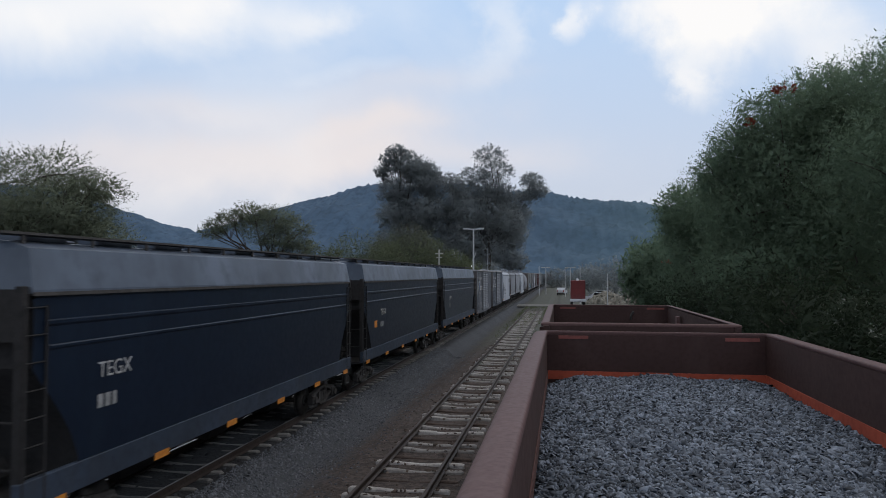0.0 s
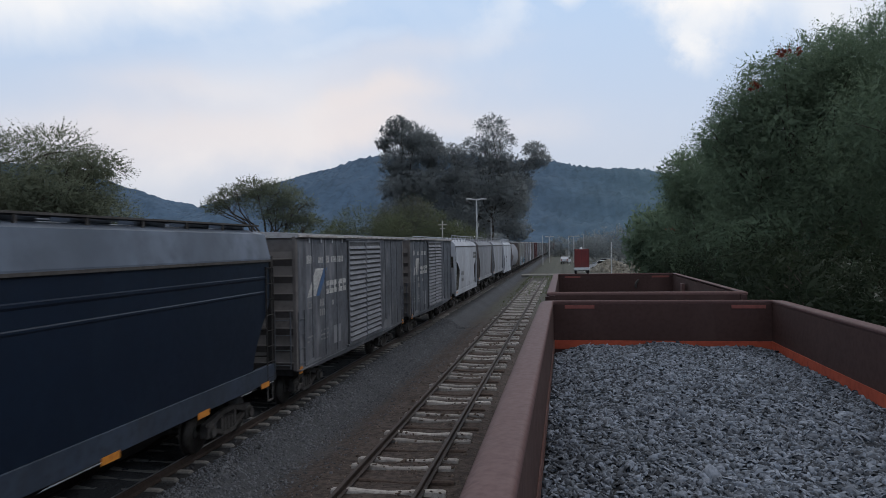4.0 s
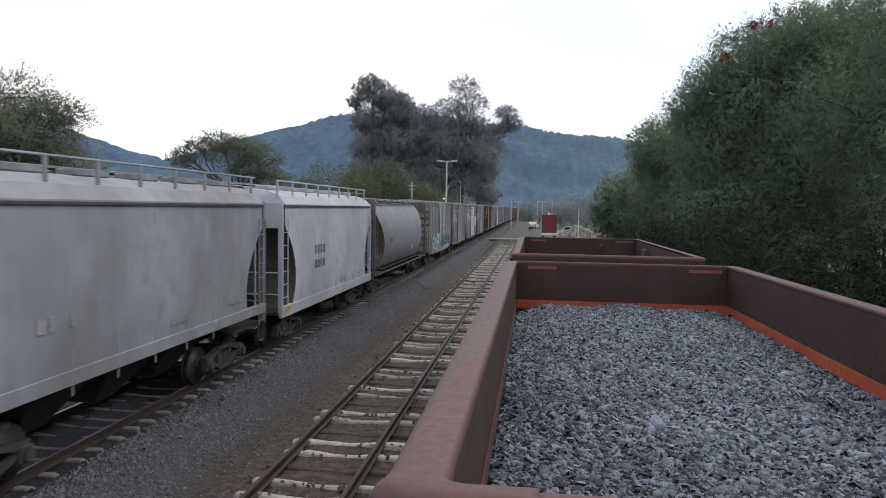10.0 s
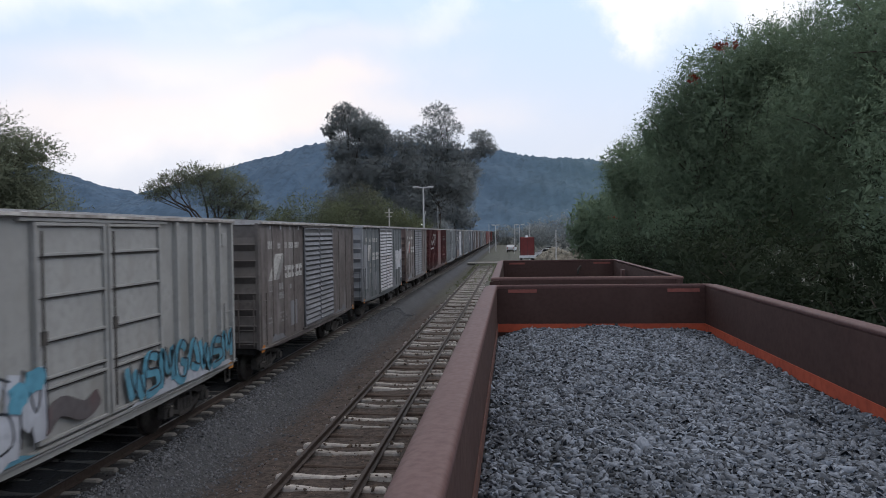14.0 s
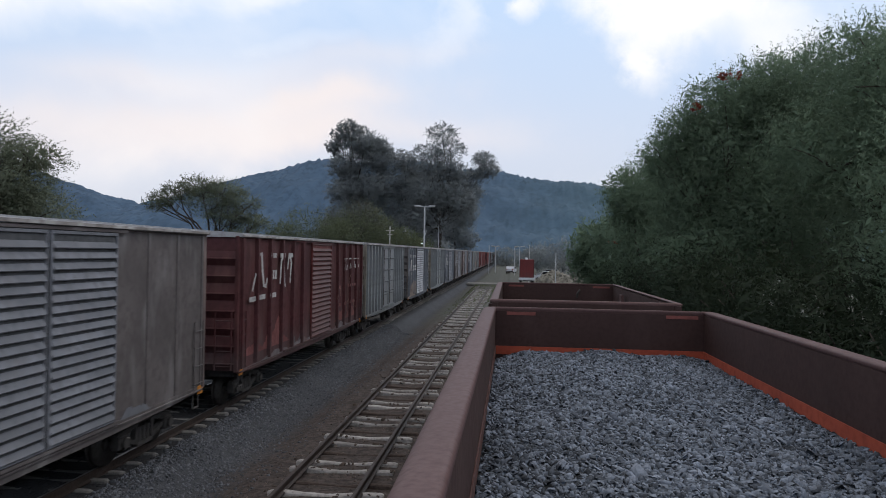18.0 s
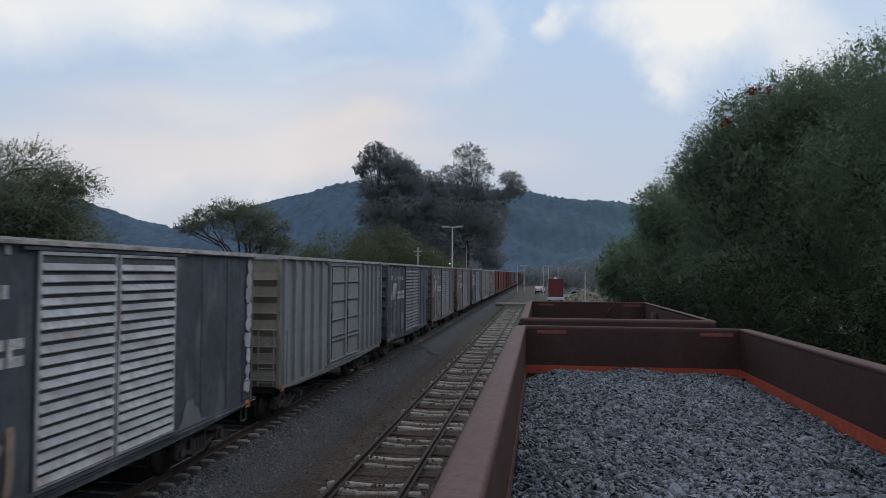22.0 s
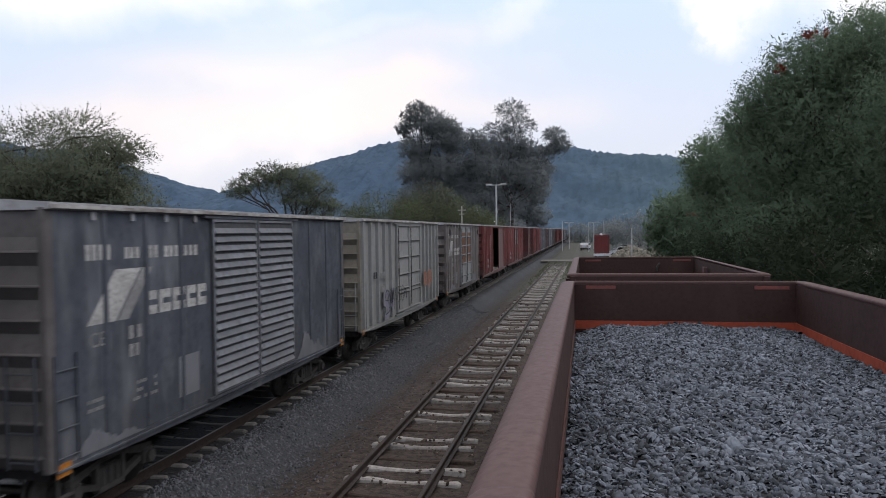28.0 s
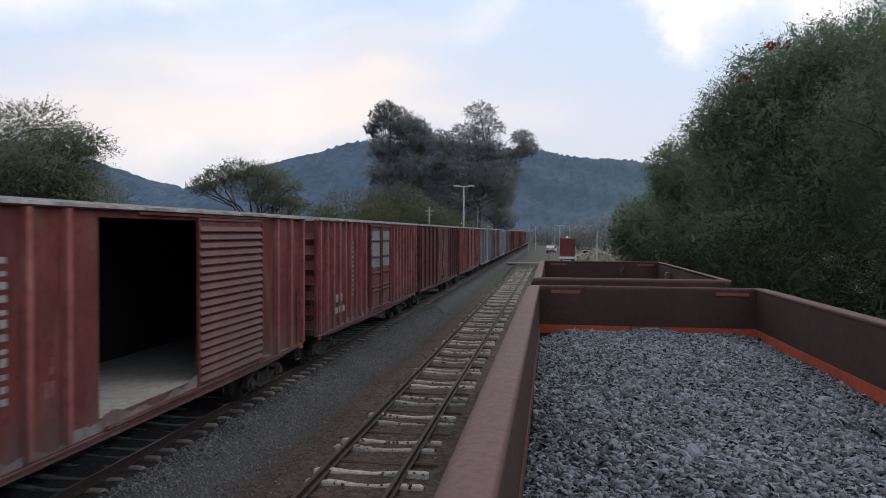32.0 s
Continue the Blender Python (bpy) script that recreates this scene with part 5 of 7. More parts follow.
def big_marks(car, L, d0, d1):
    """Tall brush strokes and short bars, weathered white on red."""
    x = SIDE + 0.088
    for pts in ([(0.75, 3.0), (1.0, 3.45)], [(1.3, 3.95), (1.42, 3.98), (1.5, 3.5), (1.62, 3.12), (1.78, 3.08), (1.9, 3.3)], [(3.0, 3.1), (3.1, 3.75), (3.22, 3.9), (3.34, 3.8), (3.4, 3.1), (3.52, 3.0)], [(3.7, 3.5), (3.78, 3.85), (3.95, 3.9), (4.05, 3.7), (3.95, 3.1)]):
        part("emblem_stroke", stroke(Shape(), pts, 0.13, x), "white_letter", car, "large weathered white brush stroke")
    for y, z in ((2.2, 3.86), (3.0, 3.86), (3.75, 3.86), (0.55, 2.72), (1.3, 2.74), (2.2, 2.74)):
        part("emblem_bar", Shape().box(x, x + 0.003, y, y + 0.46, z, z + 0.13), "white_letter", car, "short worn white bar")
    tagged(part("lettering", bars([(2.3, 2.75, 3.25, 0.26, 0.22)], x=x, seed=5, broken=0), "white_letter", car), kind="stuff")
    for a, wide, z0, z1 in ((11.2, 0.16, 3.30, 3.72), (11.5, 0.14, 3.30, 3.52), (12.1, 0.10, 3.36, 3.56), (12.32, 0.16, 3.36, 3.52), (12.9, 0.08, 3.36, 3.66), (13.1, 0.12, 3.36, 3.54), (13.5, 0.09, 3.38, 3.66), (13.75, 0.14, 3.38, 3.54)):
        part("emblem_bar", slanted(a, a + wide, z0, z1, 0.07, x=x), "white_letter", car, "worn slanted white bar")
    peeled(car, 0.3, L - 0.3, 1.03, 1.30, "peeled_band", 8)
    peeled(car, 0.4, 4.2, 1.32, 2.2, "faded_pink", 14, x=SIDE + 0.004)
    peeled(car, 4.3, 5.7, 1.05, 2.0, "grey_smear", 15, x=SIDE + 0.0045)
    peeled(car, 9.8, 13.9, 1.32, 1.9, "faded_pink", 16, x=SIDE + 0.004)
    for a in (11.15, 12.0, 12.8, 13.4):
        part("emblem_bar", Shape().box(x, x + 0.003, a, a + 0.5, 3.74, 3.79), "white_letter", car, "thin worn white line")
    tagged(part("lettering", bars([(10.2, 14.0, 2.6, 0.12, 0.4), (10.2, 14.0, 1.9, 0.12, 0.5)], x=x, seed=6, broken=0.5), "faded_pink", car), kind="stuff")
    for k, (y, z) in enumerate(((10.1, 2.2), (11.6, 1.6), (12.8, 1.5), (12.0, 2.6))):
        part("graffiti", stroke(Shape(), [(y, z), (y + 0.15, z + 0.4), (y + 0.4, z + 0.5), (y + 0.5, z + 0.1)], 0.03, x), "faded_orange", car, "thin orange sprayed stroke")


def column_marks(car, L, d0, d1):
    peeled(car, 0.3, L - 0.3, 1.03, 1.32, "peeled_band", int(L * 10))
    part("paint_patch", Shape().box(SIDE + 0.024, SIDE + 0.027, 2.76, 3.02, 2.55, 2.88), "teal_patch", car, "small square of pale teal paint")
    for k, (a, z, tall) in enumerate(((1.2, 2.1, 0.17), (1.85, 2.2, 0.17), (2.78, 2.2, 0.15), (4.4, 2.1, 0.24))):
        tagged(part("lettering", bars([(a, a + 0.24, z, tall, 0.12), (a, a + 0.24, z - 0.30, tall * 0.9, 0.12)], seed=40 + k, broken=0.3), "faded_pink", car, "faded pale mark"), kind="stuff")
    s = Shape()
    rng = random.Random(9)
    for k in range(12):
        s.box(SIDE + 0.090, SIDE + 0.067, 3.52, 3.64, 1.9 + k * 0.16, 1.9 + k * 0.16 + rng.uniform(0.06, 0.11))
    tagged(part("lettering", s, "dim_letter", car, "worn vertical line of pale lettering"), kind="stuff")
    tagged(part("lettering", bars([(1.6, 3.0, 1.85, 0.25, 0.45), (1.5, 2.8, 1.5, 0.2, 0.4)], x=SIDE + 0.090, seed=4, broken=0.2), "dim_letter", car), kind="stuff")


def grey_upper_door(car, L, d0, d1):
    part("paint_patch", Shape().box(SIDE + 0.045, SIDE + 0.049, d0 + 0.08, d1 - 0.08, 2.7, 4.1), "light_grey_paint", car, "grey painted upper door panels")
    column_marks(car, L, d0, d1)


def white_uppers(car, L, d0, d1):
    for k in range(3):
        part("paint_patch", slanted(d0 + 0.9 * k, d0 + 0.35 + 0.9 * k, 1.4, 3.6, 0.9, x=SIDE + 0.101 + 0.001 * k), "faded_pink", car, "faded pale slanted stripe")


# ------------------------------------------------ covered hoppers
def hopper(front, L, wall, top_mat, sill_mat, label, style="flat", inset=1.25, railing=True, extra=None, end_mat=None, base=0.0, bulkhead=False):
    """A covered hopper: the body is lofted from levels, so that its ends slope in under the roof."""
    car = thing("covered_hopper", label, "covered hopper", "cars of the moving train")
    CARS.append((car, front))
    end_mat = end_mat or wall
    s = Shape()
    rings = []
    if style == "round":
        for k in range(41):
            z = 1.22 + 3.1 * k / 40
            a = max(0.0, z - 2.5) / 1.95
            b = max(0.0, 2.4 - z) / 1.75
            w = 1.50 * math.sqrt(max(0.06, 1 - a * a * 0.95 - b * b * 0.95))
            y0 = 0.95 + inset * math.sin(min(1.0, 1.15 * (4.32 - z) / 3.1) * math.pi / 2) - 0.25 * max(0.0, 1.8 - z)
            rings.append((w, y0, z))
    else:
        for k in range(29):
            z = 1.10 + base + ((2.75 if style == "flat" else 2.95) - base) * k / 28
            f = max(0.0, 1 - (z - 1.10) / (1.75 if style == "flat" else 2.35))
            bow = 0.03 * math.sin(math.pi * k / 28) if style == "bowed" else 0.0
            y0 = 0.30 + inset * (math.sin(f * math.pi / 2) if style == "flat" else 1.0 * math.sin(f * math.pi * 0.8) ** 0.8)
            if bulkhead:
                # square-shouldered side sheets: a shelf under the upper corner, then a bent cut
                y0 = 0.34 if z > 3.02 else 0.34 + 1.45 * min(1.0, 0.45 + (3.02 - z) / 0.85) if z > 2.2 else 1.79 - 0.55 * (2.2 - z)
            rings.append((1.47 + bow, y0, z))
    body = Shape().stack([[(-w, y0, z), (w, y0, z), (w, L - y0, z), (-w, L - y0, z)] for w, y0, z in rings])
    me = body.mesh("body", M[wall])
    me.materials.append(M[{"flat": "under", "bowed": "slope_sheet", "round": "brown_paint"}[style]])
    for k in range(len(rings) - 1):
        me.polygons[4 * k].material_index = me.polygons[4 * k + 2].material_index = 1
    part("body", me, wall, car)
    zt = rings[-1][2]
    yt = rings[-1][1]
    if style != "round":
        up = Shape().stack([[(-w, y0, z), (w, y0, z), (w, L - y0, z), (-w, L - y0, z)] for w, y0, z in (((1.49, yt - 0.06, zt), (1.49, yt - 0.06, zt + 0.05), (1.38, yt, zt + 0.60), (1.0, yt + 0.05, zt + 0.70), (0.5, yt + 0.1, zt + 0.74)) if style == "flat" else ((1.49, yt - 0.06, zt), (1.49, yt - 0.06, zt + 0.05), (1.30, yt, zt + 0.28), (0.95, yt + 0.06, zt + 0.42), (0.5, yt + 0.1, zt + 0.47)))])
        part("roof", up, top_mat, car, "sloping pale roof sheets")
        part("roof_edge", Shape().box(1.47, 1.515, yt - 0.05, L - yt + 0.05, zt - 0.03, zt + 0.02).box(-1.515, -1.47, yt - 0.05, L - yt + 0.05, zt - 0.03, zt + 0.02), "truck", car)
        zr = zt + (0.74 if style == "flat" else 0.47)
    else:
        zr = zt + 0.02
    if style == "round":
        # brackets of the running board stand over the rounded roof
        k = 0.5
        while k < L - 0.3:
            part("roof_bracket", shared("roof_bracket", lambda: Shape().prism([(-0.95, -0.14), (-0.90, -0.14), (-0.34, 0.10), (0.34, 0.10), (0.90, -0.14), (0.95, -0.14), (0.36, 0.135), (-0.36, 0.135)], "y", -0.05, 0.05), "truck"), "truck", car, at=(0, k, zr))
            k += 0.92
        for sx in (-1, 1):
            part("roof_angle", Shape().box(min(sx * 0.90, sx * 0.96), max(sx * 0.90, sx * 0.96), 0.3, L - 0.3, zr - 0.16, zr - 0.10), "truck", car, "dark angle iron along the roof")
        part("placard", Shape().box(1.40, 1.452, L - 5.4, L - 4.95, 1.75, 2.0), "white_letter", car, "small framed data plate")
    # seams down the side
    n = 6
    for k in range(1, n):
        y = 1.9 + (L - 3.8) * k / n
        if style == "bowed":
            part("side_seam", shared("hopper_seam_" + wall, lambda: Shape().box(1.47, 1.484, -0.02, 0.02, 1.15, 3.9), wall), wall, car, at=(0, y, 0))
    # roof walk with its supports and hatch covers
    part("roof_walk", Shape().box(-0.34, 0.34, 0.2, L - 0.2, zr + 0.10, zr + 0.13), top_mat, car, "running board along the roof")
    k = 0.9
    while k < L - 0.8:
        part("hatch", shared("hatch_" + top_mat, lambda: Shape().box(-0.19, 0.19, -0.5, 0.5, 0, 0.14, 0.03), top_mat), top_mat, car, at=(-0.56, k + 0.5, zr - 0.03))
        part("hatch", SHARED["hatch_" + top_mat], top_mat, car, at=(0.56, k + 0.5, zr - 0.03))
        k += 1.7
    if style == "flat":
        part("side_walk", Shape().box(0.78, 1.16, 0.1, L - 0.1, zr + 0.05, zr + 0.085).box(-1.16, -0.78, 0.1, L - 0.1, zr + 0.05, zr + 0.085), "truck", car, "dark grating walk over the roof edge")
        stay = shared("walk_stay", lambda: Shape().box(-0.018, 0.018, -0.025, 0.025, -0.14, 0.05), "truck")
        k = 0.5
        while k < L - 0.2:
            for sx in (-1, 1):
                part("walk_stay", stay, "truck", car, at=(sx * 1.12, k, zr))
            k += 1.46
        part("side_ridge", Shape().prism([(1.468, 3.08), (1.488, 3.11), (1.488, 3.14), (1.468, 3.16)], "y", 0.6, L - 0.6), wall, car, "long pressed ridge on the side")
    if railing:
        r = Shape()
        for sx in (-1, 1):
            r.tube((sx * 1.25, 0.25, zr + 0.22), (sx * 1.25, L - 0.25, zr + 0.22), 0.024, n=6)
            r.tube((sx * 1.25, 0.25, zr + 0.06), (sx * 1.25, L - 0.25, zr + 0.06), 0.012, n=5)
        part("roof_rail", r, top_mat, car, "thin pale rail along the roof edge")
        post = shared("rail_post_" + top_mat, lambda: Shape().box(-0.02, 0.02, -0.035, 0.035, -0.30, 0.22), top_mat)
        k = 0.3
        while k < L - 0.2:
            for sx in (-1, 1):
                part("rail_post", post, top_mat, car, at=(sx * 1.25, k, zr))
            k += 1.28
    # side sill and end platforms
    for sx in (-1, 1):
        a, b = sorted((sx * 1.40, sx * 1.50))
        part("side_sill", Shape().box(a, b, 0.05, L - 0.05, {"flat": 1.05, "bowed": 0.95, "round": 0.99}[style] + base, {"flat": 1.44, "bowed": 1.26, "round": 1.06}[style] + base * 0.8, 0.01), sill_mat, car)
    for y0, y1 in ((0.05, 1.9), (L - 1.9, L - 0.05)):
        part("end_platform", Shape().box(-1.4, 1.4, y0, y1, 1.02, 1.09), "under", car)
    post = shared("corner_post_" + end_mat, lambda: Shape().box(-0.06, 0.06, -0.06, 0.06, 1.1, zt + 0.1, 0.01), end_mat)
    for y in (0.14, L - 0.14):
        for sx in (-1, 1):
            part("corner_post", post, end_mat, car, at=(sx * 1.42, y, 0))
    for y, t in ((0.10, 0), (L - 0.14, 0)):
        part("end_plate", Shape().box(-1.42, 1.42, y, y + 0.04, zt - 0.62, zt + 0.06), end_mat, car, "end sheet under the roof")
        br = Shape()
        for sx in (-1, 1):
            br.tube((sx * 0.7, y, 1.1), (sx * 0.7, y, zt - 0.6), 0.03, n=6)
        for z in (1.6, 2.2):
            br.tube((-1.4, y, z), (1.4, y, z), 0.018, n=6)
        part("end_railing", br, end_mat, car)
    if bulkhead:
        part("bulkhead", Shape().prism([(0.42, 1.1), (0.46, 1.1), (0.46, 2.72), (0.42, 2.72)], "x", -1.36, 1.36), end_mat, car, "pale lower end sheet below a dark opening")
        tagged(part("end_lettering", Shape().box(0.15, 1.05, 0.094, 0.098, zt - 0.2, zt - 0.08).box(0.15, 1.05, 0.094, 0.098, zt - 0.44, zt - 0.32), "black_letter", car, "dark bars of worn writing on the end plate"), kind="stuff")
    part("brake_gear", Shape().box(-0.5, -0.1, 0.5, 0.9, 1.1, 1.6).tube((0.4, 0.35, 1.35), (0.4, 0.95, 1.35), 0.22, n=12), "under", car)
    for y in (0.12, L - 0.52):
        add_ladder(car, 1.05, 3.7, end_mat, (1.46, y, 0), 0.4, 0.36)
        part("stirrup", shared("stirrup", stirrup_shape, "truck"), "truck", car, at=(1.46, y + 0.06, 0))
    if style == "flat":
        part("side_ridge", Shape().prism([(1.468, 3.40), (1.495, 3.44), (1.495, 3.48), (1.468, 3.50)], "y", 0.5, L - 0.5), wall, car, "long pressed ridge under the roof band")
    # outlets below
    bays = 3
    for k in range(bays):
        a = 2.5 + (L - 5.0) * k / bays
        b = 2.5 + (L - 5.0) * (k + 1) / bays
        m = (a + b) / 2
        part("outlet", Shape().stack([[(-1.3, a, 1.12 + base), (1.3, a, 1.12 + base), (1.3, b, 1.12 + base), (-1.3, b, 1.12 + base)], [(-0.45, m - 0.3, 0.42), (0.45, m - 0.3, 0.42), (0.45, m + 0.3, 0.42), (-0.45, m + 0.3, 0.42)]]), "under", car, "grimy discharge chute")
    part("underframe", Shape().box(-0.3, 0.3, 0.05, L - 0.05, 0.72, 1.0), "under", car)
    add_truck(car, 1.65)
    add_truck(car, L - 1.65)
    add_couplers(car, L)
    if extra:
        extra(car, L)
    return car


def navy_marks(car, L):
    x, a = 1.474, 1.65 if L == 14.7 else 2.6
    tagged(part("lettering", bars([(a, a + 0.55, 2.12, 0.20, 0.18)], x=x, seed=3, broken=0.0), "dim_letter", car, "white reporting number"), kind="stuff")
    writing(car, "TEGX", a, 2.57, 0.24, "white_letter", x=x, label="worn white reporting mark")
    if L == 15.6:
        part("placard", Shape().box(x, x + 0.003, 1.7, 2.1, 2.15, 2.4), "orange_mark", car, "small orange notice")
    for k in range(6):
        part("marker", Shape().box(1.501, 1.505, 0.5 + k * (L - 1.4) / 5, 0.95 + k * (L - 1.4) / 5, 0.97, 1.09), "orange_mark", car, "orange reflector on the sill")


def stencil(rows, patch=None, seed=4, material="black_letter", x=1.506, lift=0.0, tank=False):
    def put(car, L):
        tagged(part("lettering", bars(rows, x=x, seed=seed, broken=0.05), material, car, "stencilled reporting mark and number"), kind="stuff")
        if not tank:
            tagged(part("data_panel", bars([(L * 0.55, L * 0.62, 1.5 + lift, 0.05, 0.09), (L * 0.55, L * 0.62, 1.4 + lift, 0.05, 0.09), (L * 0.78, L * 0.86, 1.45 + lift, 0.06, 0.1)], x=x, seed=seed + 1), "dim_letter", car), kind="stuff")
        if patch:
            for n in range(4):
                a = L - 2.25 + 0.46 * n
                part("emblem_block", slit_block(a, a + 0.42, 3.16, 3.62, x=x), "black_letter", car, "dark emblem block")
        if not tank:
            part("marker", Shape().box(1.501, 1.505, 0.3, 0.75, 1.10 + lift, 1.2 + lift), "orange_mark", car, "orange reflector on the sill")
    return put


G = "grey_paint"
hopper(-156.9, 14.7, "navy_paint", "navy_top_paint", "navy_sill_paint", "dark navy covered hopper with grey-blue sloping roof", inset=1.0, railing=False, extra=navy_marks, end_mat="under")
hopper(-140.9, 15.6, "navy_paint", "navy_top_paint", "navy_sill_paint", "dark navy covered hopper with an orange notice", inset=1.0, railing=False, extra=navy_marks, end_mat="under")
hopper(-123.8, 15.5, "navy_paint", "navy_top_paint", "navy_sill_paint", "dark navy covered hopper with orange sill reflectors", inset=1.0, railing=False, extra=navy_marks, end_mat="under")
boxcar(-107.0, 12.2, "grey_paint", "weathered grey boxcar with louvered double doors and emblem", logo="blue_mark")
boxcar(-93.4, 11.6, "dark_grey_paint", "dark grey boxcar with louvered double doors and emblem", logo="dim_letter")
hopper(-80.0, 11.1, "white_paint", "white_paint", "white_paint", "white covered hopper with dark stencilled marks", bulkhead=True, style="bowed", inset=0.8, extra=stencil([(2.6, 3.6, 2.15, 0.24, 0.26), (2.6, 3.5, 1.75, 0.2, 0.24)], True, 4))
hopper(-67.9, 10.8, "dull_grey_paint", "dull_grey_paint", "light_grey_paint", "dusty grey covered hopper with bowed sides", base=0.32, style="bowed", inset=1.0, extra=stencil([], None, 8, lift=0.3), end_mat="brown_grey_paint")
hopper(-55.9, 11.0, "light_grey_paint", "light_grey_paint", "light_grey_paint", "stained light grey covered hopper", base=0.36, style="bowed", inset=1.0, extra=stencil([(2.3, 3.2, 2.2, 0.22, 0.24)], None, 12, "dim_letter", lift=0.33), end_mat="dull_grey_paint")
hopper(-43.8, 11.0, "white_paint", "white_paint", "white_paint", "white covered hopper with black number and dark end cage", style="bowed", inset=0.9, extra=stencil([(3.0, 4.3, 2.55, 0.28, 0.3), (3.0, 4.3, 2.1, 0.26, 0.3)], None, 15))
hopper(-32.1, 15.0, "tank_grey_paint", "dull_grey_paint", "truck", "dusty grey round-sided covered hopper", style="round", inset=1.2, railing=False, extra=stencil([(3.2, 4.3, 2.35, 0.26, 0.3)], None, 19, x=1.503, tank=True), end_mat="brown_grey_paint")
boxcar(-15.6, 11.5, "beige_paint", "beige ribbed boxcar with plug doors and blue graffiti", "plug", "beige_paint", end="beige_end_shade", ribs=0.78, extra=graffiti_low, bar_z=(1.92, 2.07, 2.62, 3.26, 3.86))
boxcar(-2.2, 11.6, "brown_grey_paint", "brown-grey boxcar with louvered double doors and emblem", logo="dim_letter")
boxcar(11.4, 11.7, "patched_paint", "grey boxcar with white louvered doors and white patches", door_mat="louver_white", end="light_grey_paint", logo="dim_letter", extra=white_patches)
boxcar(25.0, 11.5, "brown_grey_paint", "brown-grey boxcar with a red and white emblem", logo="red_mark", end="brown_paint")
boxcar(38.5, 14.8, "dark_red_paint", "long dark red boxcar with large worn white marks", doors=(6.5, 9.1), door_mat="red_paint", end="dark_red_paint", ribs=1.15, extra=big_marks)
boxcar(54.4, 11.6, "pale_grey_paint", "pale grey ribbed boxcar with plug doors", "plug", "pale_grey_paint", end="beige_end_shade", ribs=0.78, extra=side_marks("dim_letter", [(0.9, 1.4, 2.45, 0.2, 0.2), (1.7, 2.3, 2.45, 0.2, 0.2)], 7))
boxcar(68.3, 11.6, "dark_grey_paint", "dark grey boxcar with peeling white louvered doors", door_mat="louver_white", logo="dim_letter", extra=white_edge)
boxcar(81.8, 11.95, "pale_grey_paint", "light grey-green ribbed boxcar with plug doors", "plug", "pale_grey_paint", end="beige_end_shade", ribs=0.78, extra=side_marks("dim_letter", [(0.9, 1.4, 2.3, 0.2, 0.2)], 9))
boxcar(95.3, 11.6, "dark_grey_paint", "dark slate boxcar with louvered double doors and emblem", logo="dim_letter", end="dark_grey_paint")
boxcar(108.8, 11.9, "brown_grey_paint", "brown-grey weathered boxcar with louvered doors", logo="blue_mark")
boxcar(122.7, 11.5, "brown_paint", "rusty brown boxcar with a red and white emblem", logo="red_mark", end="brown_paint")
boxcar(136.1, 11.4, "dark_grey_paint", "grey boxcar with wide louvered doors and peeling paint", logo="dim_letter")
boxcar(149.1, 11.6, "beige_paint", "beige ribbed boxcar with plug doors and orange graffiti", "plug", "beige_paint", end="beige_end_shade", ribs=0.78, extra=graffiti_orange)
boxcar(162.9, 11.3, "brown_grey_paint", "brown-grey boxcar with rust-streaked pale plug doors", "plug", "rusty_door", logo="dim_letter", end="brown_grey_paint", extra=rust_panels, bar_z=RUST_BARS)
boxcar(176.0, 14.6, "red_paint", "long red ribbed boxcar with its door open", doors=(8.6, 11.7), opening=(5.6, 11.6), door_mat="red_paint", end="red_paint", ribs=0.80, extra=column_marks)
boxcar(191.8, 15.4, "red_paint", "long red ribbed boxcar with grey upper door panels", "plug", "red_paint", doors=(6.0, 9.4), end="red_paint", ribs=0.62, extra=grey_upper_door)
# the tail of the train, only seen from far
TAIL = [("dark_red_paint", 14.8, "dark red ribbed boxcar with a peeled pale patch", white_uppers), ("red_paint", 14.8, "red ribbed boxcar far down the train", None), ("dull_grey_paint", 11.8, "dull grey boxcar far down the train", None),
        ("brown_paint", 11.6, "brown boxcar far down the train", None), ("light_grey_paint", 11.6, "pale boxcar far down the train", None), ("brown_grey_paint", 11.6, "brown-grey boxcar far down the train", None),
        ("dark_red_paint", 11.6, "dark red boxcar far down the train", None), ("red_paint", 14.8, "long red boxcar far down the train", None), ("dark_red_paint", 14.8, "dark red boxcar near the train's tail", None),
        ("red_paint", 14.8, "red boxcar near the train's tail", None), ("brown_paint", 14.8, "brown boxcar near the train's tail", None), ("light_grey_paint", 14.8, "pale boxcar near the train's tail", None), ("red_paint", 14.8, "last red boxcar of the train", None)]
at = 208.5
for paint_name, length, words, more in TAIL:
    boxcar(at, length, paint_name, words, "plug", paint_name, end=paint_name, ribs=1.2, extra=more)
    at += length + 1.5


def train_at(t):
    """How far the train has run since mid-clip."""
    d = t - 16.0
    return 10.5227 * d + 0.012815 * d * d


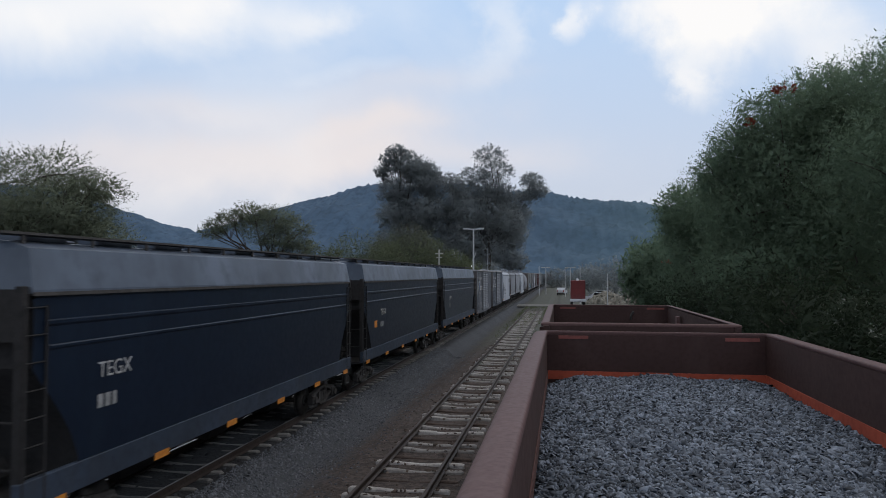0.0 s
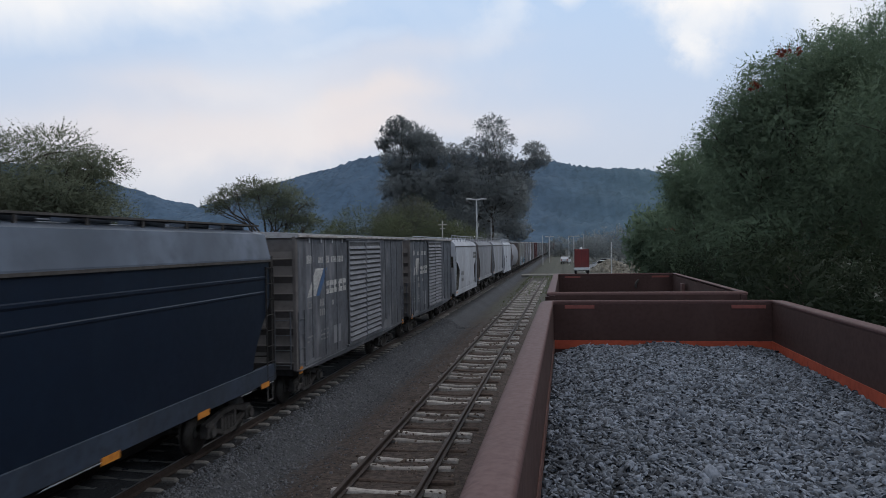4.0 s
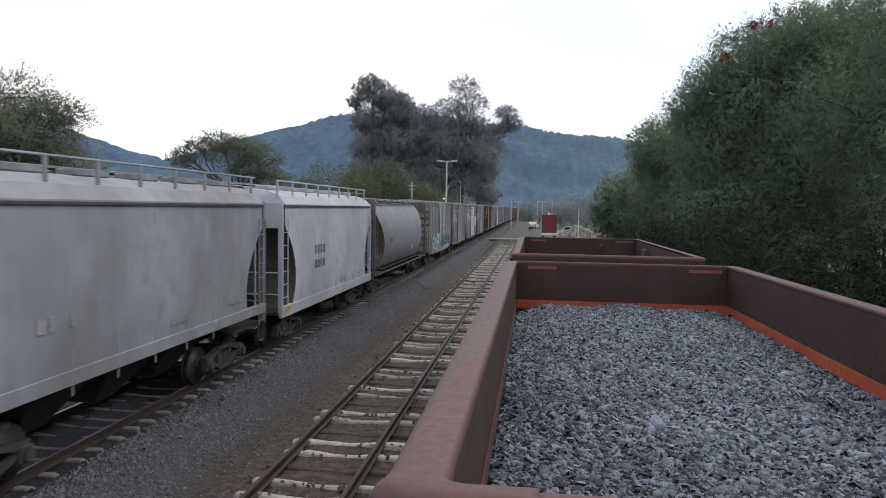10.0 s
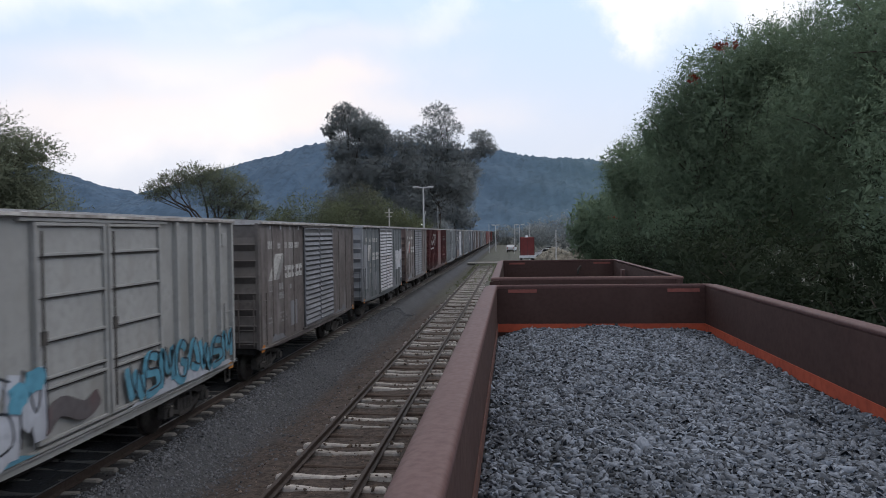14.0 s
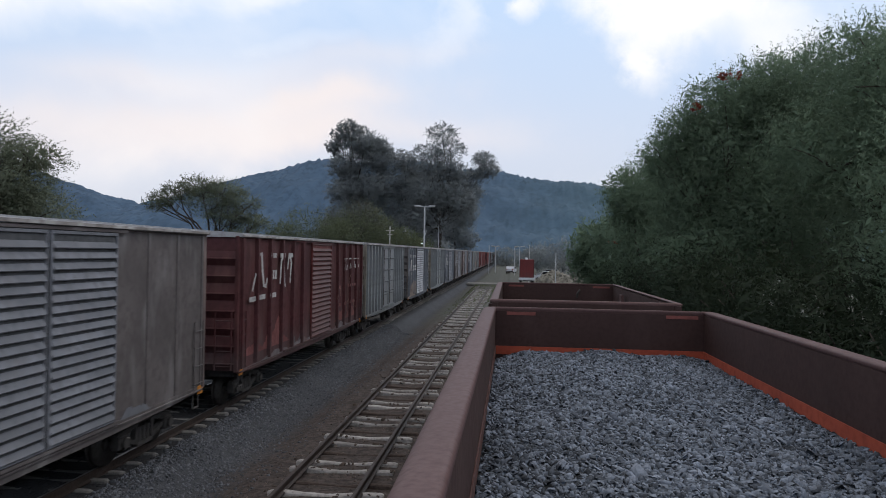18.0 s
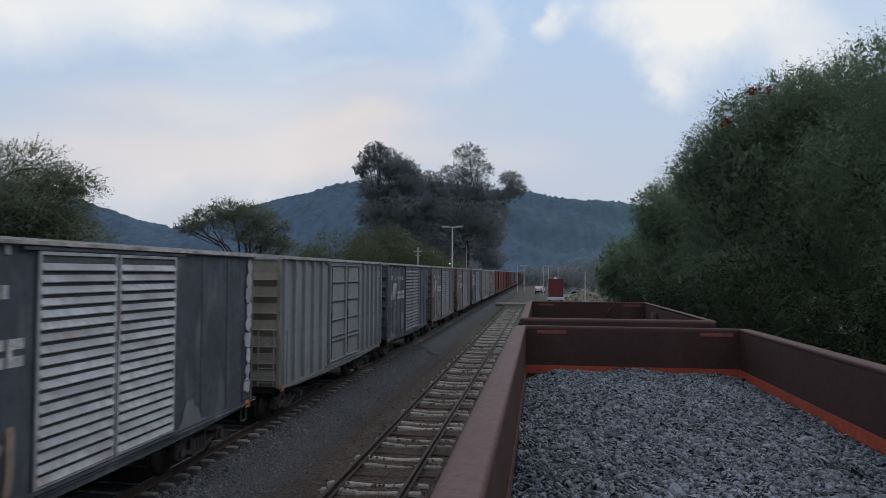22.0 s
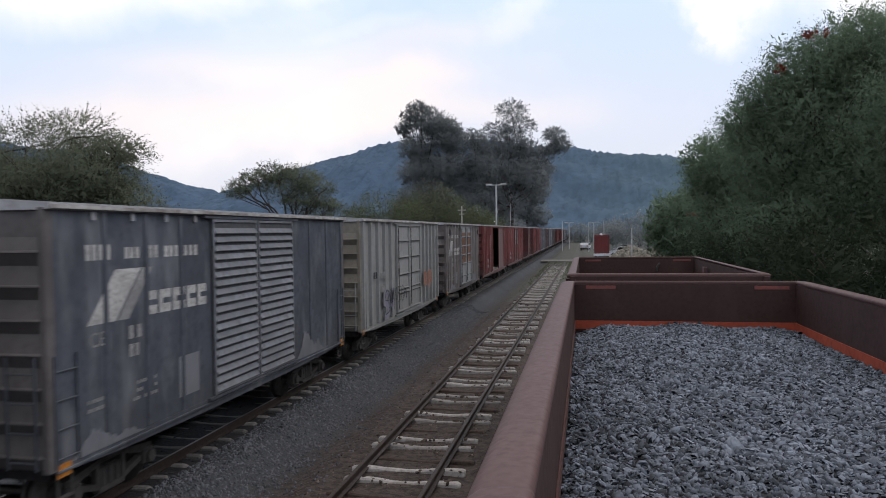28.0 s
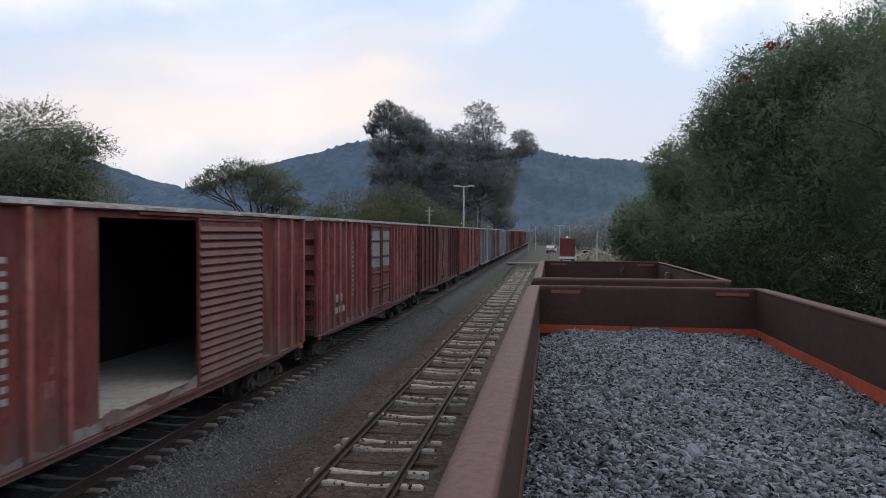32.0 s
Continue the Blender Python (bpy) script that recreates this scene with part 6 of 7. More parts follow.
# ---------------------------------------------------------------- trees and distance
def leaf_cloud(name, centres, radii, per, size, material, seed, sprays=0, droop=0.2, parent=None, label="", shell=0.55):
    """Small leaf blades in uneven clumps round the given centres, with feathery sprays at the outside."""
    rng = np.random.default_rng(seed)
    pts, hubs = [], []
    usual, most = np.mean([np.mean(r) for r in radii]), (per, sprays)
    for c, r in zip(centres, radii):
        before = len(pts)
        r = np.asarray(r, float)
        # as many leaves as the clump's surface has room for
        share = min(1.5, (r.mean() / usual) ** 2)
        per, sprays = max(60, int(most[0] * share)), int(most[1] * share)
        d = rng.normal(size=(per, 3))
        d /= np.linalg.norm(d, axis=1)[:, None]
        k = shell + (1 - shell) * rng.random(per) ** 0.6
        lump = 1 + 0.22 * np.sin(5 * d[:, 0] + 3 * d[:, 2] + c[0]) * np.cos(4 * d[:, 1] + 2 * d[:, 2]) + 0.10 * np.sin(13 * d[:, 0] + 9 * d[:, 1] + 11 * d[:, 2])
        p = np.asarray(c) + d * r * (k * lump)[:, None] + rng.normal(0, 0.12, (per, 3)) * r.mean() * 0.5
        # clumps: pull leaves towards cluster points
        hub = p[rng.integers(0, per, max(per // 22, 1))]
        near = hub[rng.integers(0, len(hub), per)]
        f = 0.16 * r.mean()
        p = np.where(rng.random(per)[:, None] < 0.75, near + rng.normal(0, f * 0.55, (per, 3)), p)
        pts.append(p)
        if sprays:
            d = rng.normal(size=(sprays, 3))
            d[:, 2] = np.abs(d[:, 2]) * 0.9 - 0.1
            d /= np.linalg.norm(d, axis=1)[:, None]
            start = np.asarray(c) + d * r * 0.86
            way = d + rng.normal(0, 0.35, (sprays, 3))
            way /= np.linalg.norm(way, axis=1)[:, None]
            long = rng.uniform(0.16, 0.6, sprays) * r.mean()
            m = 16
            s = np.linspace(0, 1, m)
            q = start[:, None] + way[:, None] * (long[:, None] * s)[..., None]
            q[..., 2] -= droop * (long[:, None] * s ** 2)
            pts.append((q + rng.normal(0, size * 0.45, q.shape)).reshape(-1, 3))
        for q in pts[before:]:
            hubs.append((q - np.asarray(c)) / r)
    p, out = np.concatenate(pts), np.concatenate(hubs)
    keep = p[:, 2] > 0.05
    p, out = p[keep], out[keep]
    out = out / np.linalg.norm(out, axis=1)[:, None]
    n = len(p)
    a = rng.normal(size=(n, 3))
    a /= np.linalg.norm(a, axis=1)[:, None]
    b = np.cross(a, rng.normal(size=(n, 3)))
    b /= np.linalg.norm(b, axis=1)[:, None]
    # blades turn their upper side outwards, and shade softly with their clump
    face = np.cross(a, b)
    b = b * np.where((face * out).sum(1) < 0, -1.0, 1.0)[:, None]
    face = np.cross(a, b)
    s = size * rng.lognormal(0, 0.3, n)[:, None]
    v = np.stack([p - a * s, p + b * s * 0.3, p + a * s, p - b * s * 0.3], 1).reshape(-1, 3)
    me = raw_mesh(name, v, np.arange(4 * n).reshape(-1, 4)[:, [0, 3, 2, 1]], material, smooth=True)
    soft = face * 0.35 + out
    soft /= np.linalg.norm(soft, axis=1)[:, None]
    me.normals_split_custom_set_from_vertices(np.repeat(soft, 4, 0).tolist())
    ob = new(name, me)
    if parent:
        ob.parent = parent
    if label:
        tagged(ob, label)
    return ob


def limb(s, p, q, r0, r1, rng, bends=4, wobble=0.08):
    p, q = Vector(p), Vector(q)
    pts = [p.lerp(q, k / bends) + Vector([rng.uniform(-1, 1) * wobble * (q - p).length * (0 < k < bends) for _ in range(3)]) for k in range(bends + 1)]
    for k in range(bends):
        s.tube(pts[k], pts[k + 1], r0 + (r1 - r0) * k / bends, r0 + (r1 - r0) * (k + 1) / bends, n=7)
    return pts


def tree(name, label, x, y, lobes, trunk_r, material, per, size, seed, sprays=0, fork=0.35, group="", droop=0.2, bare=0, shell=0.55, core=0):
    """A trunk that forks into limbs reaching every lobe of the crown. lobes: dx, dy, z, rx, ry, rz."""
    t = thing(name, label, "tree", group, at=(x, y, -0.35))
    rng = random.Random(seed)
    s = Shape()
    tall = max(l[2] for l in lobes)
    mid = Vector((rng.uniform(-0.04, 0.04) * tall, 0, tall * fork))
    limb(s, (0, 0, -0.2), mid, trunk_r, trunk_r * 0.7, rng, 4, 0.03)
    for l in lobes:
        c = Vector(l[:3])
        pts = limb(s, mid, c, trunk_r * 0.5, trunk_r * 0.14, rng, 4, 0.07)
        for k in range(5 + bare):
            d = Vector((rng.gauss(0, 1), rng.gauss(0, 1), rng.gauss(0.3, 0.7))).normalized()
            limb(s, pts[rng.randrange(2, 5)], c + Vector((d.x * l[3], d.y * l[4], d.z * l[5])) * 0.85, trunk_r * 0.14, 0.015, rng, 3, 0.06)
    part("trunk", s, "bark", t)
    leaf_cloud("crown", [l[:3] for l in lobes], [l[3:6] for l in lobes], per, size, material, seed, sprays, droop, t, shell=shell)
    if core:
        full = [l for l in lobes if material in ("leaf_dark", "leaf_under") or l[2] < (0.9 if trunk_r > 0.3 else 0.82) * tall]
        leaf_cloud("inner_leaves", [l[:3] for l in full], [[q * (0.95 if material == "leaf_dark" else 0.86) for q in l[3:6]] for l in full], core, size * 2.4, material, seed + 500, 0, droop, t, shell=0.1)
    return t


def around(seed, n, rx, ry, z0, z1, r, flat=0.7):
    rng = random.Random(seed)
    out = []
    for k in range(n):
        a = 2 * math.pi * (k + rng.random() * 0.7) / n
        f = rng.uniform(0.35, 0.8)
        out.append((rx * f * math.cos(a), ry * f * math.sin(a), rng.uniform(z0, z1), r * rng.uniform(0.75, 1.2), r * rng.uniform(0.75, 1.2), r * flat * rng.uniform(0.8, 1.2)))
    return out


RIGHT = "dark trees along the ballast cars"
tree("tree", "tall dark leafy tree with orange blossom at its top", 10.6, 36, [(3.4, 0, 12.2, 3, 3, 2.4), (1.8, 0, 12.4, 2.4, 2.4, 1.9), (0, 0, 9.2, 3.6, 3.6, 3.2), (-1.8, 0, 7.4, 2.4, 2.6, 2.6), (2.0, 0.5, 10.8, 3.0, 3.0, 2.4), (-0.4, -0.8, 11.6, 2.2, 2.4, 1.7), (-2.0, 0, 10.3, 1.7, 1.8, 1.6), (-3.1, 0, 9.2, 1.3, 1.4, 1.2), (2, -2, 6, 3.5, 3, 3), (-1, -1, 4.5, 3, 3, 2.6), (3.6, 1, 9.4, 3, 3, 2.6)], 0.35, "leaf_dark", 8000, 0.05, 41, 520, group=RIGHT, core=4200)
tree("tree", "dark spreading tree with feathery twig ends", 15.5, 28, [(1.5, 2, 12.2, 3.4, 3.4, 2.6), (5, 0, 12.8, 4.0, 4, 3), (-1.6, 2, 12.4, 2.4, 2.6, 1.7), (0, 0, 9.4, 4.6, 4.4, 3.6), (-3.2, 0.5, 8.2, 2.8, 3, 2.8), (2.6, -1, 11, 3.6, 3.5, 2.8), (-1.5, -2, 10.6, 2.6, 2.6, 2.0), (0, -3, 6, 4.2, 3.6, 3.2)], 0.4, "leaf_dark", 8000, 0.052, 42, 460, group=RIGHT, core=4200)
tree("tree", "dark tree with thin feathery outer twigs", 8.9, 45, [(0, 0, 7.6, 2.9, 3, 2.6), (-1.6, 0, 8.2, 1.6, 1.8, 1.9), (1.5, 0, 9, 2.2, 2.2, 2), (0, 0, 5, 3, 3, 2.6)], 0.25, "leaf_dark", 6000, 0.06, 43, 360, group=RIGHT, core=4200, shell=0.35)
tree("tree", "dense dark green tree with a few blossoms", 9.2, 60, [(0, 0, 5.2, 3.6, 3.6, 3.2), (-1.8, 0, 4.2, 2.6, 2.8, 3.0), (1.8, 0, 6.6, 2.6, 2.6, 2.4)], 0.25, "leaf_dark", 4200, 0.11, 44, 60, group=RIGHT, core=4200)
tree("tree", "dark near tree leaning over the ballast cars", 12.5, 14.5, [(0, 0, 8.2, 3.8, 4.2, 2.8), (3.5, 5, 9.4, 3.4, 3.4, 2.6), (-2.6, 1.5, 6.6, 2.2, 2.6, 2.1), (1, 4, 8.0, 3.5, 3, 2.4), (0, -3, 6.6, 3.4, 3, 2.8), (-1, 3, 4.5, 3, 3, 2.6)], 0.35, "leaf_dark", 9000, 0.042, 45, 420, group=RIGHT, core=4200)
tree("tree", "dark tree standing behind the front row", 19, 44, [(0, 0, 10, 5, 5, 4), (-3, 0, 8, 4, 4, 4), (3, 0, 12, 4, 4, 3), (0, 0, 5, 5, 4, 4)], 0.4, "leaf_dark", 3000, 0.14, 46, 50, group=RIGHT, core=2000)
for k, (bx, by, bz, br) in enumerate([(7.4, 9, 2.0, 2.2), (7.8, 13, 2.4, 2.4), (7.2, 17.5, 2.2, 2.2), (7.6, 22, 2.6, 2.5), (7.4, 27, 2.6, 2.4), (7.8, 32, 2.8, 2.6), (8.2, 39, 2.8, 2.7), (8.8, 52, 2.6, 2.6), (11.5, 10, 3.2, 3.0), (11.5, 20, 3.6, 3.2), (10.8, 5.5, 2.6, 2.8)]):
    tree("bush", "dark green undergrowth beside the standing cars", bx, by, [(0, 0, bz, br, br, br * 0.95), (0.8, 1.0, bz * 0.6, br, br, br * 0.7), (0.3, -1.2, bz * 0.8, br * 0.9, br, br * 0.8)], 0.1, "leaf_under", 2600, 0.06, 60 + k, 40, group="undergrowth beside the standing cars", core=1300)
blossom = thing("blossom", "orange-red blossom clusters on the tall dark tree", "blossom", at=(0, 0, 0))
tagged(leaf_cloud("petals", [(9.56, 33.0, 12.4), (8.2, 33.0, 11.0), (7.8, 55.5, 5.3)], [(0.6, 0.5, 0.35), (0.3, 0.3, 0.4), (0.5, 0.5, 0.2)], 170, 0.07, "flower", 71, parent=blossom, shell=0.1), kind="stuff")

tree("tree", "wide olive-green tree with sparse feathery top", -41, 47, around(3, 9, 8, 6, 6.5, 9.5, 3.0) + [(5.8, 0, 8.4, 3.4, 3.2, 3.4), (8.6, 0, 5.4, 2.6, 3, 3.2), (0, 0, 11.2, 4, 4, 2.0), (4, 0, 11.8, 3.4, 3, 1.7), (7.6, 0, 10.6, 2.4, 2.4, 1.4)], 0.45, "leaf_olive", 3800, 0.075, 51, 240, droop=0.1, shell=0.4, core=1300)
tree("tree", "flat-topped thorn tree with a leaning trunk", -30.2, 70, [(-5.6, 0, 8.9, 1.3, 1.6, 0.6), (-4.6, 0, 9.6, 1.6, 2, 0.8), (-3.2, 0, 10.3, 1.7, 2, 0.8), (-1.0, 0, 10.7, 2.2, 2.4, 1.0), (1.2, 0, 10.2, 2.2, 2.4, 1.1), (3.2, 0, 9.0, 1.9, 2, 1.2), (0.2, 0, 9.0, 2.6, 2.2, 1.3), (1.8, 0, 7.6, 2.2, 2, 1.3), (4.6, 0, 7.2, 1.5, 1.5, 0.9)], 0.26, "leaf_olive", 2400, 0.07, 52, 150, fork=0.42, droop=0.05, bare=4, shell=0.3, core=260)
for k, (bx, by, bz, br) in enumerate([(-26, 92, 6.4, 4.6), (-20.5, 97, 7.0, 4.4), (-15.5, 100, 5.0, 3.6), (-33, 90, 5.0, 4.2), (-16.5, 106, 5.0, 3.4)]):
    tree("bush", "broad olive-green bush behind the train", bx, by, [(0, 0, bz, br, br, br * 0.82), (br * 0.7, 0, bz * 0.85, br * 0.8, br, br * 0.7), (-br * 0.7, 0, bz * 0.8, br * 0.8, br, br * 0.7)], 0.15, "leaf_bush", 4200, 0.12, 80 + k, 30, group="bushes behind the train", core=300)
GUM = "tall gum trees behind the train"
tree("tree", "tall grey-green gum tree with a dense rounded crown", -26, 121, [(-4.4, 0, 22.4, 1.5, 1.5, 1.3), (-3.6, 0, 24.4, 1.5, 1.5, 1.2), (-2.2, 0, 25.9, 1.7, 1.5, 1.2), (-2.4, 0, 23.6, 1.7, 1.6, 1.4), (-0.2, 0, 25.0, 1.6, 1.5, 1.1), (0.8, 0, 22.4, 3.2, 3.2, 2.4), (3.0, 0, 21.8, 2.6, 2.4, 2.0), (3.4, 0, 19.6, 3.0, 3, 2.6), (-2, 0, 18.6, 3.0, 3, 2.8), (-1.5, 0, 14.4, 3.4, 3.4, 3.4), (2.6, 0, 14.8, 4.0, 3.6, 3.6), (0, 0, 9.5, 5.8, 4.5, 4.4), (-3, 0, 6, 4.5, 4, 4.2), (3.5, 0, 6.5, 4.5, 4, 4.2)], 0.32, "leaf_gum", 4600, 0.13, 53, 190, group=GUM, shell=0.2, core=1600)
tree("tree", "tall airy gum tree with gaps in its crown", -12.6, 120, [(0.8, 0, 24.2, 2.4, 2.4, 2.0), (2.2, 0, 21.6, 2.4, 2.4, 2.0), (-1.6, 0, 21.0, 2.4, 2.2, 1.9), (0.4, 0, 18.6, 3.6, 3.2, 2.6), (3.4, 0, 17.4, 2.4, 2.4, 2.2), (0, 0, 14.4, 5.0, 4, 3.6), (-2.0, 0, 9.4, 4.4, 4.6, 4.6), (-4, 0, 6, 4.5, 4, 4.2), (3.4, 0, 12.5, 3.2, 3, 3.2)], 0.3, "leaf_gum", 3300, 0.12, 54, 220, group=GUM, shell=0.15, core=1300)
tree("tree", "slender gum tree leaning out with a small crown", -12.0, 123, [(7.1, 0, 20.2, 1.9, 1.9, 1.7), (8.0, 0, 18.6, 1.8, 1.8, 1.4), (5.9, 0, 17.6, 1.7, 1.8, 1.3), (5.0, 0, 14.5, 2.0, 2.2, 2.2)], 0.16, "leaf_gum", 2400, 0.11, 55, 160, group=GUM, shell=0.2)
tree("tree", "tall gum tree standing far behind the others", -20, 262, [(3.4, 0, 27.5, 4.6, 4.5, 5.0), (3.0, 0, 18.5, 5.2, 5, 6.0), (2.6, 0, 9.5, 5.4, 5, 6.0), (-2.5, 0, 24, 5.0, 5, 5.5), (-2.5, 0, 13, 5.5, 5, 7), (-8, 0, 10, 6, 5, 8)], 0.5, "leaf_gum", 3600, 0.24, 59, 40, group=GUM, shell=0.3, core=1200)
tree("tree", "brownish low tree at the foot of the gum trees", -25, 108, [(0, 0, 8.4, 3.4, 3.4, 3.2), (2.4, 0, 9.8, 2.8, 3, 2.6), (-2.6, 0, 6.6, 3.2, 3, 3.0), (4.2, 0, 7.2, 3.4, 3.4, 3.4)], 0.25, "leaf_brown", 4200, 0.13, 57, 30, shell=0.3, core=600)
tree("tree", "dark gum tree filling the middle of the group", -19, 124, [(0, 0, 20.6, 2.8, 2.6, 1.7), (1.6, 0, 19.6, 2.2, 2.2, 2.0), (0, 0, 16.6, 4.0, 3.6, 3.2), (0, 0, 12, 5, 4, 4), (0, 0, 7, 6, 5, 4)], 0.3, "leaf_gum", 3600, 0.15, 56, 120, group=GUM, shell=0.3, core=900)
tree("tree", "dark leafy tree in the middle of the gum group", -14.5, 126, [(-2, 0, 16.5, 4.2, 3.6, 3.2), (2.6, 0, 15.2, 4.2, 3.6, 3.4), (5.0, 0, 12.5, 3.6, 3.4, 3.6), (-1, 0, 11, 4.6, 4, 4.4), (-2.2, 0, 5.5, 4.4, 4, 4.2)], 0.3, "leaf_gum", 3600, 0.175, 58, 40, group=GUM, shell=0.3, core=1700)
# yard trees take the gum leaf for its painted-in haze
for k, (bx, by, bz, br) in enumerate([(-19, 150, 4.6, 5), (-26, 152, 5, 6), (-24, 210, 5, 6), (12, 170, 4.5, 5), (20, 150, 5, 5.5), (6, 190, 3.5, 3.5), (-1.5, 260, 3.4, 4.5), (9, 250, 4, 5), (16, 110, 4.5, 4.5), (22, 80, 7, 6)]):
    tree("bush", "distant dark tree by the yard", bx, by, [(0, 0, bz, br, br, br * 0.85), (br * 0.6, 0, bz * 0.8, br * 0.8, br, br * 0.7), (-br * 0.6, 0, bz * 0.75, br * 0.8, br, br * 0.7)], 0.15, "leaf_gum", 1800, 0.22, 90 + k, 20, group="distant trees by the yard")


def hill(name, label, height, y0, half, x0, x1, seed):
    xs, ys = np.linspace(x0, x1, 640), np.linspace(y0 - 2.6 * half, y0 + 1.2 * half, 64)
    X, Y = np.meshgrid(xs, ys)
    Z = height(X) * np.exp(-((Y - y0) / half) ** 2)
    rng = np.random.default_rng(seed)
    Z = Z + 6 * np.sin(X / 31 + Y / 47) * np.sin(Y / 39 - X / 90) * (Z > 12) + rng.uniform(0, 1, Z.shape) ** 1.5 * 6.0 * (Z > 8) - 5.5
    v = np.stack([X, Y, Z], -1).reshape(-1, 3)
    n = len(xs)
    i = (np.arange(len(ys) - 1)[:, None] * n + np.arange(n - 1)[None]).ravel()
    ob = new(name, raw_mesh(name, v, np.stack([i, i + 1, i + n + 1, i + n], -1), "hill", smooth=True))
    tagged(ob, label, "hill", kind="structure")


def bell(x, c, left, right):
    return np.exp(-((x - c) / np.where(x < c, left, right)) ** 2)


hill("hill_1", "forested hill in the distance, blue with painted-in haze", lambda x: 157 * bell(x, -250, 425, 335) + 17 * bell(x, 50, 130, 120) + 84 * bell(x, 260, 260, 500), 1200, 260, -900, 1500, 1)
hill("hill_2", "forested hill falling to a pass, blue with painted-in haze", lambda x: 196 * bell(x, -1190, 520, 520), 1300, 280, -2400, -300, 2)

mast = thing("radio_mast", "thin lattice mast on the pass", "mast", at=(-640, 1195, 55))
part("mast", Shape().tube((0, 0, 0), (0, 0, 38), 0.9, 0.5, n=6), "pole", mast)


# ---------------------------------------------------------------- yard furniture beyond the cars
def t_lamp(x, y, tall, arm, label):
    p = thing("street_lamp", label, "street lamp", "yard lamps", at=(x, y, -0.35))
    part("pole", Shape().tube((0, 0, 0), (0, 0, tall), 0.13, 0.09, n=10), "pole", p)
    part("arm", Shape().box(-arm / 2, arm / 2, -0.06, 0.06, tall - 0.06, tall + 0.06, 0.01), "pole", p)
    for sx in (-1, 1):
        head = part("lamp_head", Shape().box(sx * arm * 0.36 - 0.42, sx * arm * 0.36 + 0.42, -0.16, 0.16, tall + 0.02, tall + 0.18, 0.03), "pole", p, "flat pale lamp head")
    return p


t_lamp(-11.6, 96, 10.75, 2.7, "tall pale lamp pole with a level cross arm")
t_lamp(-3.6, 172, 6.3, 1.7, "pale yard lamp with a flat cross arm")
t_lamp(2.1, 172, 6.3, 1.9, "pale yard lamp with a flat cross arm")


def plain_pole(x, y, tall, r, label):
    p = thing("utility_pole", label, "pole", "plain poles", at=(x, y, -0.35))
    part("pole", Shape().tube((0, 0, 0), (0, 0, tall), r, r * 0.75, n=8), "pole", p)
    part("cap", Shape().tube((0, 0, tall), (0, 0, tall + 0.08), r, r * 0.4, n=8), "pole", p)
    return p


plain_pole(-11.9, 118, 9.0, 0.09, "slim pale pole behind the train")
plain_pole(5.2, 84, 4.7, 0.07, "slim pale post beside the parked car")
plain_pole(-4.8, 160, 6.4, 0.08, "slim pale yard pole")
plain_pole(3.0, 118, 6.0, 0.07, "slim pale pole by the red truck")
plain_pole(0.8, 150, 6.2, 0.07, "slim pale pole by the crossing")
low = thing("utility_pole", "short pole with a small cross arm behind the train", "pole", "plain poles", at=(-15.6, 92, -0.35))
part("pole", Shape().tube((0, 0, 0), (0, 0, 7.9), 0.1, 0.08, n=8), "concrete", low)
part("cross_arm", Shape().box(-0.55, 0.55, -0.05, 0.05, 7.3, 7.42, 0.01).box(-0.35, 0.35, -0.05, 0.05, 6.8, 6.9, 0.01), "concrete", low)
lamp = thing("wall_lamp", "small lit lamp on a thin post", "street lamp", at=(-12.4, 100, -0.35))
part("post", Shape().tube((0, 0, 0), (0, 0, 5.8), 0.05, n=6), "truck", lamp)
part("bulb", Shape().tube((0, -0.1, 5.8), (0, -0.1, 5.95), 0.06, 0.045, n=10), "lamp", lamp, "small glowing white lamp")
twigs = thing("bare_branches", "pale bare branches in front of the dark gum trees", "dead tree", at=(-15.0, 112, -0.35))
rng = random.Random(14)
for sx in (-1, 1):
    tw = Shape()
    p = Vector((sx * 0.3, 0, 5.0))
    for k in range(6):
        q = p + Vector((sx * rng.uniform(0.1, 0.45), 0, rng.uniform(0.3, 0.75)))
        tw.tube(p, q, 0.07, 0.055, n=5)
        p = q
    tw.tube((sx * 0.3, 0, 0), (sx * 0.3, 0, 5.0), 0.1, 0.07, n=6)
    part("branch", tw, "pole", twigs)

crossing = thing("level_crossing", "pale concrete road crossing over the tracks", "level crossing", kind="structure")
for k in range(12):
    x = -6.3 + 1.25 * k
    part("panel", shared("crossing_panel", lambda: Shape().box(0, 1.2, 0, 4.6, -0.30, -0.09, 0.02), "road_slab"), "road_slab", crossing, at=(x, 103.5 + 0.06 * (k % 3), 0))
yard = Shape()
rng = random.Random(3)
for k in range(1500):
    gx, gy = rng.uniform(-4.9, -1.2), 50 + 52 * rng.random() ** 0.6
    h, w = rng.uniform(0.08, 0.26), 0.02
    yard.add([(gx - w, gy, -0.3), (gx + w, gy, -0.3), (gx + rng.uniform(-0.08, 0.08), gy, -0.25 + h)], [(0, 1, 2)])
    gx += 0.06
    yard.add([(gx - w, gy, -0.3), (gx + w, gy + 0.05, -0.3), (gx + rng.uniform(-0.12, 0.12), gy, -0.25 + h * 0.8)], [(0, 1, 2)])
solid("grass_tufts", yard, "grass", "short green weeds growing between the siding rails", "grass", "stuff")


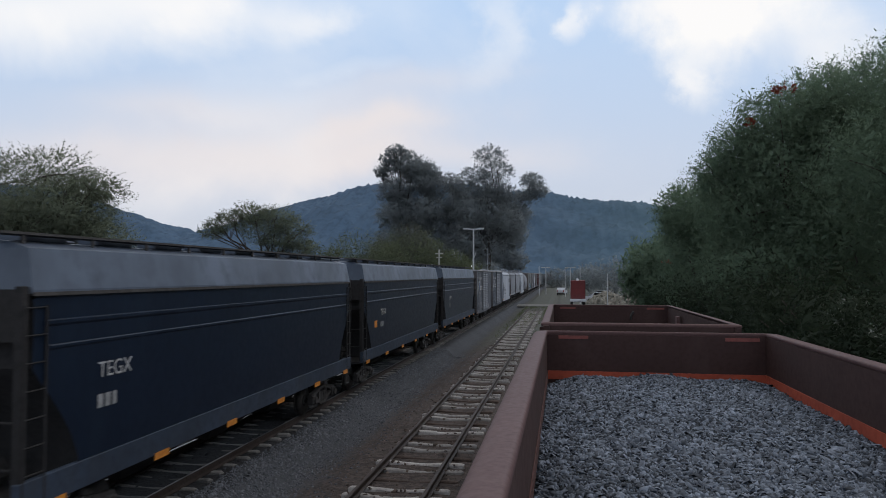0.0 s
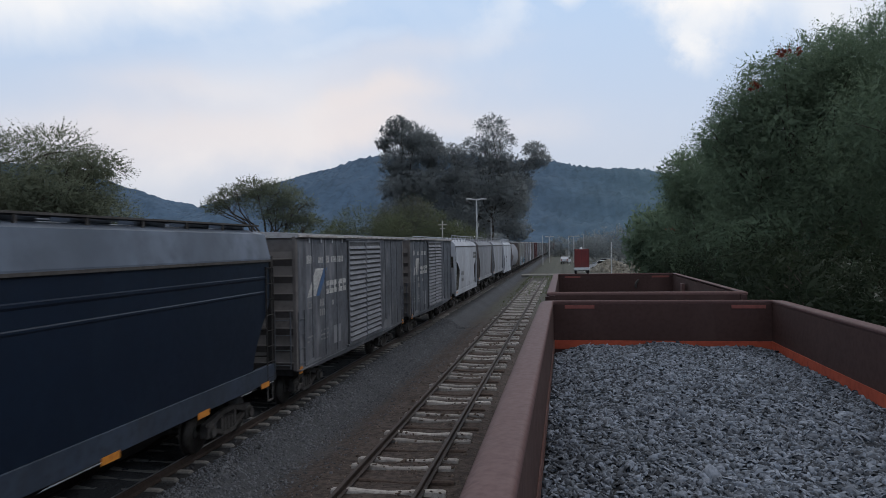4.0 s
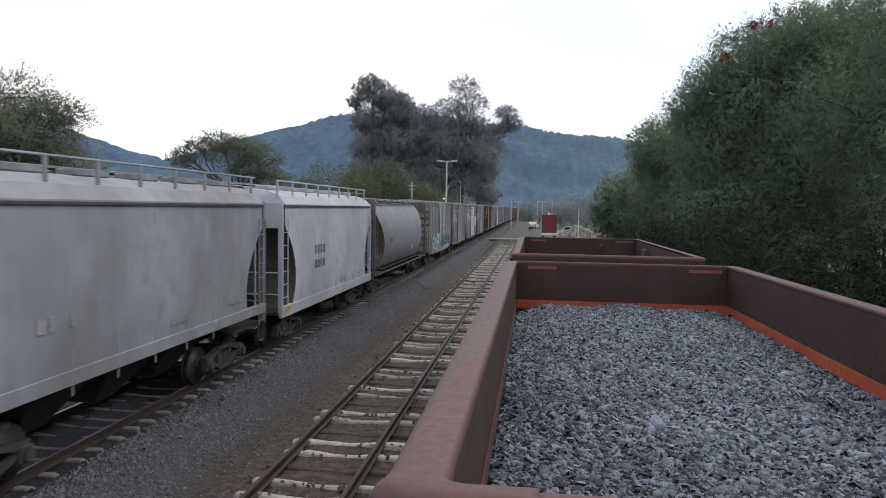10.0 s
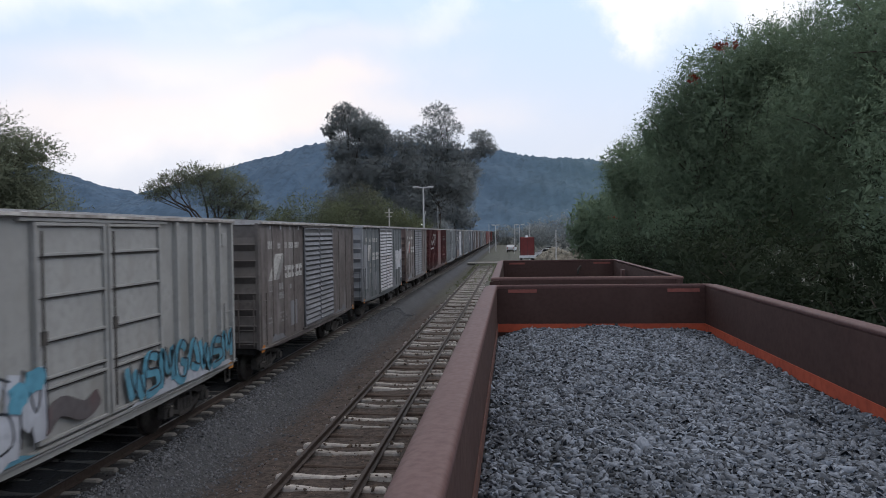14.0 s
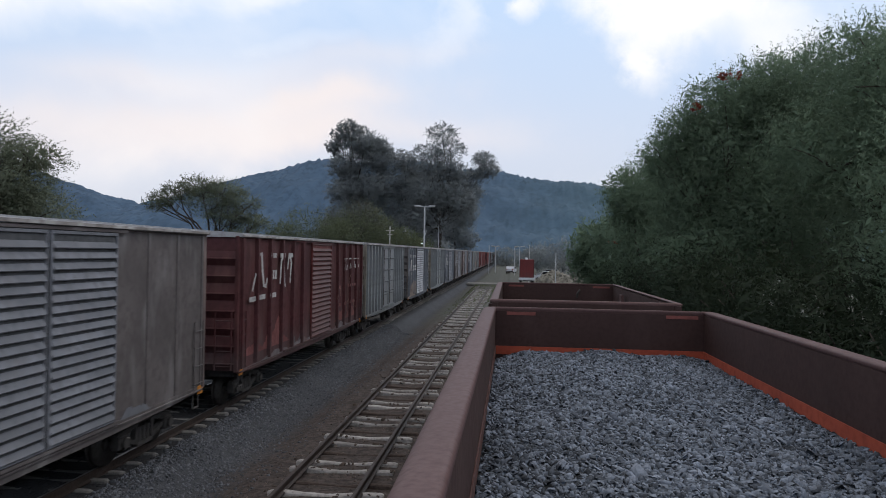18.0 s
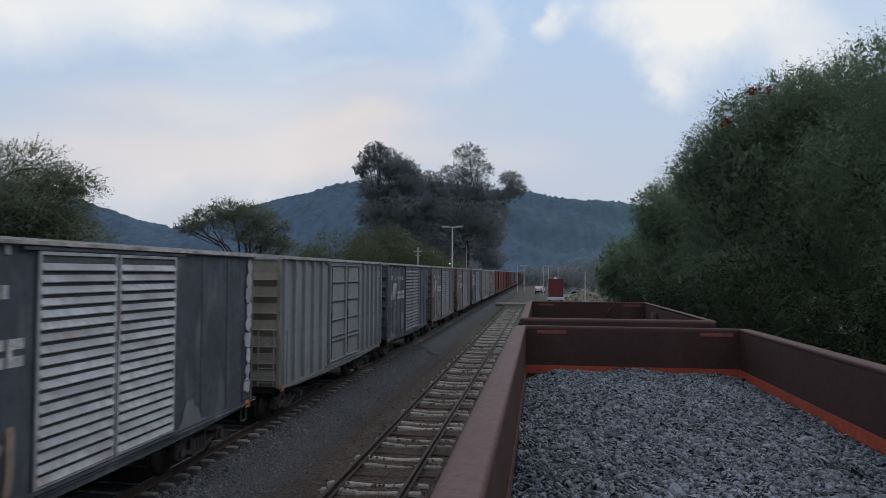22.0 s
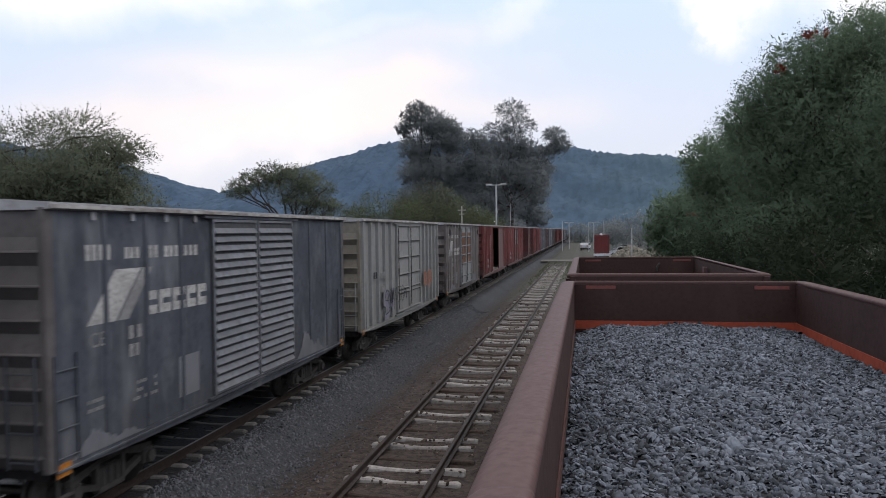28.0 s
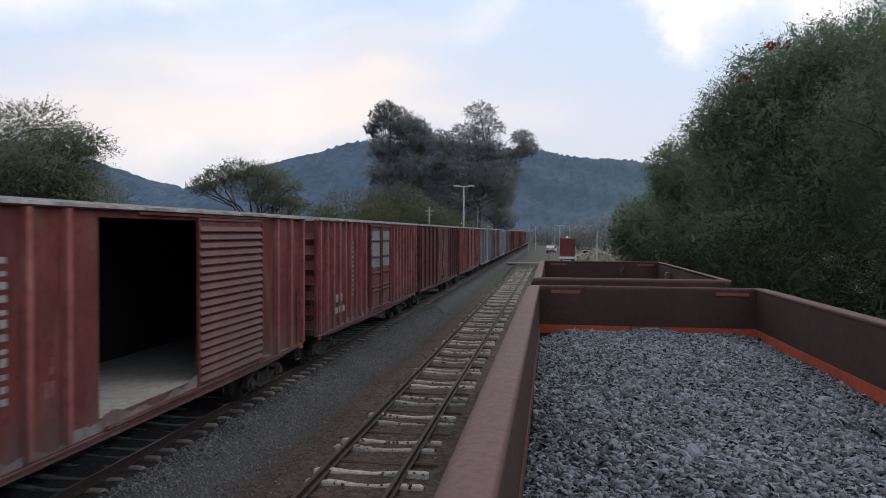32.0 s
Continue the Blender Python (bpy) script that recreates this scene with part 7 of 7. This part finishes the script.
def red_truck():
    t = thing("cargo_truck", "red box truck standing by the crossing", "truck", at=(2.35, 104, -0.1))
    body = part("cargo_box", Shape().box(-1.0, 1.0, 0, 4.6, 1.0, 3.6, 0.04), "truck_red", t, "tall red cargo box")
    part("rear_frame", Shape().box(-1.03, -0.95, -0.02, 0.06, 1.0, 3.6).box(0.95, 1.03, -0.02, 0.06, 1.0, 3.6).box(-0.03, 0.03, -0.03, 0.04, 1.05, 3.55), "dark_red_paint", t)
    part("cab", Shape().prism([(4.7, 0.7), (6.4, 0.7), (6.4, 1.5), (6.0, 2.5), (4.7, 2.6)], "x", -1.0, 1.0), "truck_red", t)
    part("bumper", Shape().box(-1.15, 1.15, -0.28, -0.1, 0.62, 1.0, 0.03), "car_white", t, "pale rear bumper and ramp")
    part("beacon", Shape().tube((-0.1, 0.5, 3.6), (-0.1, 0.5, 3.9), 0.22, 0.16, n=10), "car_white", t, "white beacon on the roof")
    part("chassis", Shape().box(-0.5, 0.5, 0, 6.2, 0.55, 0.98), "under", t)
    for y in (1.0, 5.4):
        for sx in (-1, 1):
            w = part("wheel", Shape().tube((sx * 0.7, y, 0.45), (sx * 1.0, y, 0.45), 0.45, n=18), "rubber", t)
            part("rim", Shape().tube((sx * 0.97, y, 0.45), (sx * 1.01, y, 0.45), 0.24, n=12), "pole", w)


def suv(x, y, turn, label, mat="car_white"):
    t = thing("parked_car", label, "car", "parked vehicles", at=(x, y, -0.35))
    t.rotation_euler = (0, 0, radians(turn))
    s = Shape()
    side = [(-2.1, 0.45), (2.15, 0.45), (2.2, 0.85), (2.05, 1.02), (1.1, 1.12), (0.55, 1.68), (-1.7, 1.72), (-2.1, 1.15)]
    rings = [[(y0, w, z) for y0, z in side] for w in (-0.86, 0.86)]
    s.stack(rings)
    part("body", s, mat, t)
    part("side_glass", Shape().prism([(-1.65, 1.15), (0.85, 1.15), (0.48, 1.6), (-1.58, 1.63)], "y", -0.872, 0.872), "glass", t, "dark side windows")
    part("windscreen", Shape().add([(1.07, -0.75, 1.15), (1.07, 0.75, 1.15), (0.59, 0.7, 1.64), (0.59, -0.7, 1.64)], [(0, 1, 2, 3)]).add([(1.09, -0.75, 1.16), (1.09, 0.75, 1.16), (0.61, 0.7, 1.65), (0.61, -0.7, 1.65)], [(0, 1, 2, 3)]), "glass", t)
    for a in (-1.35, 1.35):
        for sx in (-1, 1):
            w = part("wheel", Shape().tube((a, sx * 0.66, 0.34), (a, sx * 0.88, 0.34), 0.34, n=18), "rubber", t)
            part("rim", Shape().tube((a, sx * 0.86, 0.34), (a, sx * 0.89, 0.34), 0.2, n=12), "pole", w)
    for sx in (-1, 1):
        part("headlight", Shape().box(2.12, 2.2, sx * 0.6 - 0.14, sx * 0.6 + 0.14, 0.78, 0.92), "pole", t)
        part("tail_light", Shape().box(-2.12, -2.06, sx * 0.68 - 0.1, sx * 0.68 + 0.1, 0.8, 1.15), "red_mark", t)
    part("bumper", Shape().box(2.15, 2.26, -0.8, 0.8, 0.4, 0.62, 0.02).box(-2.2, -2.05, -0.8, 0.8, 0.4, 0.62, 0.02), "under", t)


red_truck()
suv(6.35, 126, 160, "white estate car parked beyond the ballast cars")
suv(7.3, 140, 175, "pale car parked behind the white one", "light_grey_paint")
suv(0.2, 168, 80, "small white car far off by the track")


def mound(x, y, w, d, h, seed):
    rng = np.random.default_rng(seed)
    n = 900
    a, r = rng.uniform(0, 2 * np.pi, n), np.sqrt(rng.random(n))
    px, py = x + w * r * np.cos(a), y + d * r * np.sin(a)
    pz = -0.4 + h * (1 - r ** 1.6) * rng.uniform(0.5, 1, n)
    ob = stones("rubble_mound", np.stack([px, py, pz], -1), 0.30, "rubble", seed, 0.7, 0.5)
    tagged(ob, "pale heap of rubble and dry earth by the trees", "rubble heap", kind="stuff")


mound(10.2, 108, 3.4, 4.0, 2.1, 5)
mound(7.2, 122, 3.0, 3.0, 1.8, 6)


# two birds crossing over the train
def bird(x, z, y):
    b = thing("bird", "small dark bird flying high over the train", "bird", "birds in the sky", at=(x, y, z))
    part("body", Shape().tube((-0.10, 0, 0), (0.0, 0, 0.01), 0.012, 0.03, n=8).tube((0.0, 0, 0.01), (0.11, 0, 0), 0.03, 0.008, n=8), "bird", b)
    for sy in (-1, 1):
        part("wing", Shape().prism([(-0.05, 0), (0.04, 0), (0.06, sy * 0.13), (0.01, sy * 0.25), (-0.01, sy * 0.12)], "z", 0.0, 0.012), "bird", b).rotation_euler = (radians(28 * sy), 0, 0)
    return b


BIRDS = [(bird(0, 30, 55), (102.2, -13.785, 0.76, 1.3175)), (bird(0, 30, 55), (95.2, -12.6, 6.7, 0.55))]


# ---------------------------------------------------------------- what moves
def motions():
    times = [0, 2, 4, 6, 8, 10, 12, 14, 16, 18, 20, 22, 24, 26, 28, 30, 32]
    for car, front in CARS:
        walk(car, [(t, pose(MAIN, front - train_at(t), RAISE)) for t in times])

    # the birds: place and speed across, height and climb
    for b, (x0, vx, z0, vz) in BIRDS:
        walk(b, [(t, pose(x0 + vx * t, 30, z0 + vz * t, 0, 0, 180)) for t in times])


motions()
